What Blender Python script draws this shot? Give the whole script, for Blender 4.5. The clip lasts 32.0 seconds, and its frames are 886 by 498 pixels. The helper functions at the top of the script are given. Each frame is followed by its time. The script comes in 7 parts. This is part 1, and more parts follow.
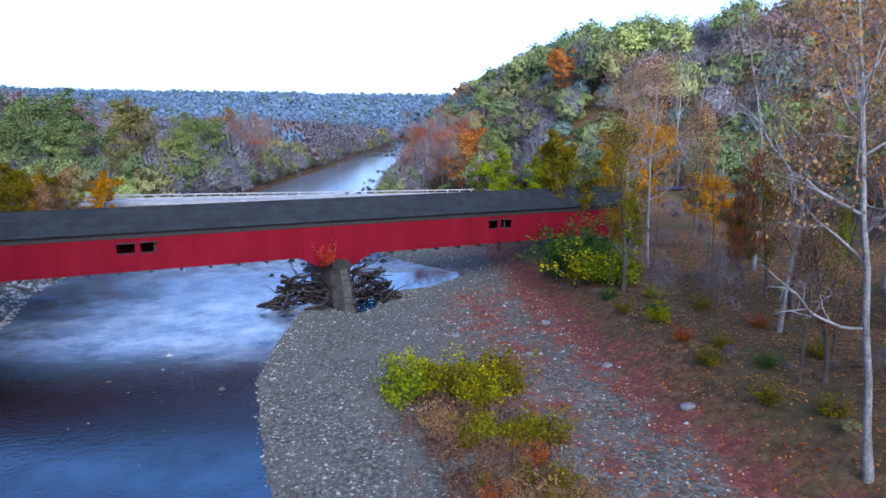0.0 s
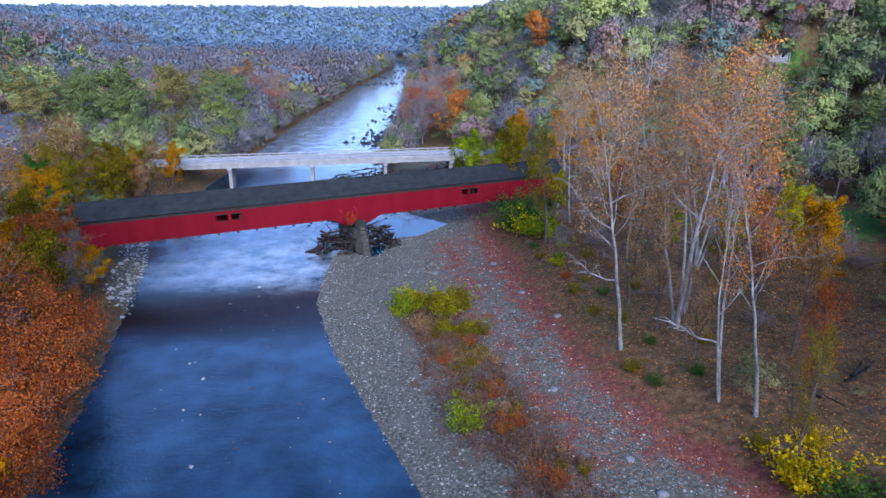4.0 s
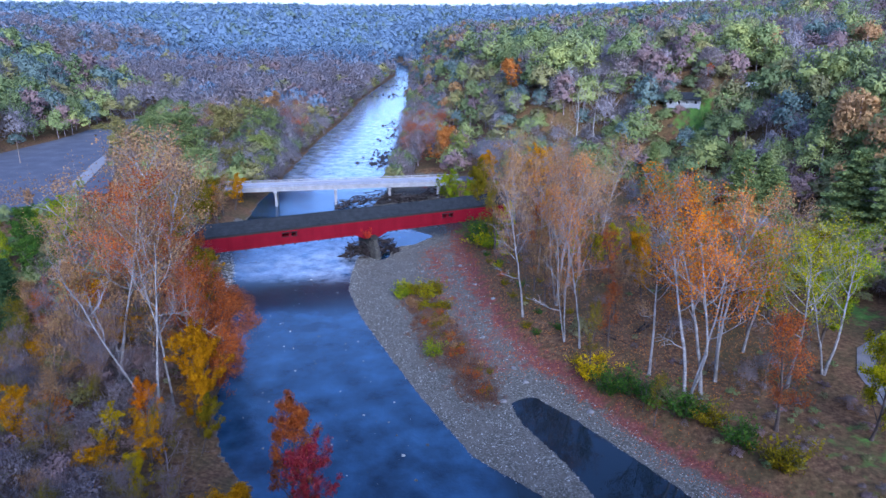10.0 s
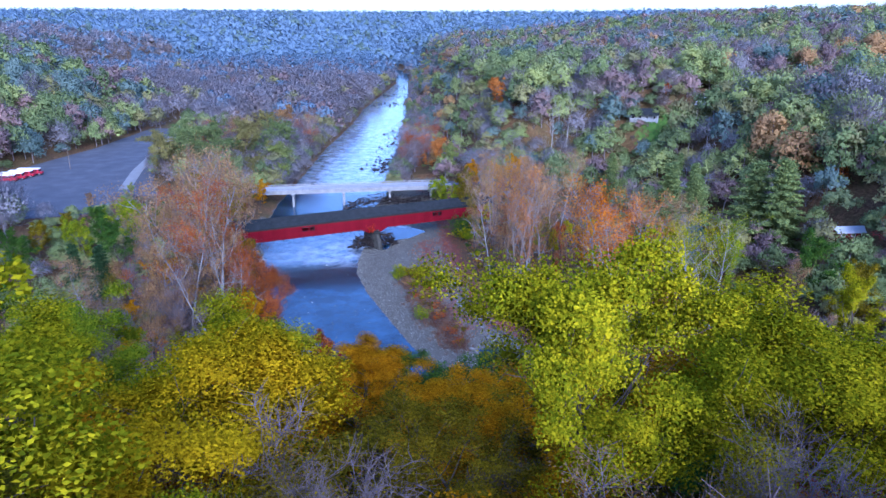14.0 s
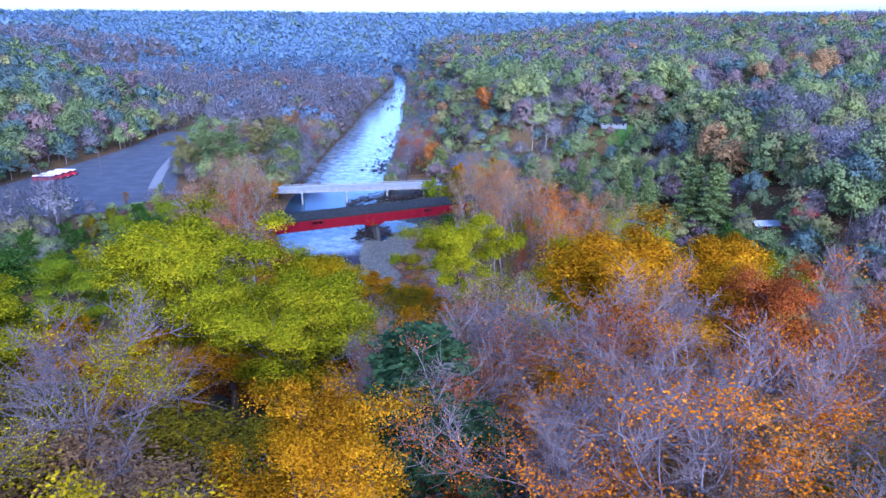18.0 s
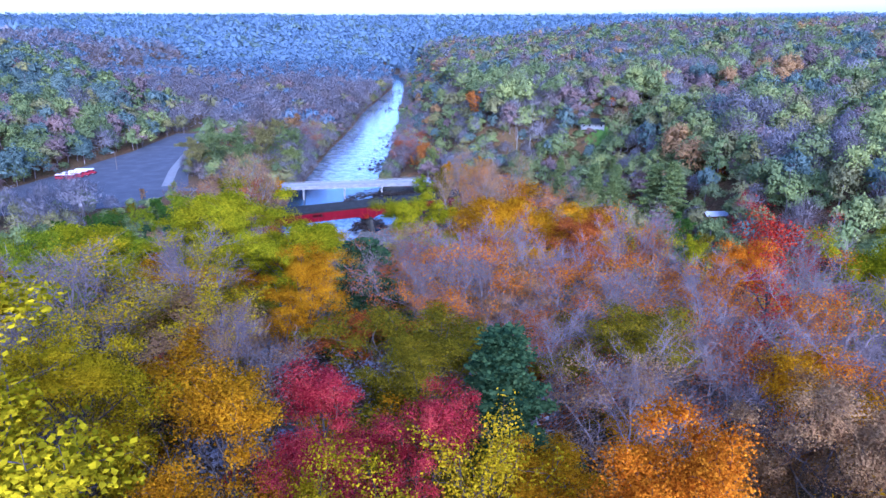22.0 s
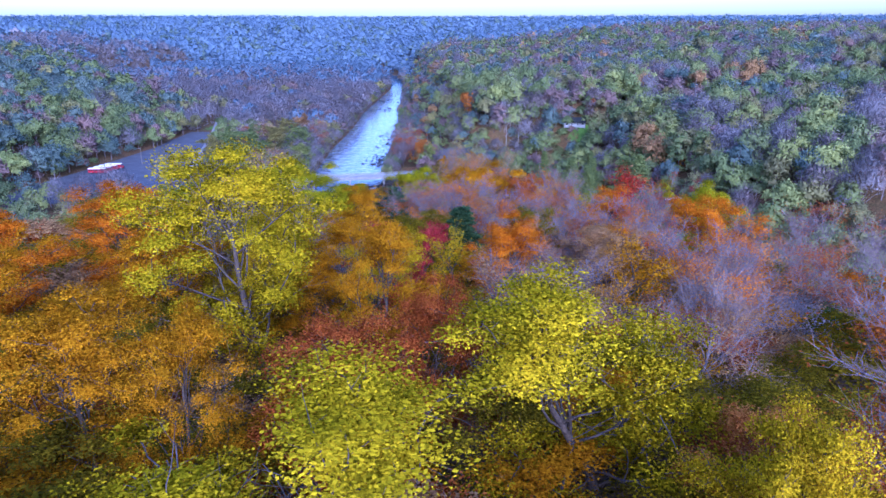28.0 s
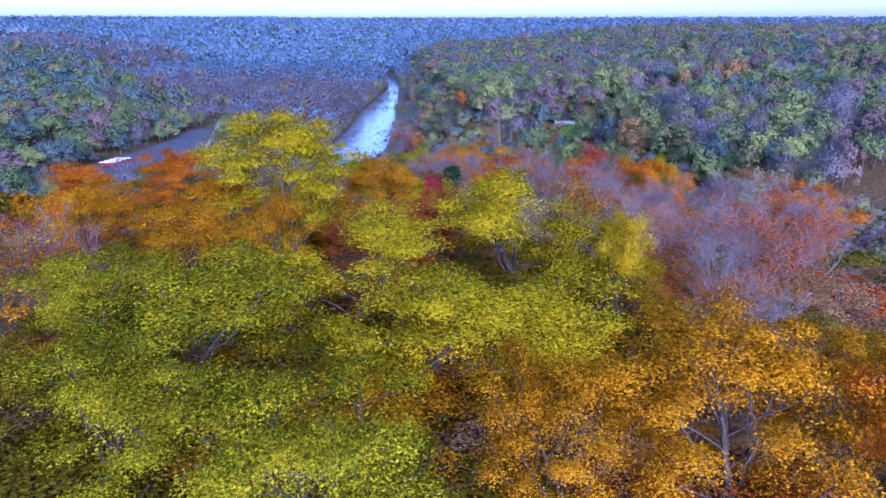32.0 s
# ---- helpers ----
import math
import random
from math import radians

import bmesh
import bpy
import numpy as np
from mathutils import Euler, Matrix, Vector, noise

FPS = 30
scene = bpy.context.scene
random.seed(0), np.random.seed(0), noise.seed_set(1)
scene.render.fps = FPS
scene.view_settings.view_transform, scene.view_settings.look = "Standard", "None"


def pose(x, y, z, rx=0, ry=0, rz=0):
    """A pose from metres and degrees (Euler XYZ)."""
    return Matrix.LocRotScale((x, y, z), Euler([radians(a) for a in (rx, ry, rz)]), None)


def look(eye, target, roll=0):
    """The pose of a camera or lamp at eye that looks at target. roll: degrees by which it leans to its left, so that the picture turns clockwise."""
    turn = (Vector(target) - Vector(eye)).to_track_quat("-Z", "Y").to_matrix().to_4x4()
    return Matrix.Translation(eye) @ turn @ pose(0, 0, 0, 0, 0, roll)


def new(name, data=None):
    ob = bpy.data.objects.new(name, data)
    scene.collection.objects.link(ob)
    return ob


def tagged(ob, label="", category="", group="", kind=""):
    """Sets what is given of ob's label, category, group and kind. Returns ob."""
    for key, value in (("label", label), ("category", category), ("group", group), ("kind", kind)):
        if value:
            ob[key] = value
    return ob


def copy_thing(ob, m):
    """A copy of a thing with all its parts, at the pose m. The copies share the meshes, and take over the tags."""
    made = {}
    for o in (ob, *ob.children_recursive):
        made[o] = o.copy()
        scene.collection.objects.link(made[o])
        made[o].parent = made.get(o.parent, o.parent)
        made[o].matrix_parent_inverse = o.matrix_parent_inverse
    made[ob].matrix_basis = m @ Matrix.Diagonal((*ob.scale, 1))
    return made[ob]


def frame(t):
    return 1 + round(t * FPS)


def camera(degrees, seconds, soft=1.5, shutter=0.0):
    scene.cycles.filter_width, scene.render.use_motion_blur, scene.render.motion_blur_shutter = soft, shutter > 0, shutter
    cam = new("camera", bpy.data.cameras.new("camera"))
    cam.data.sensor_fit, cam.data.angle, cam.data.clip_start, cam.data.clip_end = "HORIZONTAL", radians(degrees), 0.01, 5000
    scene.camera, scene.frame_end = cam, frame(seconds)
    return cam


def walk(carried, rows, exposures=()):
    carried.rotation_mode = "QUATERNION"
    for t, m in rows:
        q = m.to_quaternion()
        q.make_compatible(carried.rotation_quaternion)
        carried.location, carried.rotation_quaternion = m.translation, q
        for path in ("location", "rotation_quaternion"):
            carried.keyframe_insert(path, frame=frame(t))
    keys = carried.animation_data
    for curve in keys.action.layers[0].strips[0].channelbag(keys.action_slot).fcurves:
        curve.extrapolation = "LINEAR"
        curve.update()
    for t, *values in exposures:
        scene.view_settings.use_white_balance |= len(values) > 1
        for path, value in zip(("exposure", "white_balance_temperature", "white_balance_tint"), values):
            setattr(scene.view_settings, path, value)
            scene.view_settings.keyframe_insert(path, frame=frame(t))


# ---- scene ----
cam = camera(65.2, 32.0)
PATH = [
    (0, (-1.816, 1.948, 20.898), (-1.892, 3.915, 20.544), 0.0),
    (0.5, (-1.144, -1.896, 22.613), (-1.218, 0.066, 22.232), 0.3),
    (1, (-0.278, -5.994, 24.662), (-0.356, -4.039, 24.248), -0.0),
    (1.5, (0.223, -10.412, 26.637), (0.145, -8.464, 26.193), 0.0),
    (2, (0.762, -15.189, 28.589), (0.682, -13.248, 28.115), -0.0),
    (2.5, (1.136, -19.968, 30.595), (1.056, -18.035, 30.087), -0.2),
    (3, (1.562, -24.971, 32.644), (1.483, -23.047, 32.104), -0.3),
    (3.5, (1.903, -29.72, 34.572), (1.824, -27.805, 34.001), -0.5),
    (4, (2.186, -34.472, 36.458), (2.109, -32.565, 35.858), -0.4),
    (4.5, (2.568, -38.986, 38.15), (2.491, -37.083, 37.54), -0.2),
    (6.5, (3.954, -58.45, 46.91), (3.881, -56.554, 46.277), 0.0),
    (7, (4.473, -63.199, 48.704), (4.4, -61.303, 48.072), 0.0),
    (7.5, (5.044, -67.9, 50.503), (4.97, -66.004, 49.871), -0.1),
    (8, (5.715, -72.513, 52.255), (5.64, -70.617, 51.623), -0.2),
    (8.5, (6.247, -76.927, 53.92), (6.173, -75.031, 53.289), -0.1),
    (9, (6.838, -81.548, 55.586), (6.762, -79.651, 54.955), -0.1),
    (9.5, (7.55, -86.132, 57.171), (7.474, -84.235, 56.541), -0.1),
    (10, (8.167, -90.987, 58.826), (8.091, -89.09, 58.197), -0.0),
    (10.5, (8.633, -95.91, 60.369), (8.557, -94.012, 59.741), -0.0),
    (11, (9.097, -100.842, 61.842), (9.02, -98.944, 61.215), 0.1),
    (11.5, (9.641, -105.839, 63.262), (9.564, -103.941, 62.635), 0.0),
    (12, (10.32, -110.761, 64.638), (10.242, -108.864, 64.01), -0.0),
    (12.5, (11.021, -115.678, 65.933), (10.942, -113.781, 65.305), -0.0),
    (13, (12.103, -120.788, 67.077), (12.023, -118.891, 66.449), -0.1),
    (13.5, (12.878, -125.864, 67.959), (12.797, -123.966, 67.333), -0.0),
    (14, (13.423, -130.674, 68.83), (13.343, -128.775, 68.206), 0.0),
    (14.5, (13.95, -135.566, 69.733), (13.872, -133.666, 69.11), 0.1),
    (16.5, (15.543, -155.742, 75.849), (15.47, -153.845, 75.219), -0.1),
    (17, (16.353, -159.348, 76.717), (16.28, -157.451, 76.088), -0.1),
    (17.5, (17.184, -162.781, 77.263), (17.109, -160.883, 76.635), 0.1),
    (18, (17.949, -165.996, 77.942), (17.875, -164.099, 77.312), 0.1),
    (18.5, (18.725, -169.248, 78.527), (18.649, -167.351, 77.896), -0.0),
    (19, (19.556, -172.379, 79.029), (19.479, -170.482, 78.398), -0.1),
    (19.5, (20.437, -175.594, 79.634), (20.36, -173.697, 79.004), -0.0),
    (20, (21.33, -178.651, 80.186), (21.253, -176.754, 79.556), -0.0),
    (20.5, (22.213, -181.742, 80.628), (22.137, -179.845, 79.999), -0.0),
    (21, (23.145, -185.007, 81.178), (23.068, -183.11, 80.548), -0.1),
    (21.5, (23.864, -188.535, 81.883), (23.786, -186.638, 81.253), -0.1),
    (22, (24.471, -192.055, 82.384), (24.392, -190.158, 81.755), -0.1),
    (22.5, (24.819, -196.005, 83.117), (24.74, -194.108, 82.487), -0.2),
    (23, (25.112, -199.646, 83.64), (25.034, -197.749, 83.01), -0.3),
    (23.5, (25.413, -202.997, 83.994), (25.333, -201.1, 83.364), -0.3),
    (24, (25.652, -206.277, 84.29), (25.574, -204.381, 83.659), -0.2),
    (24.5, (25.916, -209.36, 84.657), (25.838, -207.464, 84.026), -0.2),
    (25, (26.099, -212.211, 84.995), (26.023, -210.315, 84.364), -0.1),
    (25.5, (26.334, -214.945, 85.396), (26.259, -213.049, 84.765), -0.2),
    (27.5, (26.517, -226.327, 86.755), (26.444, -224.43, 86.125), -0.0),
    (28, (26.613, -229.485, 86.949), (26.542, -227.588, 86.32), -0.1),
    (28.5, (26.705, -232.433, 87.089), (26.634, -230.536, 86.461), -0.1),
    (29, (26.818, -235.227, 87.174), (26.748, -233.329, 86.545), -0.1),
    (29.5, (26.983, -237.801, 87.191), (26.916, -235.903, 86.563), -0.2),
    (30, (27.212, -240.133, 87.168), (27.146, -238.235, 86.541), -0.2),
    (30.5, (27.29, -242.196, 87.126), (27.224, -240.298, 86.498), -0.3),
    (31, (27.384, -244.351, 87.157), (27.32, -242.454, 86.529), -0.1),
    (31.5, (27.454, -246.393, 86.947), (27.392, -244.495, 86.32), -0.0),
    (32, (27.48, -248.569, 86.695), (27.42, -246.67, 86.069), 0.0),
]
walk(cam, [(t, look(eye, target, roll)) for t, eye, target, roll in PATH], [(0, 1.68, 6200, 14), (6, 1.66, 5950, 18), (10, 1.74, 5600, 20), (14, 1.84, 5300, 22), (20, 1.94, 5050, 27), (23, 1.99, 5050, 30), (26, 1.85, 4950, 34), (32, 1.56, 5050, 38)])
# ---- world and light ----
world = bpy.data.worlds.new("sky")
scene.world = world
world.use_nodes = True
wn = world.node_tree
sky = wn.nodes.new("ShaderNodeTexSky")
sky.sky_type = "NISHITA"
sky.sun_disc = False
sky.sun_elevation = radians(24)
sky.sun_rotation = radians(165)
sky.altitude = 200
sky.air_density, sky.dust_density, sky.ozone_density = 1.0, 1.8, 3.0
wn.nodes["Background"].inputs["Strength"].default_value = 0.13
dim = wn.nodes.new("ShaderNodeMix")
dim.data_type, dim.blend_type = "RGBA", "MULTIPLY"
dim.inputs["Factor"].default_value, dim.inputs["B"].default_value = 1.0, (0.88, 1.0, 1.3, 1)
wn.links.new(sky.outputs[0], dim.inputs["A"]), wn.links.new(dim.outputs["Result"], wn.nodes["Background"].inputs["Color"])
sun = new("sun", bpy.data.lights.new("sun", "SUN"))
sun.data.energy, sun.data.angle, sun.data.color = 2.5, radians(45), (0.80, 0.88, 1.0)
sun.matrix_world = look((52, -193, 89), (0, 0, 0))

# ---- materials ----
RNG = np.random.default_rng(7)


def material(name, stops, rough=0.85, scale=1.0, fine=12.0, bump=0.3, metal=0.0, island=0.0, stretch=(1, 1, 1), coord="Object", through_light=0.0, spec=0.3):
    """Colour ramp over two scales of noise, with relief; island: variation between loose pieces."""
    m = bpy.data.materials.new(name)
    m.use_nodes = True
    nt = m.node_tree
    n, l = nt.nodes, nt.links
    b = n["Principled BSDF"]
    tc, mp = n.new("ShaderNodeTexCoord"), n.new("ShaderNodeMapping")
    mp.inputs["Scale"].default_value = stretch
    l.new(tc.outputs[coord], mp.inputs[0])
    big, small = n.new("ShaderNodeTexNoise"), n.new("ShaderNodeTexNoise")
    big.inputs["Scale"].default_value, small.inputs["Scale"].default_value = scale, fine
    big.inputs["Detail"].default_value, small.inputs["Detail"].default_value = 3, 2
    l.new(mp.outputs[0], big.inputs[0]), l.new(mp.outputs[0], small.inputs[0])
    mix = n.new("ShaderNodeMath")
    mix.operation = "MULTIPLY_ADD"
    mix.inputs[1].default_value = 0.45
    l.new(small.outputs[0], mix.inputs[0])
    half = n.new("ShaderNodeMath")
    half.operation = "MULTIPLY"
    half.inputs[1].default_value = 0.55
    l.new(big.outputs[0], half.inputs[0]), l.new(half.outputs[0], mix.inputs[2])
    value = mix.outputs[0]
    if island:
        g = n.new("ShaderNodeNewGeometry")
        a = n.new("ShaderNodeMath")
        a.operation = "MULTIPLY_ADD"
        a.inputs[1].default_value = island
        l.new(g.outputs["Random Per Island"], a.inputs[0])
        s = n.new("ShaderNodeMath")
        s.operation = "SUBTRACT"
        s.inputs[1].default_value = island / 2
        l.new(value, s.inputs[0]), l.new(s.outputs[0], a.inputs[2])
        value = a.outputs[0]
    ramp = n.new("ShaderNodeValToRGB")
    e = ramp.color_ramp.elements
    spread = [0.5] if len(stops) == 1 else [0.3 + 0.4 * i / (len(stops) - 1) for i in range(len(stops))]
    e[0].position, e[0].color = spread[0], (*stops[0], 1)
    e[1].position, e[1].color = spread[-1], (*stops[-1], 1)
    for p, c in zip(spread[1:-1], stops[1:-1]):
        e.new(p).color = (*c, 1)
    l.new(value, ramp.inputs[0])
    l.new(ramp.outputs[0], b.inputs["Base Color"])
    b.inputs["Roughness"].default_value, b.inputs["Metallic"].default_value = rough, metal
    b.inputs["Specular IOR Level"].default_value = spec
    if bump:
        bp = n.new("ShaderNodeBump")
        bp.inputs["Strength"].default_value, bp.inputs["Distance"].default_value = bump, 0.05
        l.new(small.outputs[0], bp.inputs["Height"]), l.new(bp.outputs[0], b.inputs["Normal"])
    if through_light:
        tr, ms = n.new("ShaderNodeBsdfTranslucent"), n.new("ShaderNodeMixShader")
        ms.inputs[0].default_value = through_light
        l.new(ramp.outputs[0], tr.inputs[0])
        l.new(b.outputs[0], ms.inputs[1]), l.new(tr.outputs[0], ms.inputs[2])
        l.new(ms.outputs[0], n["Material Output"].inputs[0])
    return m


def leaf(name, *stops):
    return material(name, stops, rough=0.8, scale=0.55, fine=3.0, bump=0, island=0.34, through_light=0.35, spec=0)


LEAF = {
    "ygreen": leaf("yellow_green_leaf", (0.10, 0.125, 0.004), (0.29, 0.275, 0.005), (0.52, 0.42, 0.006)),
    "green": leaf("green_leaf", (0.024, 0.068, 0.016), (0.052, 0.120, 0.018), (0.112, 0.176, 0.020)),
    "lime": leaf("lime_leaf", (0.088, 0.144, 0.010), (0.200, 0.256, 0.010), (0.360, 0.360, 0.012)),
    "olive": leaf("olive_leaf", (0.080, 0.068, 0.008), (0.176, 0.136, 0.008), (0.320, 0.224, 0.010)),
    "yellow": leaf("bright_yellow_leaf", (0.22, 0.15, 0.003), (0.49, 0.33, 0.003), (0.72, 0.47, 0.004)),
    "gold": leaf("golden_leaf", (0.21, 0.082, 0.003), (0.48, 0.205, 0.003), (0.70, 0.33, 0.004)),
    "copper": leaf("copper_leaf", (0.26, 0.082, 0.020), (0.48, 0.165, 0.036), (0.62, 0.27, 0.062)),
    "citron": leaf("citron_yellow_leaf", (0.16, 0.13, 0.003), (0.43, 0.33, 0.003), (0.72, 0.51, 0.004)),
    "moss": leaf("dull_yellow_green_leaf", (0.075, 0.082, 0.004), (0.24, 0.22, 0.005), (0.52, 0.40, 0.006)),
    "orange": leaf("orange_leaf", (0.30, 0.070, 0.004), (0.58, 0.160, 0.006), (0.78, 0.27, 0.010)),
    "rust": leaf("rust_leaf", (0.21, 0.044, 0.012), (0.40, 0.092, 0.020), (0.54, 0.17, 0.03)),
    "scarlet": leaf("scarlet_leaf", (0.280, 0.016, 0.012), (0.496, 0.040, 0.024), (0.640, 0.112, 0.024)),
    "crimson": leaf("crimson_leaf", (0.24, 0.013, 0.024), (0.46, 0.036, 0.050), (0.60, 0.10, 0.07)),
    "spruce": leaf("spruce_needles", (0.018, 0.044, 0.020), (0.042, 0.085, 0.034), (0.08, 0.13, 0.048)),
    "tan": leaf("tan_leaf", (0.20, 0.105, 0.050), (0.34, 0.185, 0.080), (0.47, 0.28, 0.115)),
}
# paler, greyer copies of three leaf colours, with haze put in
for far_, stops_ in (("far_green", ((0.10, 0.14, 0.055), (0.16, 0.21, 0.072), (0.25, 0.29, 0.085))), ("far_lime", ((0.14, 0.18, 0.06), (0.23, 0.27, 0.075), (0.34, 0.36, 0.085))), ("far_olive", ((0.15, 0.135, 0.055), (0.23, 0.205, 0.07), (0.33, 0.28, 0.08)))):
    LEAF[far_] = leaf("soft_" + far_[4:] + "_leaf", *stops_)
BARK = {
    "white": material("sycamore_bark", [(0.08, 0.07, 0.06), (0.20, 0.185, 0.17), (0.37, 0.355, 0.34)], scale=0.9, fine=6, bump=0.2),
    "brown": material("brown_bark", [(0.035, 0.025, 0.02), (0.075, 0.055, 0.045), (0.13, 0.10, 0.085)], scale=1.2, fine=9, bump=0.5),
    "grey": material("beech_bark", [(0.11, 0.09, 0.095), (0.20, 0.165, 0.17), (0.30, 0.25, 0.26)], scale=0.8, fine=7, bump=0.2),
    "twig": material("purple_twigs", [(0.10, 0.070, 0.066), (0.165, 0.120, 0.112), (0.245, 0.188, 0.178)], scale=0.5, fine=4, bump=0),
}
RED = material("barn_red_paint", [(0.098, 0.002, 0.006), (0.130, 0.003, 0.009), (0.160, 0.006, 0.013)], rough=0.9, scale=0.3, fine=6, bump=0.2, island=0.07, spec=0.1, stretch=(1.5, 1.5, 0.35))
SHINGLE = material("dark_shingle", [(0.012, 0.014, 0.015), (0.021, 0.024, 0.026), (0.032, 0.036, 0.038)], rough=0.95, scale=0.7, fine=14, bump=0.5, island=0.1, spec=0.1)
BLACK = material("dark_timber", [(0.012, 0.011, 0.010), (0.03, 0.026, 0.024)], scale=2, fine=12)
TIMBER = material("weathered_timber", [(0.10, 0.075, 0.055), (0.2, 0.155, 0.12)], scale=1, fine=9, stretch=(1, 1, 0.2))
CONCRETE = material("pale_concrete", [(0.13, 0.128, 0.125), (0.21, 0.206, 0.20), (0.29, 0.284, 0.276)], scale=0.5, fine=7, bump=0.2)
STAINED = material("stained_masonry", [(0.010, 0.011, 0.009), (0.026, 0.025, 0.020), (0.075, 0.068, 0.055)], scale=0.6, fine=5, bump=0.5, island=0.35)
ASPHALT = material("asphalt", [(0.042, 0.045, 0.053), (0.062, 0.065, 0.076), (0.10, 0.104, 0.118)], scale=0.15, fine=3, bump=0.2)
DECK = material("worn_road_deck", [(0.19, 0.19, 0.195), (0.26, 0.26, 0.265), (0.34, 0.34, 0.34)], scale=0.3, fine=4, bump=0.15, stretch=(0.15, 1, 1))
TRACK = material("worn_dirt_track", [(0.08, 0.072, 0.06), (0.15, 0.135, 0.12), (0.22, 0.20, 0.18)], scale=0.4, fine=5, bump=0.3)
LANE = material("gravel_lane", [(0.15, 0.147, 0.145), (0.23, 0.226, 0.222)], scale=0.3, fine=5, bump=0.3)
STONE = material("river_stone", [(0.05, 0.045, 0.036), (0.135, 0.125, 0.10), (0.36, 0.34, 0.29)], scale=0.4, fine=4, bump=0.2, island=0.7)
BOULDER = material("weathered_boulder", [(0.10, 0.096, 0.09), (0.17, 0.163, 0.152), (0.25, 0.24, 0.225)], scale=1.2, fine=8, bump=0.4)
DRIFT = material("driftwood", [(0.007, 0.006, 0.006), (0.016, 0.013, 0.012), (0.05, 0.04, 0.036)], scale=0.6, fine=8, bump=0.4, island=0.5, spec=0.05)
WHITE = material("white_hull", [(0.70, 0.70, 0.70), (0.82, 0.82, 0.82)], rough=0.4, scale=1, fine=8, bump=0)
REDHULL = material("red_hull", [(0.24, 0.008, 0.022), (0.34, 0.02, 0.036)], rough=0.4, scale=1, fine=8, bump=0)
STEEL = material("galvanised_steel", [(0.35, 0.36, 0.37), (0.5, 0.51, 0.52)], rough=0.5, metal=0.8, scale=2, fine=20, bump=0.05)
GLASS = material("dark_window_glass", [(0.02, 0.022, 0.025), (0.03, 0.032, 0.035)], rough=0.08, bump=0, spec=0.5)
ROOFTIN = material("pale_tin_roof", [(0.5, 0.51, 0.53), (0.66, 0.67, 0.68)], rough=0.5, metal=0.3, scale=0.5, fine=5, bump=0.1)
CLAPBOARD = material("pale_siding", [(0.28, 0.28, 0.28), (0.40, 0.40, 0.39)], scale=0.6, fine=8, bump=0.15, stretch=(0.3, 0.3, 3))

# water: dark, clear, softly rippled
WATER = bpy.data.materials.new("river_water")
WATER.use_nodes = True
n, l = WATER.node_tree.nodes, WATER.node_tree.links
b = n["Principled BSDF"]
b.inputs["Roughness"].default_value, b.inputs["IOR"].default_value = 0.06, 1.33
tc = n.new("ShaderNodeTexCoord")
depth, chop, swell = (n.new("ShaderNodeTexNoise") for _ in range(3))
depth.inputs["Scale"].default_value, depth.inputs["Detail"].default_value = 0.16, 8
chop.inputs["Scale"].default_value, chop.inputs["Detail"].default_value = 2.2, 4
swell.inputs["Scale"].default_value, swell.inputs["Detail"].default_value = 0.3, 2
for q in (depth, chop, swell):
    l.new(tc.outputs["Object"], q.inputs[0])
ramp = n.new("ShaderNodeValToRGB")
ramp.color_ramp.elements[0].position, ramp.color_ramp.elements[0].color = 0.35, (0.004, 0.015, 0.028, 1)
ramp.color_ramp.elements[1].position, ramp.color_ramp.elements[1].color = 0.7, (0.026, 0.072, 0.128, 1)
l.new(depth.outputs[0], ramp.inputs[0])


def band(lo, hi, edge):
    """One between two lines across the river, fading over the edge's width."""
    sp, out = n.new("ShaderNodeSeparateXYZ"), []
    l.new(tc.outputs["Object"], sp.inputs[0])
    for a_, c_ in ((lo, lo + edge), (hi, hi - edge)):
        mr = n.new("ShaderNodeMapRange")
        mr.interpolation_type = "SMOOTHSTEP"
        mr.inputs["From Min"].default_value, mr.inputs["From Max"].default_value = a_, c_
        l.new(sp.outputs["Y"], mr.inputs["Value"])
        out.append(mr.outputs[0])
    mu = n.new("ShaderNodeMath")
    mu.operation = "MULTIPLY"
    l.new(out[0], mu.inputs[0]), l.new(out[1], mu.inputs[1])
    return mu.outputs[0]


# pale streaks on the riffles: foam, and bright sky reflection put into the colour
foam_glare = n.new("ShaderNodeTexNoise")
foam_glare.inputs["Scale"].default_value, foam_glare.inputs["Detail"].default_value, foam_glare.inputs["Roughness"].default_value = 0.22, 8, 0.72
l.new(tc.outputs["Object"], foam_glare.inputs[0])
runs = n.new("ShaderNodeMath")
runs.operation = "MAXIMUM"
l.new(band(57, 112, 9), runs.inputs[0]), l.new(band(140, 720, 30), runs.inputs[1])
lace = n.new("ShaderNodeMapRange")
lace.inputs["From Min"].default_value, lace.inputs["From Max"].default_value, lace.inputs["To Max"].default_value = 0.36, 0.72, 0.75
l.new(foam_glare.outputs[0], lace.inputs["Value"])
side_ = n.new("ShaderNodeSeparateXYZ")
l.new(tc.outputs["Object"], side_.inputs[0])
# the painted glare fades towards the west bank
across = n.new("ShaderNodeMapRange")
across.interpolation_type = "SMOOTHSTEP"
across.inputs["From Min"].default_value, across.inputs["From Max"].default_value, across.inputs["To Min"].default_value = -56, -32, 0.3
l.new(side_.outputs["X"], across.inputs["Value"])
near_run = n.new("ShaderNodeMath")
near_run.operation = "MULTIPLY"
l.new(runs.inputs[0].links[0].from_socket, near_run.inputs[0]), l.new(across.outputs[0], near_run.inputs[1])
l.new(near_run.outputs[0], runs.inputs[0])
share = n.new("ShaderNodeMath")
share.operation = "MULTIPLY"
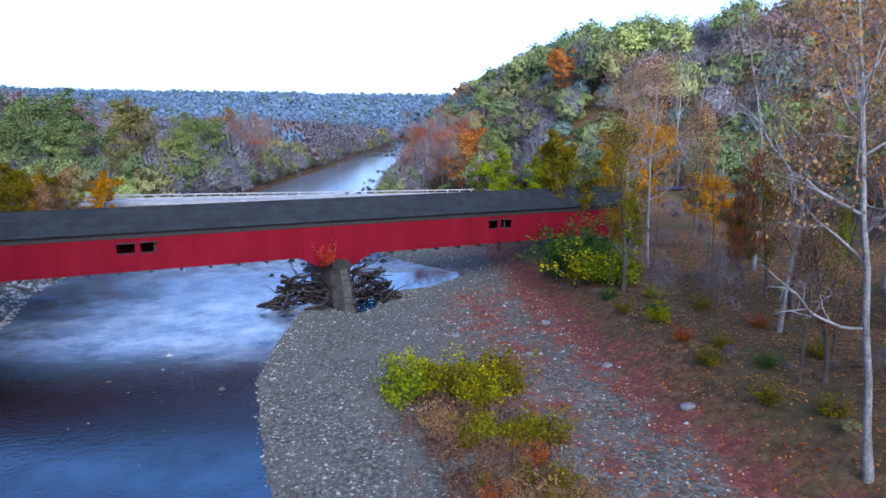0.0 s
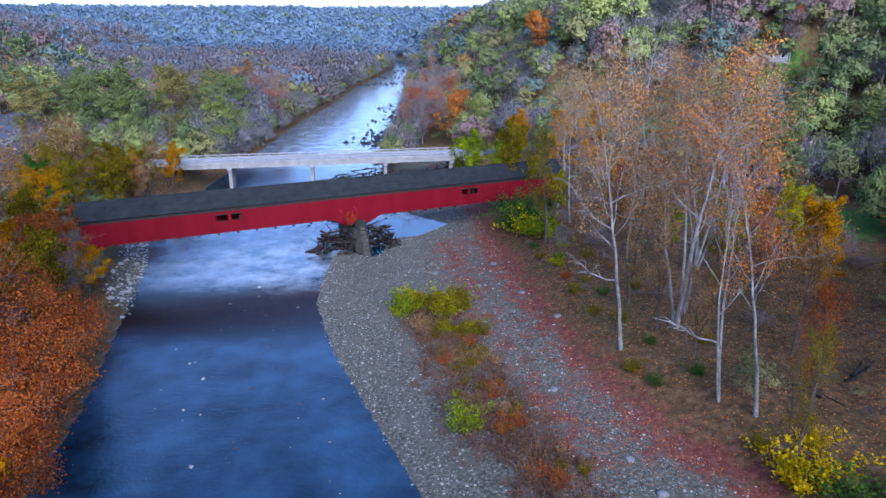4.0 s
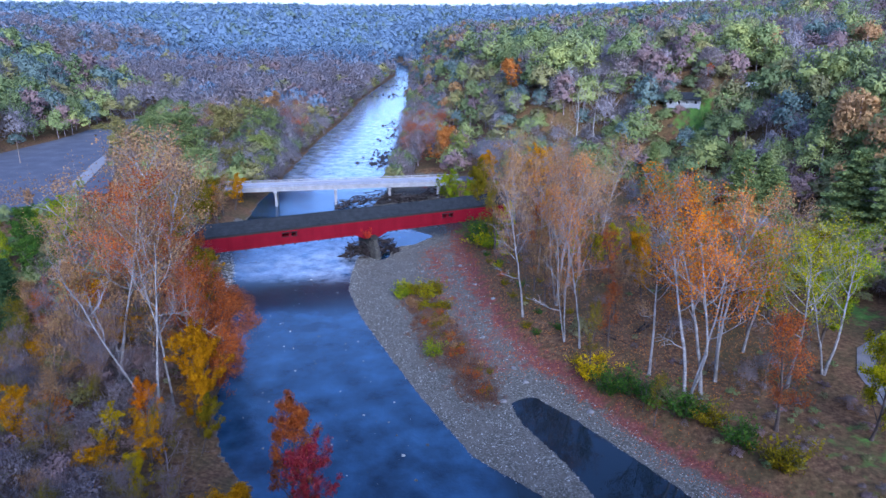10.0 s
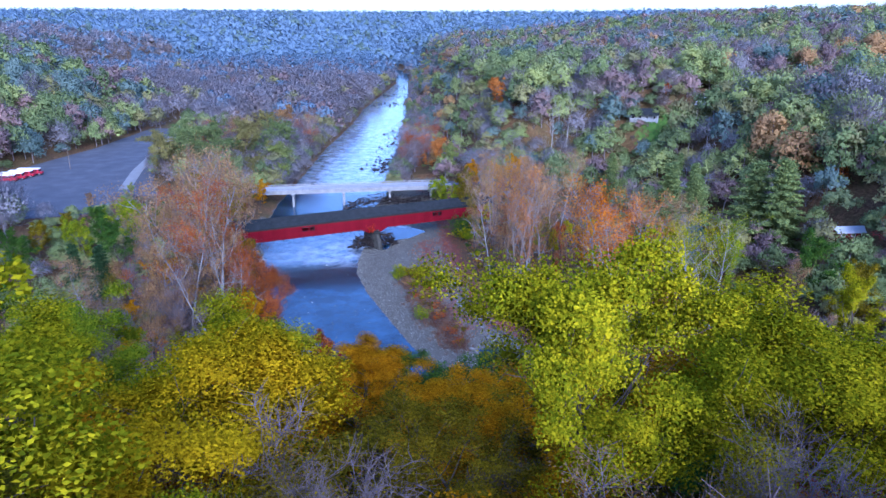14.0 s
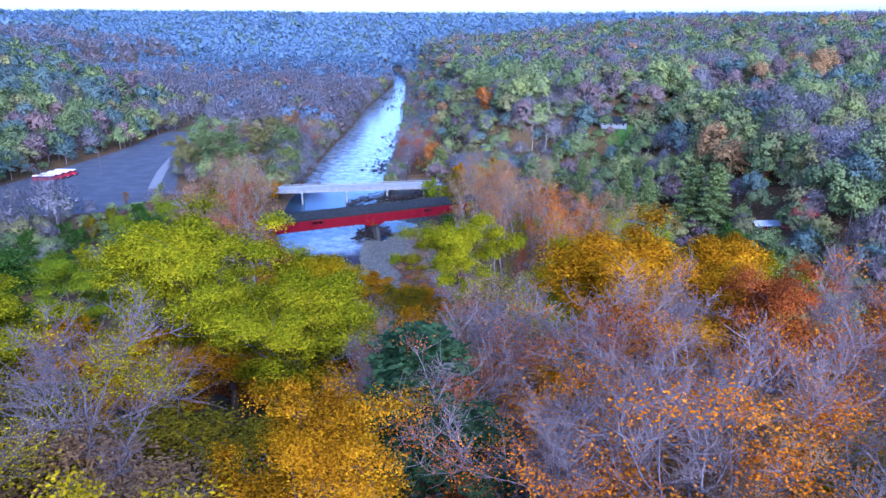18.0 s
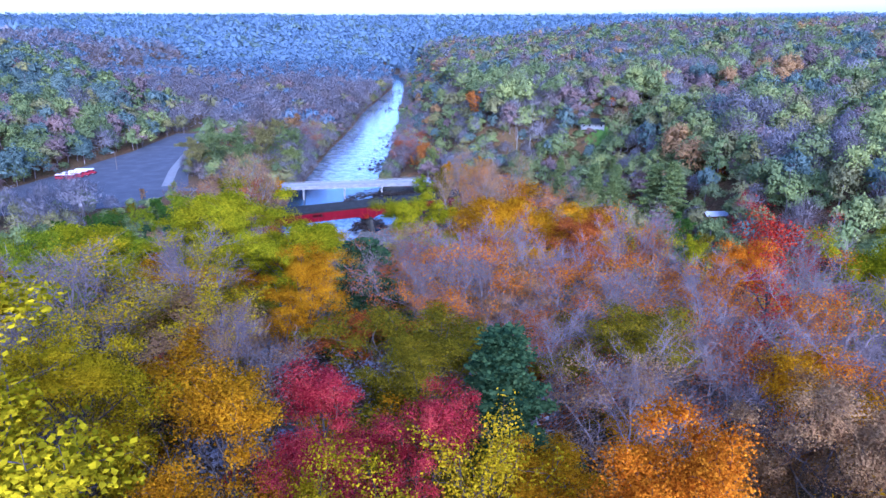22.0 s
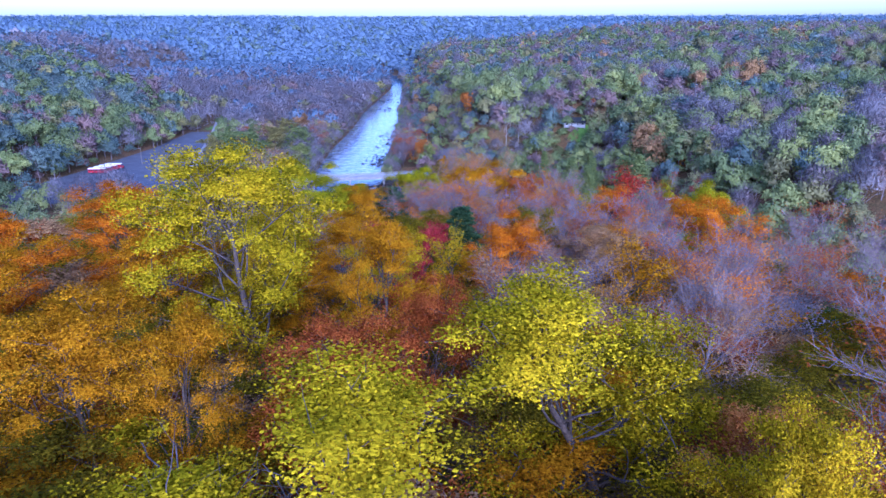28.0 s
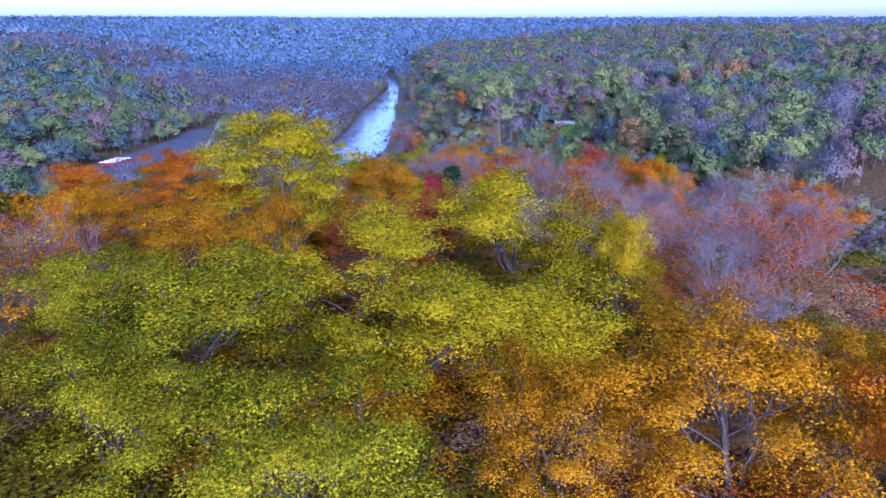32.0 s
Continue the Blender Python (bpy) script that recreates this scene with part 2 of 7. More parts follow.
l.new(runs.outputs[0], share.inputs[0]), l.new(lace.outputs[0], share.inputs[1])
glare_mix = n.new("ShaderNodeMix")
glare_mix.data_type = "RGBA"
glare_mix.inputs["B"].default_value = (0.48, 0.51, 0.54, 1)
# deep pool below the riffle, darkened in colour for the bridge's reflection and shade
bridge_reflection_mix = n.new("ShaderNodeMix")
bridge_reflection_mix.data_type = "RGBA"
bridge_reflection_mix.inputs["B"].default_value = (0.003, 0.006, 0.006, 1)
l.new(band(40, 66, 8), bridge_reflection_mix.inputs["Factor"]), l.new(ramp.outputs[0], bridge_reflection_mix.inputs["A"])
# rougher inside the dark band, to blur the mirrored red wall
still = n.new("ShaderNodeMapRange")
still.inputs["To Min"].default_value, still.inputs["To Max"].default_value = 0.06, 0.22
l.new(bridge_reflection_mix.inputs["Factor"].links[0].from_socket, still.inputs["Value"]), l.new(still.outputs[0], b.inputs["Roughness"])
l.new(share.outputs[0], glare_mix.inputs["Factor"]), l.new(bridge_reflection_mix.outputs["Result"], glare_mix.inputs["A"])
l.new(glare_mix.outputs["Result"], b.inputs["Base Color"])
# still backwaters by the pier and behind the bar
calm = n.new("ShaderNodeMapRange")
calm.inputs["From Min"].default_value, calm.inputs["From Max"].default_value = -20, -16
l.new(side_.outputs["X"], calm.inputs["Value"])
quiet = n.new("ShaderNodeMath")
quiet.operation = "MULTIPLY"
l.new(calm.outputs[0], quiet.inputs[0]), l.new(band(70, 103, 3), quiet.inputs[1])
behind = n.new("ShaderNodeMapRange")
behind.inputs["From Min"].default_value, behind.inputs["From Max"].default_value = 11, 15
l.new(side_.outputs["X"], behind.inputs["Value"])
flat_ = n.new("ShaderNodeMath")
flat_.operation = "MAXIMUM"
l.new(quiet.outputs[0], flat_.inputs[0]), l.new(behind.outputs[0], flat_.inputs[1])
loose = n.new("ShaderNodeMath")
loose.operation = "SUBTRACT"
loose.inputs[0].default_value = 1.0
l.new(flat_.outputs[0], loose.inputs[1])
glare_share = n.new("ShaderNodeMath")
glare_share.operation = "MULTIPLY"
l.new(share.outputs[0], glare_share.inputs[0]), l.new(loose.outputs[0], glare_share.inputs[1])
l.new(glare_share.outputs[0], glare_mix.inputs["Factor"])
# clear shallows behind the bar, base colour darkened for reflected trees
tree_reflection_mix = n.new("ShaderNodeMix")
tree_reflection_mix.data_type = "RGBA"
tree_reflection_mix.inputs["B"].default_value = (0.006, 0.013, 0.017, 1)
l.new(behind.outputs[0], tree_reflection_mix.inputs["Factor"]), l.new(bridge_reflection_mix.outputs["Result"], tree_reflection_mix.inputs["A"])
l.new(tree_reflection_mix.outputs["Result"], glare_mix.inputs["A"])
gloss = n.new("ShaderNodeMath")
gloss.operation = "MULTIPLY"
l.new(still.outputs[0], gloss.inputs[0]), l.new(loose.outputs[0], gloss.inputs[1]), l.new(gloss.outputs[0], b.inputs["Roughness"])
add = n.new("ShaderNodeMath")
l.new(chop.outputs[0], add.inputs[0]), l.new(swell.outputs[0], add.inputs[1])
bp = n.new("ShaderNodeBump")
bp.inputs["Distance"].default_value = 0.055
ripple = n.new("ShaderNodeMath")
ripple.operation = "MULTIPLY_ADD"
ripple.inputs[1].default_value, ripple.inputs[2].default_value = 0.8, 0.03
l.new(loose.outputs[0], ripple.inputs[0]), l.new(ripple.outputs[0], bp.inputs["Strength"])
l.new(add.outputs[0], bp.inputs["Height"]), l.new(bp.outputs[0], b.inputs["Normal"])

# ground: gravel, leaf litter, grass and bare soil by the weights stored on the sheet
GROUND = bpy.data.materials.new("valley_ground")
GROUND.use_nodes = True
n, l = GROUND.node_tree.nodes, GROUND.node_tree.links
b = n["Principled BSDF"]
b.inputs["Roughness"].default_value, b.inputs["Specular IOR Level"].default_value = 0.95, 0.15
tc = n.new("ShaderNodeTexCoord")


def noise_ramp(scale, detail, *stops):
    q, r = n.new("ShaderNodeTexNoise"), n.new("ShaderNodeValToRGB")
    q.inputs["Scale"].default_value, q.inputs["Detail"].default_value = scale, detail
    q.inputs["Roughness"].default_value = 0.7
    l.new(tc.outputs["Object"], q.inputs[0])
    e = r.color_ramp.elements
    e[0].position, e[0].color = stops[0][0], (*stops[0][1], 1)
    e[1].position, e[1].color = stops[-1][0], (*stops[-1][1], 1)
    for p, c in stops[1:-1]:
        e.new(p).color = (*c, 1)
    l.new(q.outputs[0], r.inputs[0])
    return r.outputs[0], q.outputs[0]


litter, grain = noise_ramp(1.3, 6, (0.3, (0.034, 0.018, 0.009)), (0.45, (0.085, 0.044, 0.021)), (0.6, (0.160, 0.088, 0.041)), (0.75, (0.29, 0.17, 0.08)))
stones, pebble = noise_ramp(3.2, 8, (0.34, (0.032, 0.028, 0.020)), (0.48, (0.084, 0.076, 0.058)), (0.6, (0.165, 0.152, 0.12)), (0.72, (0.44, 0.415, 0.345)))
grass, _ = noise_ramp(0.6, 6, (0.3, (0.035, 0.075, 0.018)), (0.5, (0.07, 0.15, 0.025)), (0.7, (0.13, 0.21, 0.04)))
redleaf, _ = noise_ramp(2.2, 7, (0.3, (0.065, 0.020, 0.016)), (0.5, (0.145, 0.042, 0.030)), (0.7, (0.26, 0.105, 0.07)))
silt, _ = noise_ramp(0.8, 5, (0.3, (0.075, 0.066, 0.050)), (0.7, (0.16, 0.142, 0.112)))
zone = n.new("ShaderNodeVertexColor")
zone.layer_name = "zone"
sep = n.new("ShaderNodeSeparateColor")
l.new(zone.outputs[0], sep.inputs[0])
patch = n.new("ShaderNodeTexNoise")
patch.inputs["Scale"].default_value, patch.inputs["Detail"].default_value = 0.55, 8
l.new(tc.outputs["Object"], patch.inputs[0])


def weigh(weight, under, over, gain=5.0):
    """Lay one ground over another, with an edge that the patchy noise frays."""
    a, s, c = n.new("ShaderNodeMath"), n.new("ShaderNodeMath"), n.new("ShaderNodeMix")
    a.operation, s.operation, c.data_type = "ADD", "MULTIPLY_ADD", "RGBA"
    l.new(weight, a.inputs[0]), l.new(patch.outputs[0], a.inputs[1])
    s.use_clamp = True
    s.inputs[1].default_value, s.inputs[2].default_value = gain, -gain + 0.0
    l.new(a.outputs[0], s.inputs[0])
    l.new(s.outputs[0], c.inputs["Factor"])
    l.new(under, c.inputs["A"]), l.new(over, c.inputs["B"])
    return c.outputs["Result"]


moss, _ = noise_ramp(0.11, 5, (0.42, (0.0, 0.0, 0.0)), (0.66, (0.75, 0.75, 0.75)))
green_mix = n.new("ShaderNodeMix")
green_mix.data_type = "RGBA"
green_mix.inputs["B"].default_value = (0.058, 0.052, 0.018, 1)
l.new(moss, green_mix.inputs["Factor"]), l.new(litter, green_mix.inputs["A"])
sand_mask, _ = noise_ramp(0.16, 4, (0.45, (0.0, 0.0, 0.0)), (0.62, (0.8, 0.8, 0.8)))
sand_mix = n.new("ShaderNodeMix")
sand_mix.data_type = "RGBA"
l.new(sand_mask, sand_mix.inputs["Factor"]), l.new(stones, sand_mix.inputs["A"]), l.new(silt, sand_mix.inputs["B"])
colour = weigh(sep.outputs[0], green_mix.outputs["Result"], sand_mix.outputs["Result"])
colour = weigh(sep.outputs[1], colour, redleaf)
colour = weigh(sep.outputs[2], colour, grass)
l.new(colour, b.inputs["Base Color"])
bp = n.new("ShaderNodeBump")
bp.inputs["Strength"].default_value, bp.inputs["Distance"].default_value = 0.6, 0.15
l.new(pebble, bp.inputs["Height"]), l.new(bp.outputs[0], b.inputs["Normal"])


# ---- mesh helpers ----
def mesh_from(name, verts, faces, mats=(), smooth=False, face_mats=None):
    me = bpy.data.meshes.new(name)
    verts = np.asarray(verts, np.float32)
    faces = np.asarray(faces, np.int32)
    k = faces.shape[1]
    me.vertices.add(len(verts))
    me.vertices.foreach_set("co", verts.ravel())
    me.loops.add(faces.size)
    me.loops.foreach_set("vertex_index", faces.ravel())
    me.polygons.add(len(faces))
    me.polygons.foreach_set("loop_start", np.arange(0, faces.size, k, dtype=np.int32))
    if smooth:
        me.polygons.foreach_set("use_smooth", np.ones(len(faces), bool))
    for m in mats:
        me.materials.append(m)
    if face_mats is not None:
        me.polygons.foreach_set("material_index", np.asarray(face_mats, np.int32))
    me.update(calc_edges=True)
    return me


def outward(me, way):
    """Shade the pieces of a crown by the way that they face from its middle."""
    at = me.attributes.new("custom_normal", "FLOAT_VECTOR", "POINT")
    way = way / (np.linalg.norm(way, axis=1, keepdims=True) + 1e-9)
    at.data.foreach_set("vector", way.astype(np.float32).ravel())


def part(name, bm, mat, parent=None, label="", smooth=False):
    """Link a bmesh as one mesh object under a thing or a part."""
    me = bpy.data.meshes.new(name)
    bm.to_mesh(me)
    bm.free()
    me.materials.append(mat)
    if smooth:
        me.polygons.foreach_set("use_smooth", np.ones(len(me.polygons), bool))
    ob = new(name, me)
    ob.parent = parent
    return tagged(ob, label)


def box(bm, x0, x1, y0, y1, z0, z1, bevel=0.0):
    vs = [bm.verts.new(p) for p in ((x0, y0, z0), (x1, y0, z0), (x1, y1, z0), (x0, y1, z0), (x0, y0, z1), (x1, y0, z1), (x1, y1, z1), (x0, y1, z1))]
    fs = [bm.faces.new([vs[i] for i in q]) for q in ((3, 2, 1, 0), (4, 5, 6, 7), (0, 1, 5, 4), (1, 2, 6, 5), (2, 3, 7, 6), (3, 0, 4, 7))]
    if bevel:
        bmesh.ops.bevel(bm, geom=list({e for f in fs for e in f.edges}), offset=bevel, segments=1, affect="EDGES")
    return bm


def prism(bm, outline, y0, y1):
    """An outline in x and z, drawn out from y0 to y1."""
    a = [bm.verts.new((x, y0, z)) for x, z in outline]
    c = [bm.verts.new((x, y1, z)) for x, z in outline]
    bm.faces.new(a), bm.faces.new(c[::-1])
    for i in range(len(a)):
        j = (i + 1) % len(a)
        bm.faces.new((a[j], a[i], c[i], c[j]))
    bmesh.ops.recalc_face_normals(bm, faces=bm.faces)
    return bm


def empty(name, m, label, category, group="", kind=""):
    ob = new(name)
    ob.matrix_world = m
    return tagged(ob, label, category, group, kind)


# ---- plan of the valley ----
LEFT_BANK = [(-150, 1100), (-95, 850), (-77, 700), (-77, 450), (-71, 350), (-70, 260), (-66, 190), (-63, 130), (-57, 84), (-51, 69), (-44, 48), (-37, 25), (-33, 5), (-27, -8), (-17, -21), (0, -36), (25, -47), (70, -62), (160, -82), (420, -110)]
RIGHT_BANK = [(-130, 1110), (-75, 850), (-57, 700), (-40, 450), (-31, 350), (-26, 265), (-21, 195), (-22, 150), (-25, 125), (-11, 106), (-2, 98), (-7, 90), (-13, 87), (-12.5, 79), (-15, 76.5), (-17, 79), (-21, 80), (-20.5, 67), (-19.5, 56), (-14, 40), (-8, 27), (0, 10), (9, -7), (20, -17), (27, -20.5)]
POOL = [(27, -20.5), (22, -8), (16.5, 2), (15, 8), (19, 10), (25, 3), (35, -11), (47, -30), (90, -46), (170, -64), (420, -90)]
LEAF_BANK = [(-14, 420), (-8, 300), (-2, 200), (3, 130), (6, 94), (8.7, 76), (10.5, 62), (12.5, 52), (17, 33), (23, 21), (28, 12), (34, 1), (46, -16), (90, -34), (300, -60)]


def to_line(px, py, line):
    """Distance to a polyline, and the side (positive to the right of its run)."""
    best, side = np.full(px.shape, 1e9), np.zeros(px.shape)
    for (ax, ay), (bx, by) in zip(line[:-1], line[1:]):
        dx, dy = bx - ax, by - ay
        t = np.clip(((px - ax) * dx + (py - ay) * dy) / (dx * dx + dy * dy), 0, 1)
        d = np.hypot(px - ax - t * dx, py - ay - t * dy)
        s = (px - ax) * dy - (py - ay) * dx
        near = d < best
        best, side = np.where(near, d, best), np.where(near, s, side)
    return best, side


def inside(px, py, ring):
    hit = np.zeros(px.shape, bool)
    for (ax, ay), (bx, by) in zip(ring, ring[1:] + ring[:1]):
        cross = (ay > py) != (by > py)
        hit ^= cross & (px < (bx - ax) * (py - ay) / ((by - ay) if by != ay else 1e-9) + ax)
    return hit


def smooth(a, b, v):
    t = np.clip((v - a) / (b - a), 0, 1)
    return t * t * (3 - 2 * t)


def waves(x, y):
    return (np.sin(x * 0.071 + 1.3 * np.sin(y * 0.043)) + np.sin(y * 0.083 + 1.7 * np.sin(x * 0.037 + 1)) + 0.6 * np.sin(x * 0.19 + y * 0.13)) / 2.6


ROAD = [(-125, 118), (-72, 128.5), (-4, 141), (56, 154), (85, 166), (130, 176), (230, 178)]
ROAD_Z = [6.6, 6.6, 6.9, 8, 9.5, 14, 30]
LOT = [(-205, 60), (-118, 92), (-112, 130), (-128, 170), (-150, 240), (-170, 290), (-184, 290), (-182, 220), (-190, 150)]


# the lie of the land is shaped to fit the camera's view
def ground_plan(x, y):
    """Height of the ground, and the weights of gravel, red leaves and grass."""
    x, y = np.asarray(x, float), np.asarray(y, float)
    ring = LEFT_BANK + POOL[::-1] + RIGHT_BANK[::-1][1:]
    wet = inside(x, y, ring)
    dl, _ = to_line(x, y, LEFT_BANK)
    dr, _ = to_line(x, y, RIGHT_BANK)
    dp, _ = to_line(x, y, POOL)
    dw = np.minimum(dl, np.minimum(dr, dp))
    dk, sk = to_line(x, y, LEAF_BANK)
    beyond = np.where(sk < 0, dk, -dk)
    right = (dr < dl) | (dp < dl)
    wob = waves(x, y)
    bar = right & (y < 175)
    low = np.where(bar, 0.02 + 1.3 * (1 - np.exp(-dw / 13)) + 0.12 * waves(x * 4, y * 4) * smooth(1, 5, dw) + 2.4 * smooth(-1.5, 5, beyond), 0.02 + 3.3 * (1 - np.exp(-dw / 7)) + 0.3 * wob * smooth(2, 8, dw))
    low = low + smooth(20, 120, dw) * 2.5 * np.where(right & ~bar, 0, 1)
    foot_r = np.interp(y, [-200, 0, 40, 100, 150, 185, 200, 300, 450, 700, 900, 1100], [160, 105, 95, 85, 78, 45, 10, -17, -33, -50, -62, -110])
    dh = np.maximum(0, x - foot_r)
    hill = 35 * (1 - np.exp(-(dh / np.interp(y, [150, 210], [32, 23])) ** 1.25)) + 27 * smooth(60, 420, dh)
    foot_l = np.interp(y, [-200, 0, 60, 120, 200, 300, 380, 450, 600, 800, 1000, 1200], [-190, -190, -196, -200, -190, -200, -218, -300, -450, -480, -420, -400])
    dh2 = np.maximum(0, foot_l - x)
    hill2 = 38 * (1 - np.exp(-dh2 / 60)) + 24 * smooth(90, 500, dh2)
    e = -44 - 0.25 * np.maximum(0, x - 20) - 0.15 * np.maximum(0, -x - 30) - y + 3 * wob
    bluff = np.interp(e, [0, 16, 36, 56, 86, 136, 206, 420], [0, 15, 30, 39, 47, 55, 63, 70])
    far = 70 * smooth(1050, 1700, y + 0.25 * np.abs(x + 70))
    h = low + np.maximum(np.maximum(hill, hill2), np.maximum(bluff, far)) + (wob * 3.0) * smooth(8, 40, np.maximum(np.maximum(dh, dh2), np.maximum(e, 0)))
    h = np.where(wet, -0.02 - 1.2 * (1 - np.exp(-dw / 9)), h)
    # the road and the car park lie on graded ground
    dist, _ = to_line(x, y, ROAD)
    grade = np.interp(x, [p[0] for p in ROAD], ROAD_Z) - 0.35
    on_road = (1 - smooth(6, 16, dist)) * ((x < -68) | (x > 4))
    h = h * (1 - on_road) + grade * on_road
    for px_, py_, pz_ in ((88.5, 181.5, 27.2), (115.5, 186, 29.8)):
        pad = 1 - smooth(6, 13, np.hypot(x - px_, y - py_))
        h = h * (1 - pad) + pz_ * pad
    lot = inside(x, y, LOT)
    dlot, _ = to_line(x, y, LOT + LOT[:1])
    flat = np.where(lot, 1, 1 - smooth(2, 14, dlot))
    h = h * (1 - flat) + 6.2 * flat
    gravel = np.where(wet, 1.0, np.where(bar, 1 - smooth(-3, 1.5, beyond), (1 - smooth(1, 5, dw)) * smooth(48, 60, y) * (y < 112)))
    red = np.where(bar & ~wet, 0.54 * np.exp(-((beyond + 1.0) / 3.6) ** 2) + (0.50 + 0.14 * waves(x * 2.6, y * 0.9)) * np.exp(-((beyond + 10) / 6.5) ** 2) * smooth(2, 9, dw) + 0.1 * smooth(-16, 0, beyond), 0)
    lawn = 0.7 * np.exp(-(((x - 83) / 8) ** 2 + ((y - 36) / 9) ** 2)) + 0.85 * np.exp(-(((x - 68) / 13) ** 2 + ((y - 82) / 16) ** 2)) + 0.9 * np.exp(-(((x + 116) / 20) ** 2 + ((y - 255) / 50) ** 2)) + 0.8 * np.exp(-(((x - 95) / 18) ** 2 + ((y - 177) / 11) ** 2)) + 0.8 * np.exp(-(((x + 176) / 10) ** 2 + ((y - 315) / 25) ** 2)) + 0.52 * np.exp(-(((x - 64) / 17) ** 2 + ((y + 8) / 15) ** 2)) + 0.6 * np.exp(-(((x + 112) / 16) ** 2 + ((y - 78) / 12) ** 2)) + 0.6 * np.exp(-(((x + 90) / 30) ** 2 + ((y - 180) / 22) ** 2))
    return h, gravel, red, np.where(wet, 0, np.clip(lawn, 0, 1))


def lines(dense0, dense1, step, end0, end1):
    """Coordinates close together in the middle and wider towards the horizon."""
    out = list(np.arange(dense0, dense1, step))
    s, v = step, dense1
    while v < end1:
        out.append(v)
        s *= 1.09
        v += s
    out.append(end1)
    s, v = step, dense0
    while v > end0:
        s *= 1.09
        v -= s
        out.insert(0, v)
    return np.array(out)


gx, gy = lines(-85, 62, 1.1, -4600, 4600), lines(-50, 160, 1.2, -1500, 4600)
X, Y = np.meshgrid(gx, gy)
Z, wg, wr, wl = ground_plan(X, Y)
nx, ny = len(gx), len(gy)
idx = np.arange(nx * ny).reshape(ny, nx)
quads = np.stack([idx[:-1, :-1], idx[:-1, 1:], idx[1:, 1:], idx[1:, :-1]], -1).reshape(-1, 4)
me = mesh_from("ground", np.stack([X, Y, Z], -1).reshape(-1, 3), quads, [GROUND], smooth=True)
layer = me.color_attributes.new("zone", "FLOAT_COLOR", "POINT")
layer.data.foreach_set("color", np.stack([wg, wr, wl, np.ones_like(wg)], -1).astype(np.float32).ravel())
ground = tagged(new("ground", me), "leaf-strewn valley floor with gravel bar and wooded bluffs", "ground", kind="structure")


def height(x, y):
    return float(ground_plan(np.array([float(x)]), np.array([float(y)]))[0][0])


bm = bmesh.new()
ys = [-130, -70, -40, -10, 20, 50, 80, 110, 150, 200, 300, 450, 700, 900, 1150]
rows_ = [[bm.verts.new((xx, yy, 0.0)) for xx in (-180, -100, -60, -30, 0, 30, 80, 200, 430)] for yy in ys]
for r0, r1 in zip(rows_, rows_[1:]):
    for i in range(8):
        bm.faces.new((r0[i], r0[i + 1], r1[i + 1], r1[i]))
water = tagged(part("water", bm, WATER), "calm blue river with faint ripples reflecting the sky", "river", kind="structure")

# ---- covered bridge ----
BRIDGE = pose(-36.6, 71.7, 0, 0, 0, math.degrees(math.atan2(0.4474, 0.8943)))
S0, S1, PIER_S, DEEP = -21.2, 63.0, 21.5, 5.4
EAVE, SILL, RIDGE = 10.15, 5.75, 12.2
covered = empty("covered_bridge", BRIDGE, "long red wooden covered bridge with a dark shingle roof", "covered bridge")


def wall_foot(s):
    """The siding reaches lower over the pier and the abutments."""
    drop = 1.25 * min(1, max(0, (4.4 - abs(s - PIER_S)) / 2.4))
    drop = max(drop, 1.3 * min(1, max(0, (S0 + 3.6 - s) / 2.2)), 1.3 * min(1, max(0, (s - S1 + 3.6) / 2.2)))
    return SILL - drop


WINDOWS = [(-1.75, -0.15), (0.45, 2.05), (41.6, 43.0), (43.5, 44.9)]
for side, u in (("near", 0.0), ("far", DEEP)):
    bm = bmesh.new()
    s = S0
    while s < S1:
        e = min(s + 0.29, S1)
        out = RNG.uniform(0, 0.006)
        y0, y1 = (u - 0.03 - out, u + 0.02) if side == "near" else (u - 0.02, u + 0.03 + out)
        low = wall_foot(s + 0.14) + RNG.uniform(-0.012, 0.012)
        if side == "near" and any(a < s + 0.15 < c for a, c in WINDOWS):
            box(bm, s, e - 0.005, y0, y1, low, 7.75)
            box(bm, s, e - 0.005, y0, y1, 8.75, EAVE)
        else:
            box(bm, s, e - 0.005, y0, y1, low, EAVE)
        s += 0.29
    tagged(part("siding", bm, RED, covered, "weathered red vertical boards"), kind="stuff")
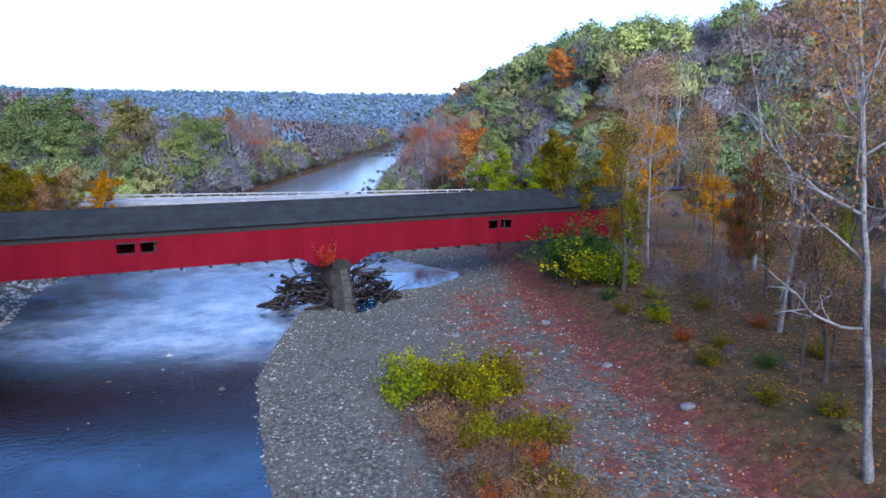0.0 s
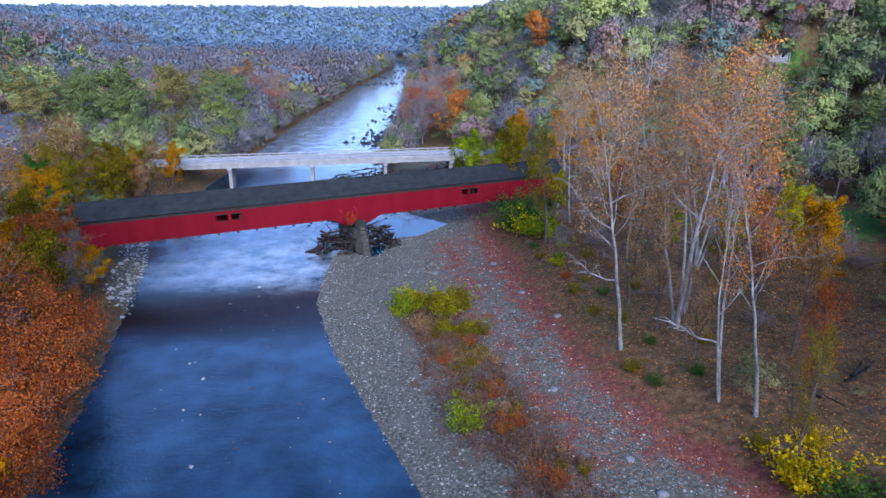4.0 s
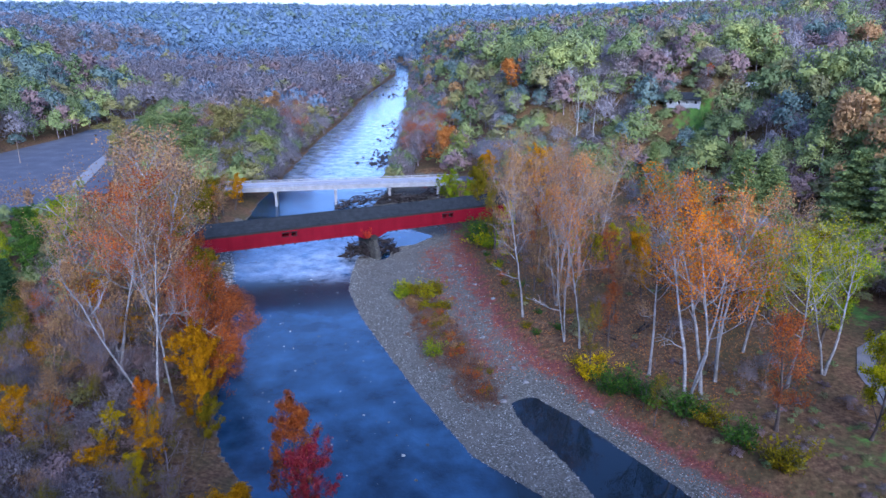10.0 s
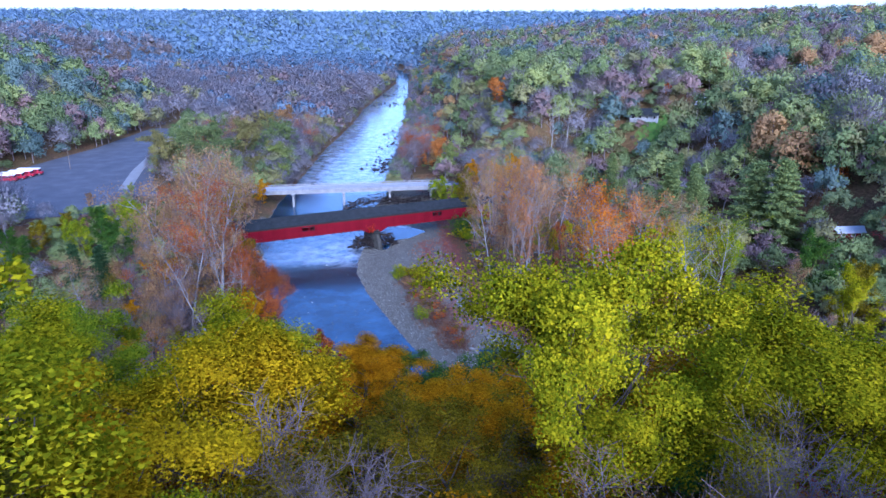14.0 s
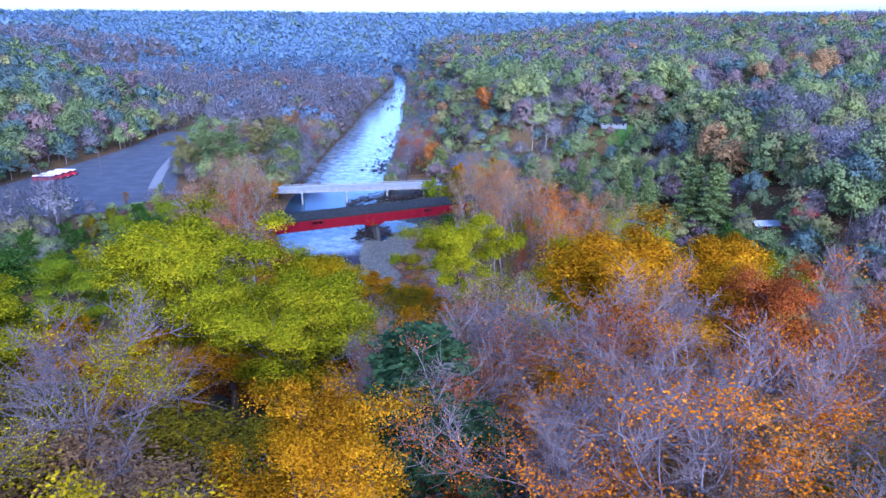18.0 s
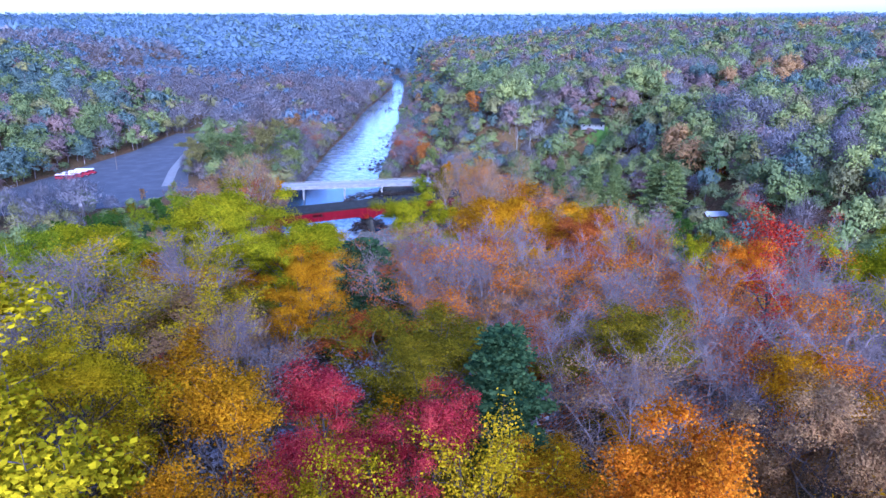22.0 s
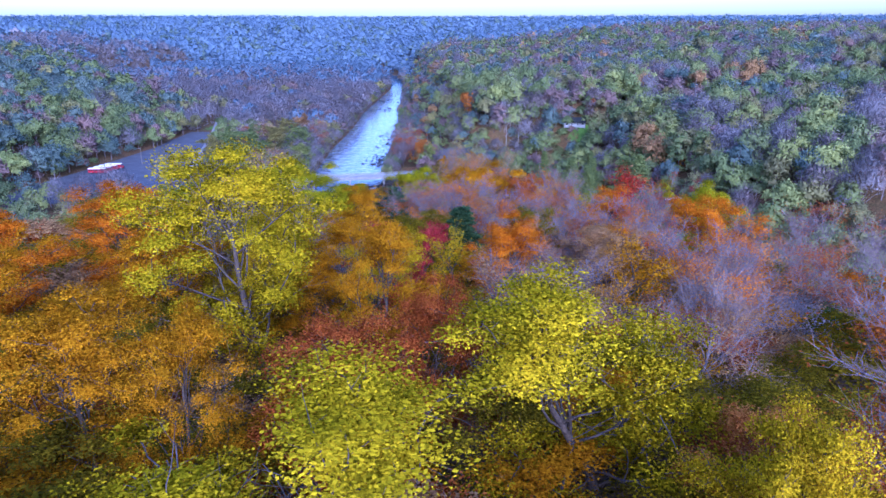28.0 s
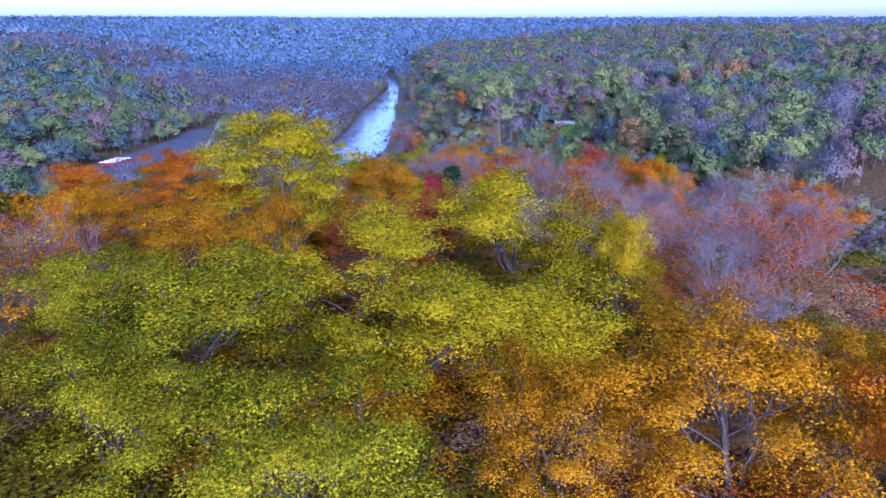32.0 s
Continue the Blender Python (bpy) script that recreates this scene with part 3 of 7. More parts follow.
# roof, with shingle courses as steps
for sign, name in ((-1, "near"), (1, "far")):
    mid = DEEP / 2
    bm = bmesh.new()
    run, rise = mid + 0.55, RIDGE - EAVE + 0.2
    courses = 18
    for i in range(courses):
        f0, f1 = i / courses, (i + 1) / courses
        n_seg = 24
        for k in range(n_seg):
            a = S0 - 0.7 + (S1 - S0 + 1.4) * k / n_seg
            c = S0 - 0.7 + (S1 - S0 + 1.4) * (k + 1) / n_seg
            pts = [(mid + sign * run * (1 - f0), EAVE - 0.2 + rise * f0 + 0.03), (mid + sign * run * (1 - f1), EAVE - 0.2 + rise * f1)]
            lift = 0.012 * RNG.uniform(0, 1)
            v = [bm.verts.new((s_, y_, z_ + lift)) for s_, (y_, z_) in ((a, pts[0]), (c, pts[0]), (c, pts[1]), (a, pts[1]))]
            w = [bm.verts.new((s_, y_, z_ - 0.05)) for s_, (y_, z_) in ((a, pts[0]), (c, pts[0]), (c, pts[1]), (a, pts[1]))]
            bm.faces.new(v if sign < 0 else v[::-1])
            bm.faces.new((w[0], w[1], v[1], v[0]) if sign < 0 else (v[0], v[1], w[1], w[0]))
    tagged(part("roof_slope", bm, SHINGLE, covered, "dark grey shingles"), kind="stuff")
bm = prism(bmesh.new(), [(S0 - 0.6, RIDGE - 0.06), (S1 + 0.6, RIDGE - 0.06), (S1 + 0.6, RIDGE + 0.05), (S0 - 0.6, RIDGE + 0.05)], DEEP / 2 - 0.16, DEEP / 2 + 0.16)
part("ridge_cap", bm, SHINGLE, covered)
# black strips on the wall tops stand for shade under the eaves
for u in (-0.12, DEEP + 0.05):
    part("eave_board", box(bmesh.new(), S0 - 0.2, S1 + 0.2, u, u + 0.07, EAVE - 0.85, EAVE - 0.14), BLACK, covered, "black strip standing for the shade under the eave")
part("soffit", box(bmesh.new(), S0 - 0.3, S1 + 0.3, 0.03, DEEP - 0.03, EAVE - 0.12, EAVE - 0.02), BLACK, covered)
part("deck", box(bmesh.new(), S0, S1, 0.05, DEEP - 0.05, SILL + 0.1, SILL + 0.3), TIMBER, covered, "plank roadway")
for i in range(28):
    s = S0 + 1.5 + i * (S1 - S0 - 3) / 27
    if abs(s - PIER_S) > 4.2 and S0 + 3 < s < S1 - 3:
        part("floor_beam", box(bmesh.new(), s - 0.14, s + 0.14, -0.22, DEEP + 0.22, SILL - 0.26, SILL + 0.04), BLACK, covered)
for a, c in WINDOWS:
    bm = box(bmesh.new(), a - 0.12, c + 0.12, -0.42, -0.03, 8.74, 8.82)
    part("window_hood", bm, BLACK, covered, "small dark hood over a window opening")
    bm = box(bmesh.new(), a - 0.06, c + 0.06, -0.09, -0.02, 7.66, 7.75)
    part("window_sill", bm, BLACK, covered)
# burr arches and truss posts, coloured near-black for the shade inside
for u in (0.35, DEEP - 0.35):
    for lo, hi in ((S0 + 2, PIER_S - 1.5), (PIER_S + 1.5, S1 - 2)):
        bm = bmesh.new()
        for k in range(14):
            f0, f1 = k / 14, (k + 1) / 14
            a, c = lo + (hi - lo) * f0, lo + (hi - lo) * f1
            z0, z1 = 5.4 + 15 * f0 * (1 - f0), 5.4 + 15 * f1 * (1 - f1)
            prism(bm, [(a, z0), (c, z1), (c, z1 + 0.4), (a, z0 + 0.4)], u - 0.1, u + 0.1)
        part("arch", bm, BLACK, covered)
    for k in range(20):
        s = S0 + 2 + k * (S1 - S0 - 4) / 19
        part("truss_post", box(bmesh.new(), s - 0.13, s + 0.13, u - 0.12, u + 0.12, SILL + 0.3, EAVE - 0.15), BLACK, covered)
for s, d in ((S0, -1), (S1, 1)):
    gable = [(0, EAVE - 0.3), (DEEP, EAVE - 0.3), (DEEP, EAVE - 0.05), (DEEP / 2, RIDGE - 0.12), (0, EAVE - 0.05)]
    bm = bmesh.new()
    a = [bm.verts.new((s, y, z)) for y, z in gable]
    c = [bm.verts.new((s + 0.1 * d, y, z)) for y, z in gable]
    bm.faces.new(a), bm.faces.new(c[::-1])
    for i in range(5):
        bm.faces.new((a[i], a[(i + 1) % 5], c[(i + 1) % 5], c[i]))
    bmesh.ops.recalc_face_normals(bm, faces=bm.faces)
    part("portal_gable", bm, RED, covered, "red boarded portal gable")
    for y in (0.0, DEEP - 0.5):
        part("portal_jamb", box(bmesh.new(), min(s, s + 0.1 * d), max(s, s + 0.1 * d), y, y + 0.5, SILL, EAVE - 0.3), RED, covered)

# pier in the river, with stone courses and a sloping nose
pier = empty("bridge_pier", BRIDGE, "dark stained masonry pier with pale concrete cap under the bridge", "pier")


def pier_half(z):
    return 1.35 - 0.06 * z


for k in range(9):
    z0, z1 = -0.8 + k * 0.6, -0.8 + (k + 1) * 0.6 - 0.03
    bm = bmesh.new()
    w = pier_half(z0) + RNG.uniform(-0.04, 0.04)
    nose = -5.3 + 0.34 * k
    ring = [(PIER_S - w, DEEP + 2.5), (PIER_S - w, nose + 1.6), (PIER_S - 0.35 * w, nose), (PIER_S + 0.45 * w, nose), (PIER_S + w, nose + 1.4), (PIER_S + w, DEEP + 2.5)]
    a = [bm.verts.new((x, y, z0)) for x, y in ring]
    c = [bm.verts.new((x + 0.02, y + 0.06, z1)) for x, y in ring]
    bm.faces.new(a[::-1]), bm.faces.new(c)
    for i in range(6):
        bm.faces.new((a[i], a[(i + 1) % 6], c[(i + 1) % 6], c[i]))
    bmesh.ops.recalc_face_normals(bm, faces=bm.faces)
    part("stone_course", bm, STAINED, pier)
part("cap", prism(bmesh.new(), [(PIER_S - 1.1, 4.57), (PIER_S + 1.1, 4.57), (PIER_S + 1.0, 5.3), (PIER_S - 1.0, 5.3)], -2.1, DEEP + 1.5), STAINED, pier, "pale concrete cap")
for s, d in ((S0, -1), (S1, 1)):
    ab = empty("bridge_abutment", BRIDGE, "stepped stone abutment at the bank under the bridge", "abutment", "bridge abutments")
    for k in range(5):
        lo = s + d * (0.35 * k - 3.4)
        hi = s + d * 3.0
        part("stone_block", box(bmesh.new(), min(lo, hi), max(lo, hi), -0.5 - 0.12 * (5 - k), DEEP + 0.5, -0.4 + k * 0.95, -0.4 + (k + 1) * 0.95 - 0.03, 0.04), STAINED, ab)
    part("wing", prism(bmesh.new(), [(s - d * 2.6, -0.3), (s - d * 1.2, -0.3), (s - d * 1.0, 4.3), (s - d * 1.6, 4.3)], -1.9, -0.75), CONCRETE, ab, "pale slanting concrete wing")

# ---- road bridge ----
RB = pose(-72, 128.5, 0, 0, 0, math.degrees(math.atan2(12.5, 68)))
RL, RW = 78.0, 8.2
rb = empty("road_bridge", RB, "pale concrete road bridge on slender piers with low parapets", "bridge")
half = RW / 2
part("slab", prism(bmesh.new(), [(-3, 6.25), (RL, 6.5), (RL, 6.85), (-3, 6.6)], -half, half), CONCRETE, rb)
part("roadway", prism(bmesh.new(), [(-3, 6.605), (RL, 6.855), (RL, 6.89), (-3, 6.64)], -half + 0.6, half - 0.6), DECK, rb, "pale worn road surface")
for u in (-half + 0.45, -1.2, 1.2, half - 0.45):
    part("girder", prism(bmesh.new(), [(-3, 5.35), (RL, 5.6), (RL, 6.5), (-3, 6.25)], u - 0.2, u + 0.2), CONCRETE, rb)
for u in (-half, half - 0.3):
    part("kerb", prism(bmesh.new(), [(-3, 6.6), (RL, 6.85), (RL, 7.15), (-3, 6.9)], u, u + 0.3), CONCRETE, rb)
    part("parapet_rail", prism(bmesh.new(), [(-3, 7.28), (RL, 7.53), (RL, 7.75), (-3, 7.5)], u + 0.06, u + 0.24), CONCRETE, rb)
    for k in range(33):
        s = -2.6 + k * 2.5
        part("parapet_post", box(bmesh.new(), s - 0.13, s + 0.13, u + 0.06, u + 0.24, 6.88 + 0.0032 * s, 7.3 + 0.0032 * s), CONCRETE, rb)
for s in (16.0, 35.5, 53.5, 70.0):
    part("pier_wall", prism(bmesh.new(), [(s - 0.4, -0.9), (s + 0.4, -0.9), (s + 0.4, 4.9), (s - 0.4, 4.9)], -half + 1.4, half - 1.4), CONCRETE, rb)
    part("pier_cap", box(bmesh.new(), s - 0.55, s + 0.55, -half + 0.2, half - 0.2, 4.85, 5.42), CONCRETE, rb)


# ---- roads, car park ----
def ribbon(name, line, zs, width, mat, lift=0.0):
    bm = bmesh.new()
    prev = None
    pts = []
    for (a, za), (c, zc) in zip(zip(line, zs), zip(line[1:], zs[1:])):
        steps = max(1, int(math.hypot(c[0] - a[0], c[1] - a[1]) / 4))
        pts += [(a[0] + (c[0] - a[0]) * k / steps, a[1] + (c[1] - a[1]) * k / steps, za + (zc - za) * k / steps) for k in range(steps)]
    pts.append((*line[-1], zs[-1]))
    for i, p in enumerate(pts):
        q0, q1 = pts[max(0, i - 1)], pts[min(len(pts) - 1, i + 1)]
        d = Vector((q1[0] - q0[0], q1[1] - q0[1], 0)).normalized()
        o = Vector((-d.y, d.x, 0)) * width / 2
        row = [bm.verts.new((p[0] + o.x * k, p[1] + o.y * k, p[2] + lift + 0.06 * (1 - k * k))) for k in (-1, -0.5, 0, 0.5, 1)]
        if prev:
            for k in range(4):
                bm.faces.new((prev[k], row[k], row[k + 1], prev[k + 1]))
        prev = row
    bmesh.ops.recalc_face_normals(bm, faces=bm.faces)
    return tagged(part(name, bm, mat), kind="structure")


tagged(ribbon("road_west", ROAD[:2], [6.6, 6.62], 7, ASPHALT), "grey asphalt road running onto the road bridge", "road")
tagged(ribbon("road_east", [(3.5, 142.4), *ROAD[3:]], [6.87, *ROAD_Z[3:]], 7, ASPHALT), "grey asphalt road curving into the woods", "road")
tagged(ribbon("lane", [(-122, 128), (-134, 165), (-152, 238), (-166, 290), (-183, 348)], [6.5, 6.45, 6.45, 6.45, 6.6], 4.5, LANE, 0.02), "pale gravel lane beside the car park", "lane")
bm = bmesh.new()
bm.faces.new([bm.verts.new((x, y, 6.33)) for x, y in LOT])
tagged(part("car_park", bm, ASPHALT), "wide empty dark asphalt car park", "car park", kind="structure")


# ---- trees ----
def tubes(segs, sides):
    """Tapered tubes for rows of (x, y, z, r) to (x, y, z, r)."""
    segs = np.asarray(segs, float).reshape(-1, 8)
    p, q, r0, r1 = segs[:, 0:3], segs[:, 4:7], segs[:, 3], segs[:, 7]
    d = q - p
    d /= np.linalg.norm(d, axis=1, keepdims=True) + 1e-9
    ref = np.where(np.abs(d[:, 2:3]) > 0.9, np.array([[1.0, 0, 0]]), np.array([[0, 0, 1.0]]))
    a = np.cross(d, ref)
    a /= np.linalg.norm(a, axis=1, keepdims=True) + 1e-9
    c = np.cross(d, a)
    ang = np.arange(sides) * 2 * np.pi / sides
    ring = np.cos(ang)[None, :, None] * a[:, None] + np.sin(ang)[None, :, None] * c[:, None]
    v = np.concatenate([p[:, None] + ring * r0[:, None, None], q[:, None] + ring * r1[:, None, None]], 1).reshape(-1, 3)
    i = np.arange(sides)
    j = (i + 1) % sides
    f = np.stack([i, j, j + sides, i + sides], -1)[None] + (np.arange(len(segs)) * 2 * sides)[:, None, None]
    return v, f.reshape(-1, 4)


def stem_tube(segs, sides):
    """One closed skin over each run of joined segments."""
    vs, fs, run = [], [], []
    segs = [list(q) for q in segs]
    for q, nxt in zip(segs, segs[1:] + [None]):
        run.append(q)
        if nxt is None or max(abs(nxt[k] - q[k + 4]) for k in range(3)) > 1e-6:
            pts = np.array([r[:4] for r in run] + [run[-1][4:]])
            way = np.gradient(pts[:, :3], axis=0)
            way /= np.linalg.norm(way, axis=1, keepdims=True)
            a = np.cross(way, np.array([0.35, 0.94, 0.0]))
            a /= np.linalg.norm(a, axis=1, keepdims=True)
            c = np.cross(way, a)
            ang = np.arange(sides) * 2 * np.pi / sides
            base_ = sum(len(v) for v in vs)
            vs.append((pts[:, None, :3] + (np.cos(ang)[None, :, None] * a[:, None] + np.sin(ang)[None, :, None] * c[:, None]) * pts[:, None, 3:4]).reshape(-1, 3))
            i = np.arange(sides)
            j = (i + 1) % sides
            for k in range(len(pts) - 1):
                fs.append(np.stack([i + k * sides, j + k * sides, j + (k + 1) * sides, i + (k + 1) * sides], -1) + base_)
            run = []
    return np.vstack(vs), np.vstack(fs)


def leaves(centres, size, rng, up=0.5, jitter=0.35, core=None):
    """Folded four-cornered leaves (or sprays) about the centres."""
    k = len(centres)
    nrm = rng.normal(size=(k, 3))
    nrm[:, 2] = (np.abs(nrm[:, 2]) if core is None else nrm[:, 2]) + up
    nrm /= np.linalg.norm(nrm, axis=1, keepdims=True)
    if core is not None:
        out = np.asarray(centres) - core
        out /= np.linalg.norm(out, axis=1, keepdims=True) + 1e-9
        nrm = np.where((nrm * out).sum(1, keepdims=True) < 0, -nrm, nrm)
    a = np.cross(nrm, rng.normal(size=(k, 3)))
    a /= np.linalg.norm(a, axis=1, keepdims=True) + 1e-9
    c = np.cross(nrm, a)
    s = (size * rng.uniform(1 - jitter, 1 + jitter, k))[:, None]
    m = np.asarray(centres)
    v = np.stack([m - a * s * 0.6, m - c * s * 0.42 - nrm * s * 0.18, m + a * s * 0.6, m + c * s * 0.42 - nrm * s * 0.18], 1).reshape(-1, 3)
    if core is not None:
        return v, np.arange(4 * k).reshape(-1, 4), np.repeat(0.65 * out + 0.45 * nrm, 4, 0)
    return v, np.arange(4 * k).reshape(-1, 4)


def bend(start, way, length, r0, r1, n_seg, rng, wild=0.25, lift=0.1):
    """A crooked run of segments; returns them and their points."""
    p, d = np.array(start, float), np.array(way, float) / np.linalg.norm(way)
    segs, pts = [], [p.copy()]
    for i in range(n_seg):
        d = d + rng.normal(size=3) * wild + np.array([0, 0, lift])
        d /= np.linalg.norm(d)
        q = p + d * length / n_seg
        a, c = r0 + (r1 - r0) * i / n_seg, r0 + (r1 - r0) * (i + 1) / n_seg
        segs.append([*p, a, *q, c])
        p = q
        pts.append(p.copy())
    return segs, pts, d


def grow(seed, tall=16.0, spread=5.0, base=0.35, stems=1, limbs=9, boughs=5, twigs=4, leaf_n=6000, leaf_size=0.3, lean=0.05, lift=0.12, rise=0.55, trunk_r=0.26, tip_only=False, reach=1.0, puff=0.5, patchy=False):
    """A broadleaf tree: trunk segments, branch segments, twig segments and leaf places."""
    rng = np.random.default_rng(seed)
    trunk, branch, twig, spots = [], [], [], []
    tips = []
    for k in range(stems):
        turn = rng.uniform(0, 6.28)
        out = (0.10 + 0.10 * k) * (stems > 1) + lean
        way = (math.cos(turn) * out, math.sin(turn) * out, 1)
        h = tall * (0.86 if k == 0 else rng.uniform(0.7, 0.9))
        s, pts, _ = bend((rng.normal() * 0.15 * k, rng.normal() * 0.15 * k, -0.4), way, h, trunk_r / (1 + 0.25 * k), trunk_r * 0.16, 10, rng, 0.07, 0.02)
        s[0][3] *= 1.35
        trunk += s
        pts = np.array(pts)
        for i in range(limbs):
            f = base + (0.99 - base) * ((i + rng.uniform(0, 0.9)) / limbs)
            at = f * (len(pts) - 1)
            p = pts[int(at)] + (pts[min(int(at) + 1, len(pts) - 1)] - pts[int(at)]) * (at % 1)
            az = i * 2.4 + rng.uniform(-0.5, 0.5)
            env = math.sin(math.pi * min(0.96, 0.16 + 0.80 * (f - base) / (1 - base))) ** 0.7
            ln = spread * (0.45 + 0.65 * env) * rng.uniform(0.75, 1.15) * reach
            r = trunk_r * 0.42 * (1 - 0.6 * f)
            s, lp, d = bend(p, (math.cos(az), math.sin(az), rise + 0.9 * (f - base)), ln, r, r * 0.25, 6, rng, 0.14, lift)
            branch += s
            lp = np.array(lp)
            for j in range(boughs):
                g = 0.3 + 0.7 * (j + rng.uniform(0, 1)) / boughs
                at = min(g, 0.999) * 6
                bp_ = lp[int(at)] + (lp[int(at) + 1] - lp[int(at)]) * (at % 1)
                dd = d * 0.7 + rng.normal(size=3) * 0.75 + np.array([0, 0, 0.25])
                s, tp, d2 = bend(bp_, dd, ln * rng.uniform(0.25, 0.42), r * 0.3, r * 0.1 + 0.008, 4, rng, 0.2, lift)
                branch += s
                tips += [tp[-1], tp[2]]
                for t_ in range(twigs):
                    q = tp[rng.integers(1, 5)]
                    dd = d2 * 0.8 + rng.normal(size=3) * 0.7 + np.array([0, 0, 0.3])
                    s, wp, _ = bend(q, dd, ln * rng.uniform(0.12, 0.24), 0.012, 0.005, 2, rng, 0.25, lift)
                    twig += s
                    spots += wp[1:]
                if not tip_only:
                    spots += tp[2:]
    spots = np.array(spots)
    if patchy:
        tone = np.sin(spots @ np.array([1.1, 0.5, 0.3]) + seed) + np.sin(spots @ np.array([-0.4, 1.2, 0.5])) + np.sin(spots @ np.array([0.3, -0.6, 1.3]))
        spots = spots[tone > np.percentile(tone, 74)]
    if leaf_n:
        pick = spots[rng.integers(0, len(spots), leaf_n)] + rng.normal(size=(leaf_n, 3)) * puff * np.array([1, 1, 0.75])
    else:
        pick = np.zeros((0, 3))
    return np.array(trunk), np.array(branch), np.array(twig), pick, leaf_size, rng, np.array(tips)


GOLD = (1 + 5 ** 0.5) / 2
ICO = np.array([(-1, GOLD, 0), (1, GOLD, 0), (-1, -GOLD, 0), (1, -GOLD, 0), (0, -1, GOLD), (0, 1, GOLD), (0, -1, -GOLD), (0, 1, -GOLD), (GOLD, 0, -1), (GOLD, 0, 1), (-GOLD, 0, -1), (-GOLD, 0, 1)]) / 1.902
ICO_F = np.array([(0, 11, 5), (0, 5, 1), (0, 1, 7), (0, 7, 10), (0, 10, 11), (1, 5, 9), (5, 11, 4), (11, 10, 2), (10, 7, 6), (7, 1, 8), (3, 9, 4), (3, 4, 2), (3, 2, 6), (3, 6, 8), (3, 8, 9), (4, 9, 5), (2, 4, 11), (6, 2, 10), (8, 6, 7), (9, 8, 1)])


def tufted(tips, radius, per, size, rng, middle, hollow=0, gather=1):
    """A crown of leafy tufts at the branch ends; hollow: share of inner ends left bare, gather: ends to a tuft."""
    away = (tips - middle) / (np.percentile(np.abs(tips - middle), 95, axis=0) + 1e-9)
    away = np.linalg.norm(away, axis=1) + 0.35 * away[:, 2]
    tips = tips[away > np.percentile(away, hollow)]
    tips = tips[::gather]
    k = len(tips)
    per = int(per * gather / (1 - hollow / 100))
    r = radius * rng.uniform(0.7, 1.35, k)
    pick = rng.integers(0, k, k * per)
    d = rng.normal(size=(k * per, 3))
    d[:, 2] = np.abs(d[:, 2]) * 1.1 - 0.35
    d /= np.linalg.norm(d, axis=1, keepdims=True)
    c = tips[pick] + d * (r[pick] * rng.uniform(0.2, 1.2, k * per))[:, None] * np.array([1, 1, 1.1])
    v, f, way = leaves(c, size, rng, up=0.0, core=middle)
    way = way * 0.55 + np.repeat(d, 4, 0) * 0.6
    return v, f, way


def template(name, bark, twig_bark, twig_sides=3, tuft=0.0, per=60, hollow=0, gather=1, **kw):
    """Meshes of one tree, shared by all its repeats: trunk, branches with twigs, crown."""
    trunk, branch, twig, spots, size, rng, tips = grow(**kw)
    v0, f0 = stem_tube(trunk, 8)
    tm = mesh_from("trunk", v0, f0, [BARK[bark]], smooth=True)
    v1, f1 = tubes(branch, 4)
    bmats = [BARK[bark], BARK[twig_bark]]
    fm = np.zeros(len(f1), int)
    if len(twig) and twig_sides:
        v2, f2 = tubes(twig, twig_sides)
        f1, fm, v1 = np.vstack([f1, f2 + len(v1)]), np.concatenate([fm, np.ones(len(f2), int)]), np.vstack([v1, v2])
    brm = mesh_from("branchwork", v1, f1, bmats, face_mats=fm)
    cm = None
    if len(spots):
        mid = spots.mean(0) - np.array([0, 0, 1.5])
        v3, f3, way = tufted(tips, tuft, per, size, rng, mid, hollow, gather) if tuft else leaves(spots, size, rng, core=mid)
        cm = mesh_from("crown", v3, f3, [LEAF["green"]])
        outward(cm, way)
    return tm, brm, cm


def conifer(seed, tall=14.0, spread=3.0, n_leaf=42000):
    rng = np.random.default_rng(seed)
    s, pts, _ = bend((0, 0, -0.3), (0, 0, 1), tall, 0.22, 0.03, 8, rng, 0.012, 0)
    branch, spots = [], []
    for i in range(70):
        f = 0.10 + 0.88 * i / 70
        az = i * 2.4 + rng.uniform(-0.3, 0.3)
        ln = spread * (1.03 - f) ** 0.85 * rng.uniform(0.75, 1.15) + 0.25
        b_, bp_, _ = bend((0, 0, tall * f), (math.cos(az), math.sin(az), 0.12), ln, 0.05 * (1.1 - f), 0.012, 4, rng, 0.06, -0.05)
        branch += b_
        k = int(n_leaf * ln / (70 * spread * 0.55))
        a = rng.uniform(0.12, 1.0, k)
        bp_ = np.array(bp_)
        at = np.clip(a * 4, 0, 3.999)
        lo = bp_[at.astype(int)]
        sp = lo + (bp_[at.astype(int) + 1] - lo) * (at % 1)[:, None]
        spots.append(sp + rng.normal(size=(k, 3)) * np.array([0.34, 0.34, 0.16]) * (0.4 + 0.6 * (1 - a))[:, None])
    v0, f0 = stem_tube(s, 7)
    v1, f1 = tubes(branch, 3)
    v3, f3 = leaves(np.vstack(spots), 0.19, rng, up=0.5)
    return mesh_from("trunk", v0, f0, [BARK["brown"]], smooth=True), mesh_from("branchwork", v1, f1, [BARK["brown"], BARK["brown"]]), mesh_from("crown", v3, f3, [LEAF["spruce"]])


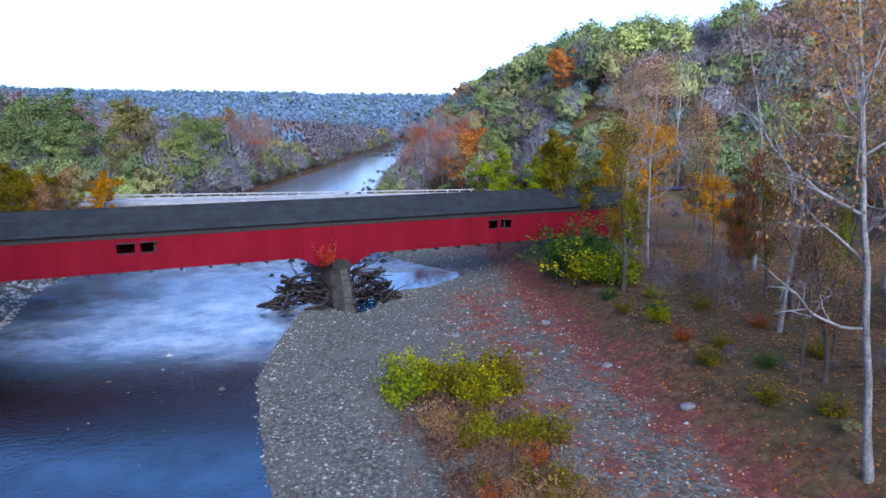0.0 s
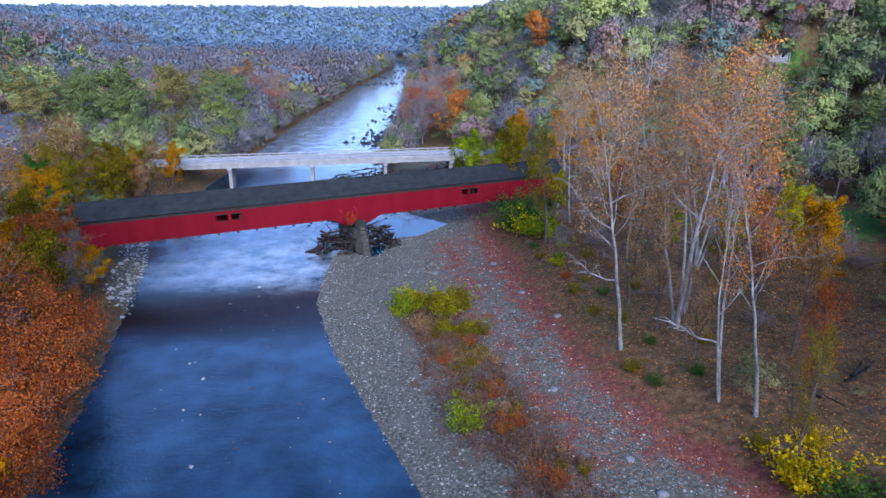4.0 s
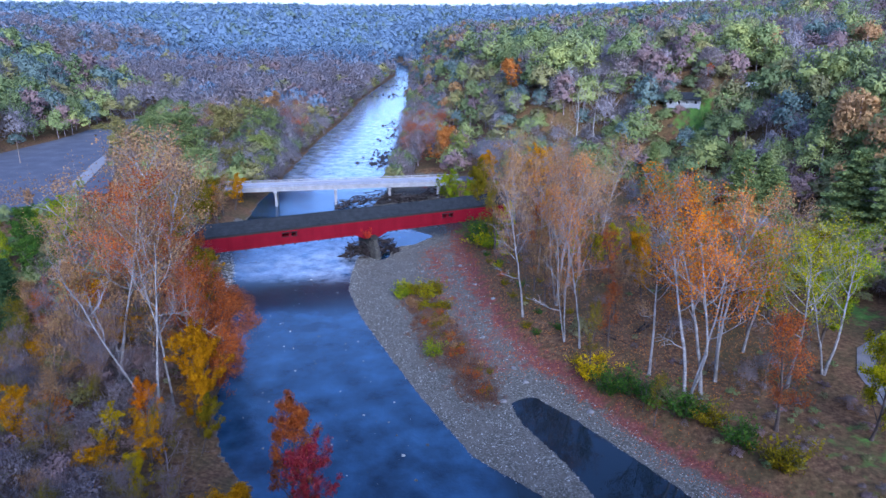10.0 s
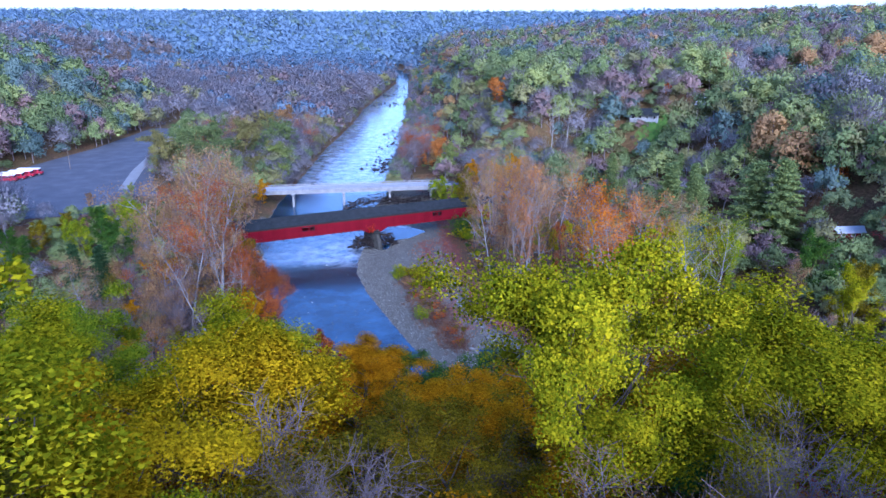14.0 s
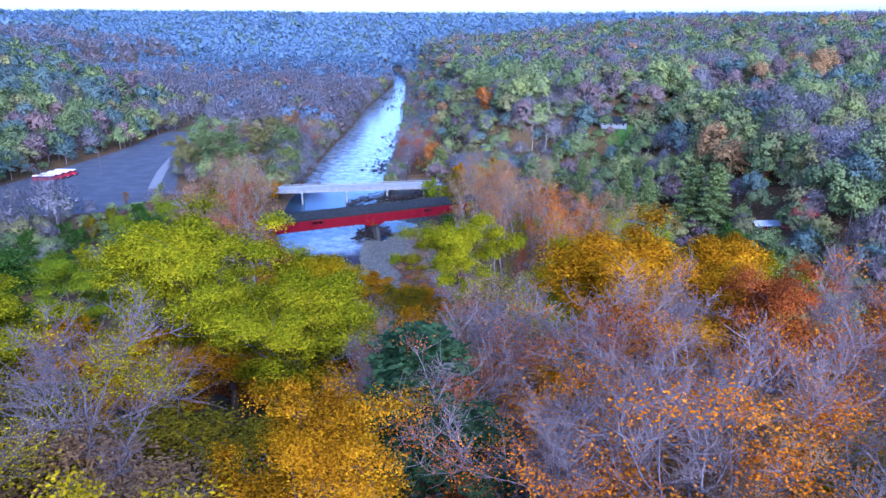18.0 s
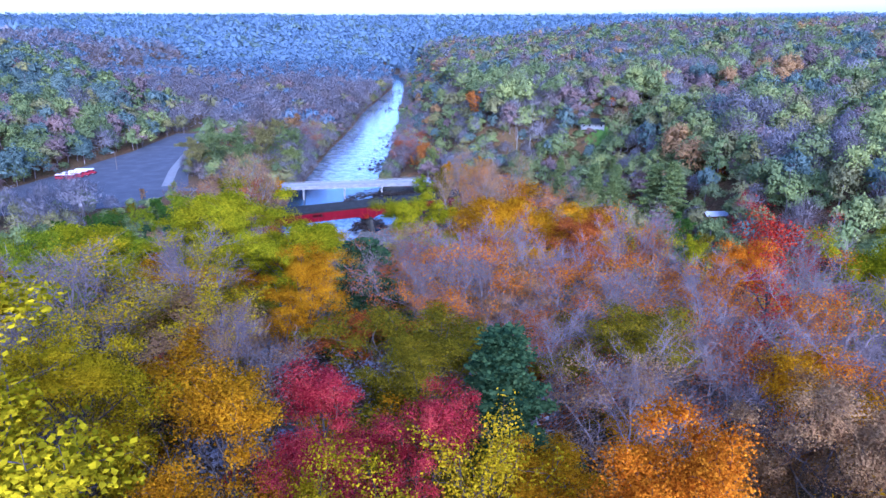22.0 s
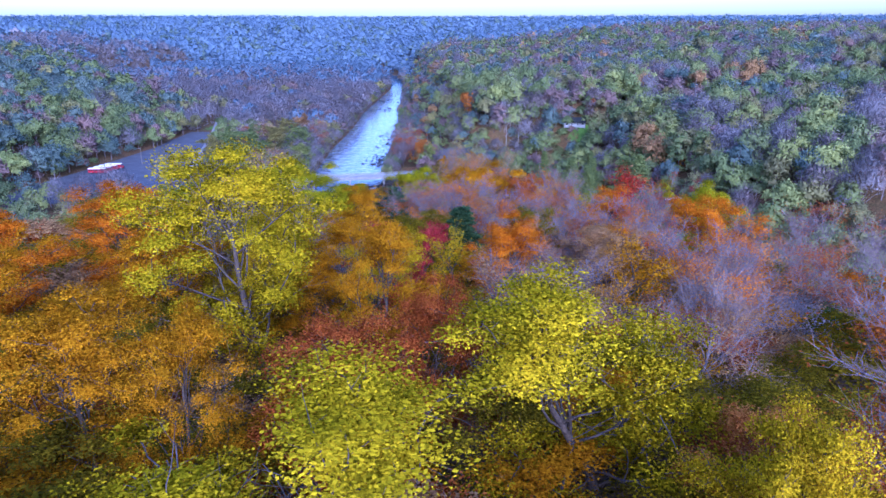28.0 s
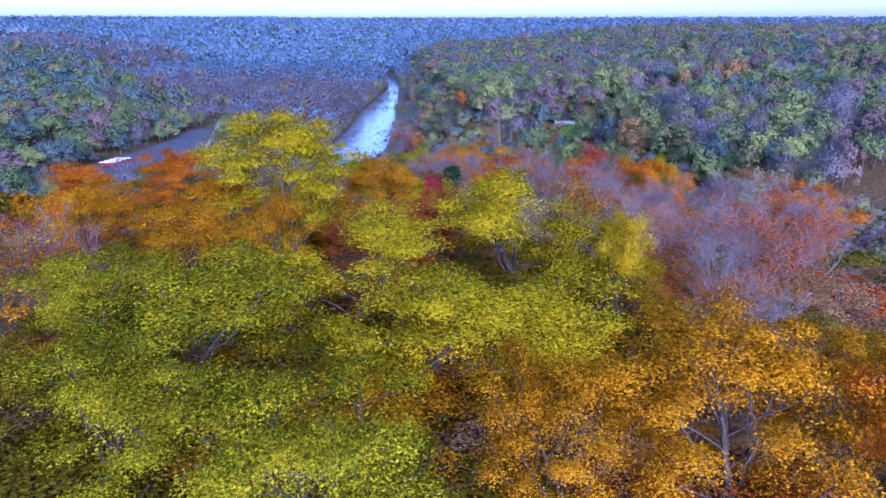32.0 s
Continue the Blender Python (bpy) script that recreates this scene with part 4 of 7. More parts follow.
def bush(seed, n_stem=24, tall=1.6, spread=1.3, n_leaf=1500, size=0.105):
    rng = np.random.default_rng(seed)
    segs, spots = [], []
    for i in range(n_stem):
        az, out = rng.uniform(0, 6.28), rng.uniform(0.1, 1.0)
        s, p, _ = bend((math.cos(az) * 0.25 * spread, math.sin(az) * 0.25 * spread, -0.1), (math.cos(az) * out * spread, math.sin(az) * out * spread, tall), tall * rng.uniform(0.45, 1.35), 0.03, 0.008, 5, rng, 0.17, 0.05)
        segs += s
        spots += p[2:]
    spots = np.array(spots)
    pick = spots[rng.integers(0, len(spots), n_leaf)] + rng.normal(size=(n_leaf, 3)) * 0.13
    v, f = tubes(segs, 3)
    v3, f3 = leaves(pick, size, rng)
    return None, mesh_from("woody_base", v, f, [BARK["brown"], BARK["twig"]]), mesh_from("foliage", v3, f3, [LEAF["green"]])


T = {}
for i in range(3):
    T["dense", i] = template("dense", "brown", "brown", 0, tuft=1.15, per=300, hollow=15, gather=3, seed=11 + i, tall=22, spread=7.2, base=0.36, limbs=18, boughs=7, twigs=1, leaf_n=10, leaf_size=0.13, rise=0.75, lift=0.14)
    T["airy", i] = template("airy", "brown", "brown", 3, tuft=0.85, per=240, hollow=12, gather=2, seed=31 + i, tall=17, spread=5.8, base=0.2, limbs=18, boughs=6, twigs=3, leaf_n=10, leaf_size=0.095, rise=0.95, lift=0.14)
    T["bank", i] = template("bank", "brown", "brown", 3, tuft=0.75, per=140, seed=41 + i, tall=14, spread=5.6, base=0.16, limbs=12, boughs=5, twigs=3, leaf_n=10, leaf_size=0.17, rise=0.75)
    T["thin", i] = template("thin", "brown", "brown", 3, seed=51 + i, tall=14, spread=4.4, base=0.22, limbs=11, boughs=6, twigs=5, leaf_n=5600, leaf_size=0.13, rise=0.9, puff=0.34)
    T["bare", i] = template("bare", "grey", "twig", 3, seed=71 + i, tall=13, spread=6.0, base=0.10, limbs=14, boughs=9, twigs=20, leaf_n=8200, patchy=True, leaf_size=0.088, lift=0.15, rise=0.8, puff=0.28, trunk_r=0.13)
    T["syc", i] = template("syc", "white", "twig", 3, seed=91 + i, tall=30, spread=7.4, base=0.40, limbs=13, boughs=7, twigs=8, leaf_n=5400, leaf_size=0.18, lift=0.08, rise=0.65, trunk_r=0.25, puff=0.45, lean=0.1, tip_only=True)
    T["pole", i] = template("pole", "brown", "twig", 3, seed=171 + i, tall=13, spread=4.0, base=0.25, limbs=9, boughs=5, twigs=6, leaf_n=0, lift=0.12, rise=0.9, trunk_r=0.12)
    T["low", i] = template("low", "brown", "brown", 0, tuft=0.7, per=150, hollow=10, seed=151 + i, tall=12, spread=5.2, base=0.2, limbs=10, boughs=4, twigs=1, leaf_n=10, leaf_size=0.115, rise=0.8, lift=0.13)
    T["bush", i] = bush(111 + i)
T["twin", 0] = template("twin", "white", "twig", 3, seed=95, tall=30, spread=6.6, base=0.45, stems=3, limbs=8, boughs=6, twigs=8, leaf_n=5400, leaf_size=0.18, lift=0.08, rise=0.7, trunk_r=0.25, puff=0.45, tip_only=True)
T["twin", 1] = template("twin", "white", "twig", 3, seed=99, tall=28, spread=7.4, base=0.40, stems=2, limbs=10, boughs=6, twigs=8, leaf_n=5400, leaf_size=0.18, lift=0.08, rise=0.6, trunk_r=0.26, puff=0.45, tip_only=True)
T["ghost", 0] = template("ghost", "white", "white", 3, seed=123, tall=24, spread=5.0, base=0.35, limbs=9, boughs=6, twigs=4, leaf_n=0, lift=0.16, rise=0.7, trunk_r=0.2)
T["ghost", 1] = template("ghost", "white", "white", 3, seed=129, tall=24, spread=4.6, base=0.4, stems=2, limbs=6, boughs=6, twigs=4, leaf_n=0, lift=0.16, rise=0.8, trunk_r=0.19)
T["spruce", 0], T["spruce", 1] = conifer(141), conifer(145, spread=3.6)
TALL = {"pole": 13, "low": 12, "dense": 14, "airy": 14, "bank": 14, "thin": 14, "bare": 13,  "syc": 30, "twin": 30, "ghost": 24, "spruce": 14, "bush": 1.7}
WORDS = {
    "far_green": "soft green", "far_lime": "soft lime-green", "far_olive": "soft olive",     "ygreen": "yellow-green", "citron": "citron-yellow", "copper": "copper-brown", "moss": "dull yellow-green", "green": "green", "lime": "lime-green", "olive": "olive-brown", "yellow": "bright yellow", "gold": "golden", "orange": "orange",
    "rust": "rust-brown", "scarlet": "scarlet", "crimson": "crimson", "spruce": "dark green", "tan": "tan",
}
SORT = {"pole": ("bare_sapling", "slim leafless grey-brown sapling with fine twigs"), "low": ("understorey_tree", "small understorey tree with {} leaves"), "dense": ("broadleaf_tree", "tree with a full {} autumn crown"), "airy": ("broadleaf_tree", "tree with loose {} autumn leaves"), "bank": ("broadleaf_tree", "tree with loose {} autumn leaves"), "thin": ("broadleaf_tree", "slim tree with thinning {} leaves"),
        "bare": ("bare_tree", "nearly bare grey-purple tree with a few {} leaves"), "syc": ("sycamore_tree", "tall white-barked sycamore with sparse {} leaves"), "twin": ("sycamore_tree", "many-stemmed white sycamore with {} leaves"),
        "ghost": ("sycamore_tree", "leafless white sycamore with pale bare limbs"), "spruce": ("conifer_tree", "{} conifer with drooping branches"), "bush": ("shrub", "low {} shrub with thin stems")}
COUNT = [0]
SPAN, HIGH = {}, {}
for key, (tm_, bm_, cm_) in T.items():
    src = cm_ if cm_ is not None and len(cm_.vertices) > 12000 else bm_
    co = np.empty(len(src.vertices) * 3, np.float32)
    src.vertices.foreach_get("co", co)
    SPAN[key], HIGH[key] = 2 * float(np.percentile(np.hypot(co[0::3], co[1::3]), 95)), float(np.percentile(co[2::3], 99.5))


def plant(kind, x, y, colour, tall=None, width=1.0, top=None, variant=None, turn=None, lean=(0, 0), z=None, group="", span=None):
    """Set one tree: its height, or the height above the water that its top reaches."""
    COUNT[0] += 1
    kinds = [k for k in T if k[0] == kind]
    key = kinds[(COUNT[0] * 7 // 3 if variant is None else variant) % len(kinds)]
    g = height(x, y) if z is None else z
    size = ((top - g) if top else (tall or TALL[kind])) / HIGH[key]
    if span:
        width = span / (SPAN[key] * size)
    name, label = SORT[kind]
    m = pose(x, y, g, lean[0], lean[1], (COUNT[0] * 137.5) % 360 if turn is None else turn) if lean == (0, 0) else pose(x, y, g, lean[0], lean[1], 0) @ pose(0, 0, 0, 0, 0, (COUNT[0] * 137.5) % 360 if turn is None else turn)
    ob = empty(name, m @ Matrix.Diagonal((size * width, size * width, size, 1)), label.format(WORDS[colour]), "shrub" if kind == "bush" else "tree", group)
    for data, mat in zip(T[key], (None, None, LEAF[colour])):
        if data is None:
            continue
        if mat:
            if (key, colour) not in TINTED:
                TINTED[key, colour] = data.copy()
                TINTED[key, colour].materials[0] = mat
            data = TINTED[key, colour]
        o = new(data.name.split(".")[0], data)
        o.parent = ob
        if kind == "bush" or o.name.startswith("branchwork"):
            o["kind"] = "stuff"
    PLANTED.append((x, y, 3.0 * width * size if kind not in ("bush",) else 0.7))
    return ob


PLANTED, TINTED = [], {}
# east bank, river side
for x, y, kind, top, colour, w in [
    (19, 36, "syc", 36, "tan", 0.8), (23.5, 39, "thin", 21, "tan", 0.6), (26, 40, "twin", 36, "copper", 0.95), (28, 44, "syc", 35, "tan", 0.9), (25.7, 24.5, "ghost", 30, "rust", 0.7), (28, 21.5, "syc", 31, "copper", 0.8),
    (29.6, 50, "syc", 35, "tan", 0.9), (33, 56, "twin", 34, "tan", 0.9), (24, 58.5, "syc", 33, "tan", 0.8), (26.5, 62, "thin", 22, "tan", 0.9), (23.5, 67, "thin", 19, "rust", 0.8),
    (14.5, 74, "thin", 22, "olive", 0.9), (21, 100, "syc", 31, "tan", 0.85), (32, 84, "ghost", 35, "tan", 0.9), (40, 72, "syc", 34, "tan", 0.9), (20, 86, "syc", 29, "tan", 0.9), (12, 97, "bank", 20, "olive", 0.9),
    (41.3, 3, "twin", 39, "orange", 1.0), (44, 4.5, "syc", 38, "orange", 1.1), (38, 12, "syc", 33, "tan", 0.9), (48, 10, "twin", 37, "copper", 0.9), (58.5, 8, "syc", 33, "ygreen", 1.1), (56, 20, "syc", 33, "tan", 0.9),
    (50, 30, "thin", 20, "tan", 1.0), (62, 30, "bank", 24, "ygreen", 0.9), (70, 22, "bank", 26, "lime", 0.8), (66, 12, "twin", 31, "lime", 1.0), (44, 44, "bank", 18, "gold", 0.9), (47, 62, "bank", 17, "ygreen", 0.9),
    (55, 48, "thin", 18, "rust", 1.0), (36, 33, "thin", 17, "tan", 0.8), (33, 22, "thin", 16, "rust", 0.8), (52, -4, "thin", 22, "rust", 0.9), (64, -6, "bank", 22, "ygreen", 0.8), (88, -4, "bank", 24, "ygreen", 0.9), (84, 16, "thin", 20, "tan", 0.9), (93, 8, "bank", 22, "olive", 0.9), (70, -12, "bare", 16, "tan", 0.8), (80, -10, "bare", 18, "tan", 0.8), (90, 20, "bank", 24, "green", 1.0), (66, 34, "bank", 20, "lime", 0.9), (76, 42, "bank", 20, "olive", 0.9),
    (8.5, 102, "bank", 16, "lime", 0.9), (3, 112, "bank", 17, "lime", 1.0), (10, 120, "bank", 18, "olive", 0.9), (22, 118, "bank", 20, "gold", 0.9), (34, 112, "thin", 24, "tan", 1.0), (30, 126, "bank", 22, "gold", 0.9), (15, 132, "bank", 19, "gold", 0.8),
    (37, 59, "bank", 13, "ygreen", 0.9), (41, 63, "bank", 14, "ygreen", 0.9), (33, 68, "bank", 12, "lime", 0.9), (46, 54, "bank", 12, "yellow", 0.8), (27, 74, "bank", 13, "olive", 0.9), (19, 92, "bank", 12, "ygreen", 0.9), (30, 94, "bank", 15, "gold", 0.9), (26, 33, "thin", 14, "tan", 0.9), (22, 47, "thin", 16, "tan", 0.9), (38, 48, "thin", 18, "rust", 0.9), (45, 26, "thin", 19, "tan", 0.9), (52, 40, "bank", 15, "olive", 0.9),
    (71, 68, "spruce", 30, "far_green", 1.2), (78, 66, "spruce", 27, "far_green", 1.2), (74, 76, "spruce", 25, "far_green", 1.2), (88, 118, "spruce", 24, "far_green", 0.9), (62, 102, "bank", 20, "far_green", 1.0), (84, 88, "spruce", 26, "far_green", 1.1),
]:
    plant(kind, x, y, colour, top=top, width=w, group="trees on the east bank")
for x, y, colour, tall in [(13.5, 84, "green", 6), (11.5, 80, "ygreen", 5), (11, 90, "green", 6.5), (14, 77, "lime", 5), (15, 62, "ygreen", 3), (19.5, 32, "olive", 2.6), (21, 29, "green", 2.2), (17.5, 45, "olive", 2.4), (16, 52, "olive", 2.6), (15.5, 57, "rust", 2.2),
                           (29, 13.5, "yellow", 4.2), (31, 9.5, "green", 4), (34, 7.5, "green", 4.2), (36.5, 4.5, "green", 4), (40, 0.5, "green", 4.4), (43.5, -2, "olive", 3.6), (27, 18, "olive", 2.4), (46, -7, "green", 4), (50, -12, "olive", 4.5), (9.5, 86, "green", 4.5), (31, 17, "yellow", 3), (12.5, 72, "green", 2.4), (13, 67, "olive", 2.2), (15.5, 64, "green", 2.6), (18, 55, "olive", 2.0), (19.5, 50, "green", 2.2), (20, 42, "olive", 2.4), (22, 36, "green", 2.0), (17, 71, "ygreen", 3.2), (20, 66, "olive", 2.6), (24, 52, "olive", 2.4), (16, 80, "olive", 3.0), (25, 29, "green", 2.4), (23, 60, "rust", 2.0), (28, 36, "olive", 2.0)]:
    plant("bush", x, y, colour, tall=tall * (0.85 if y > 76 else 0.9 if y < 14 else 0.55), width=1.25, group="bushes along the east bank")

# west bank
for x, y, kind, top, colour, w in [
    (-52, 31, "twin", 42, "tan", 1.35), (-47, 25, "syc", 40, "tan", 1.2), (-57, 36, "syc", 39, "tan", 1.2), (-48, 6, "syc", 38, "rust", 1.0), (-38, -2, "ghost", 32, "tan", 1.0), (-37.5, 2, "ghost", 31, "tan", 0.8), (-36.5, 9, "syc", 24, "rust", 1.0), (-35, 4, "bank", 15, "gold", 0.9),
    (-39.5, 16, "thin", 20, "rust", 1.2), (-40, 24, "thin", 17, "rust", 1.2), (-44, 34, "bank", 17, "olive", 1.0), (-49, 44, "thin", 16, "rust", 1.1), (-54, 52, "bank", 15, "rust", 1.1), (-55, 26, "syc", 28, "tan", 1.0), (-62, 40, "thin", 22, "tan", 1.0),
    (-60, 58, "bank", 16, "olive", 1.0), (-66, 70, "bank", 17, "gold", 1.0), (-68, 112, "bank", 14, "olive", 1.0), (-66, 118, "bank", 13, "gold", 1.0), (-72, 104, "bank", 15, "olive", 1.0), (-76, 96, "thin", 22, "tan", 1.1), (-52, -4, "thin", 20, "tan", 1.0),
    (-46, -12, "bank", 13, "orange", 0.9), (-40, -13, "bank", 11, "yellow", 0.9), (-13.5, -20, "bank", 16, "rust", 0.7), (-10, -24, "bank", 14, "crimson", 0.7), (-33, -16, "bank", 12, "gold", 0.9), (-60, -10, "bare", 16, "olive", 1.1), (-68, 2, "bare", 15, "olive", 1.1), (-66, 18, "bare", 16, "rust", 1.0),
    (-75, 22, "spruce", 18, "spruce", 1.3), (-84, 26, "spruce", 17, "spruce", 1.3), (-80, 40, "bank", 20, "green", 1.2), (-92, 46, "bank", 18, "lime", 1.0), (-88, 62, "bank", 19, "lime", 1.0), (-102, 34, "bank", 17, "green", 1.2), (-96, 20, "bank", 16, "ygreen", 1.1), (-110, 52, "bank", 15, "olive", 1.1),
    (-96, 64, "bank", 17, "green", 1.1), (-104, 58, "bank", 15, "lime", 1.0), (-92, 75, "bank", 17, "lime", 1.1), (-84, 74, "bank", 16, "green", 1.1), (-110, 66, "bank", 14, "olive", 1.0), (-112, 44, "bank", 16, "green", 1.1), (-70, 86, "bank", 16, "olive", 1.0), (-78, 90, "bank", 15, "green", 1.0), (-74, 58, "thin", 17, "olive", 1.1), (-118, 30, "bank", 17, "green", 1.2), (-90, 4, "bank", 20, "green", 1.1), (-76, -8, "bare", 15, "tan", 1.1), (-82, 84, "thin", 16, "tan", 1.0), (-100, 72, "bank", 14, "lime", 1.0), (-52, 14, "thin", 20, "tan", 1.0), (-46, 22, "thin", 24, "tan", 1.1),
    (-50, 18, "syc", 32, "tan", 0.9), (-41, 20, "syc", 28, "rust", 0.9), (-47, 1, "bare", 20, "tan", 0.9), (-56, 10, "thin", 24, "tan", 0.9), (-60, 22, "syc", 30, "tan", 1.0), (-43, 8, "thin", 30, "tan", 1.0), (-50, -16, "bank", 15, "gold", 0.9), (-56, -22, "bank", 15, "olive", 0.9), (-62, -4, "syc", 26, "tan", 1.0), (-36.5, -9, "bank", 12, "orange", 0.8), (-31, -22, "bank", 10, "yellow", 0.8),
]:
    plant(kind, x, y, colour, top=top, width=w, group="trees on the west bank")

for i in range(26):
    x, y = -92 + 29 * RNG.uniform(), 92 + 19 * (i + RNG.uniform()) / 26
    plant(("thin", "bank", "thin", "low")[i % 4], x, y, ("tan", "olive", "gold", "rust", "tan", "olive")[i % 6], tall=RNG.uniform(8, 15), width=RNG.uniform(0.9, 1.2), group="trees at the west end of the bridge")
# bare saplings among the sycamores
for i in range(34):
    x, y = 18 + 44 * RNG.uniform(), -2 + 96 * (i + RNG.uniform()) / 34
    x = max(x, float(np.interp(y, [1, 12, 33, 52, 76, 94], [36, 30, 20, 15, 12, 9])))
    if (x - 68) ** 2 + (y - 82) ** 2 > 200:
        plant("pole" if i % 5 else "thin", x, y, ("olive", "tan", "tan", "olive", "tan")[i % 5], tall=RNG.uniform(6, 15), width=RNG.uniform(0.55, 0.85), group="saplings on the east bank")
# red trees that lean over the water
for x, y, tall_, colour, w, tilt in [(-37, 17, 15, "rust", 1.0, 20), (-35.5, 11, 16, "rust", 1.0, 24), (-34, 6, 13, "rust", 1.0, 22), (-33, 1, 14, "gold", 1.0, 10), (-31, -5, 11, "gold", 1.0, 12), (-38, 24, 12, "rust", 1.0, 18), (-33.5, 8, 17, "rust", 0.8, 30), (-42, 32, 10, "rust", 1.0, 15), (-29, -9, 9, "olive", 1.0, 12)]:
    plant("bank" if colour != "rust" else "thin", x, y, colour, tall=tall_, width=w * (0.8 if colour != "rust" else 1.3), lean=(0, tilt), group="trees leaning over the river")
# thicket of slim trees and brush that leans over the river
for i in range(84):
    y = -34 + 96 * (i + RNG.uniform(0, 1)) / 84
    x = float(np.interp(y, [-36, -21, -8, 5, 25, 48, 69], [-8, -19, -29, -35, -39, -46, -53])) - RNG.uniform(1.5, 34)
    kind, colour = (("pole", "tan"), ("bare", "olive"), ("thin", "olive"), ("bank", "gold"), ("pole", "rust"), ("pole", "tan"), ("bare", "olive"), ("thin", "tan"))[i % 8]
    plant(kind, x, y, colour, tall=RNG.uniform(6, 13), width=RNG.uniform(0.9, 1.3), lean=(0, RNG.uniform(0, 12)), group="thicket on the west bank")

# gravel bar shrubs
for cx, cy, n_b, wide_, tall_, palette in ((-5.0, 51.0, 9, 2.2, 2.7, ("ygreen", "olive", "olive")), (0.2, 50.0, 8, 1.7, 2.6, ("ygreen", "olive", "olive")), (-2.5, 45.5, 8, 2.4, 1.6, ("olive", "tan", "olive")), (1.8, 44.0, 7, 1.9, 1.9, ("olive", "olive", "ygreen")),
                                           (0.5, 38.0, 8, 2.6, 1.3, ("tan", "olive", "rust")), (4.2, 36.0, 7, 2.0, 1.7, ("olive", "olive", "tan")), (3.6, 30.0, 9, 2.6, 1.2, ("rust", "olive", "tan", "olive")), (6.4, 23.5, 9, 2.2, 1.3, ("rust", "olive", "tan")), (8.8, 16.5, 9, 2.0, 1.3, ("rust", "tan", "olive")), (10.6, 10.0, 6, 1.6, 1.1, ("rust", "olive"))):
    for i in range(n_b):
        plant("bush", cx + RNG.normal() * wide_ * 0.55, cy + RNG.normal() * wide_ * 0.7, palette[i % len(palette)], tall=tall_ * RNG.uniform(0.65, 1.1), width=RNG.uniform(0.9, 1.25), group="shrubs on the gravel bar")
plant("bush", 1.9, 22.7, "lime", tall=3.0, width=1.0, group="shrubs on the gravel bar")
plant("bush", -6.5, 50, "lime", tall=3.4, width=1.0, group="shrubs on the gravel bar")
red_bush = plant("bush", -18.2, 79.2, "scarlet", tall=2.2, width=0.9, z=5.2)
red_bush["label"] = "small red-leaved bush growing on the pier cap"

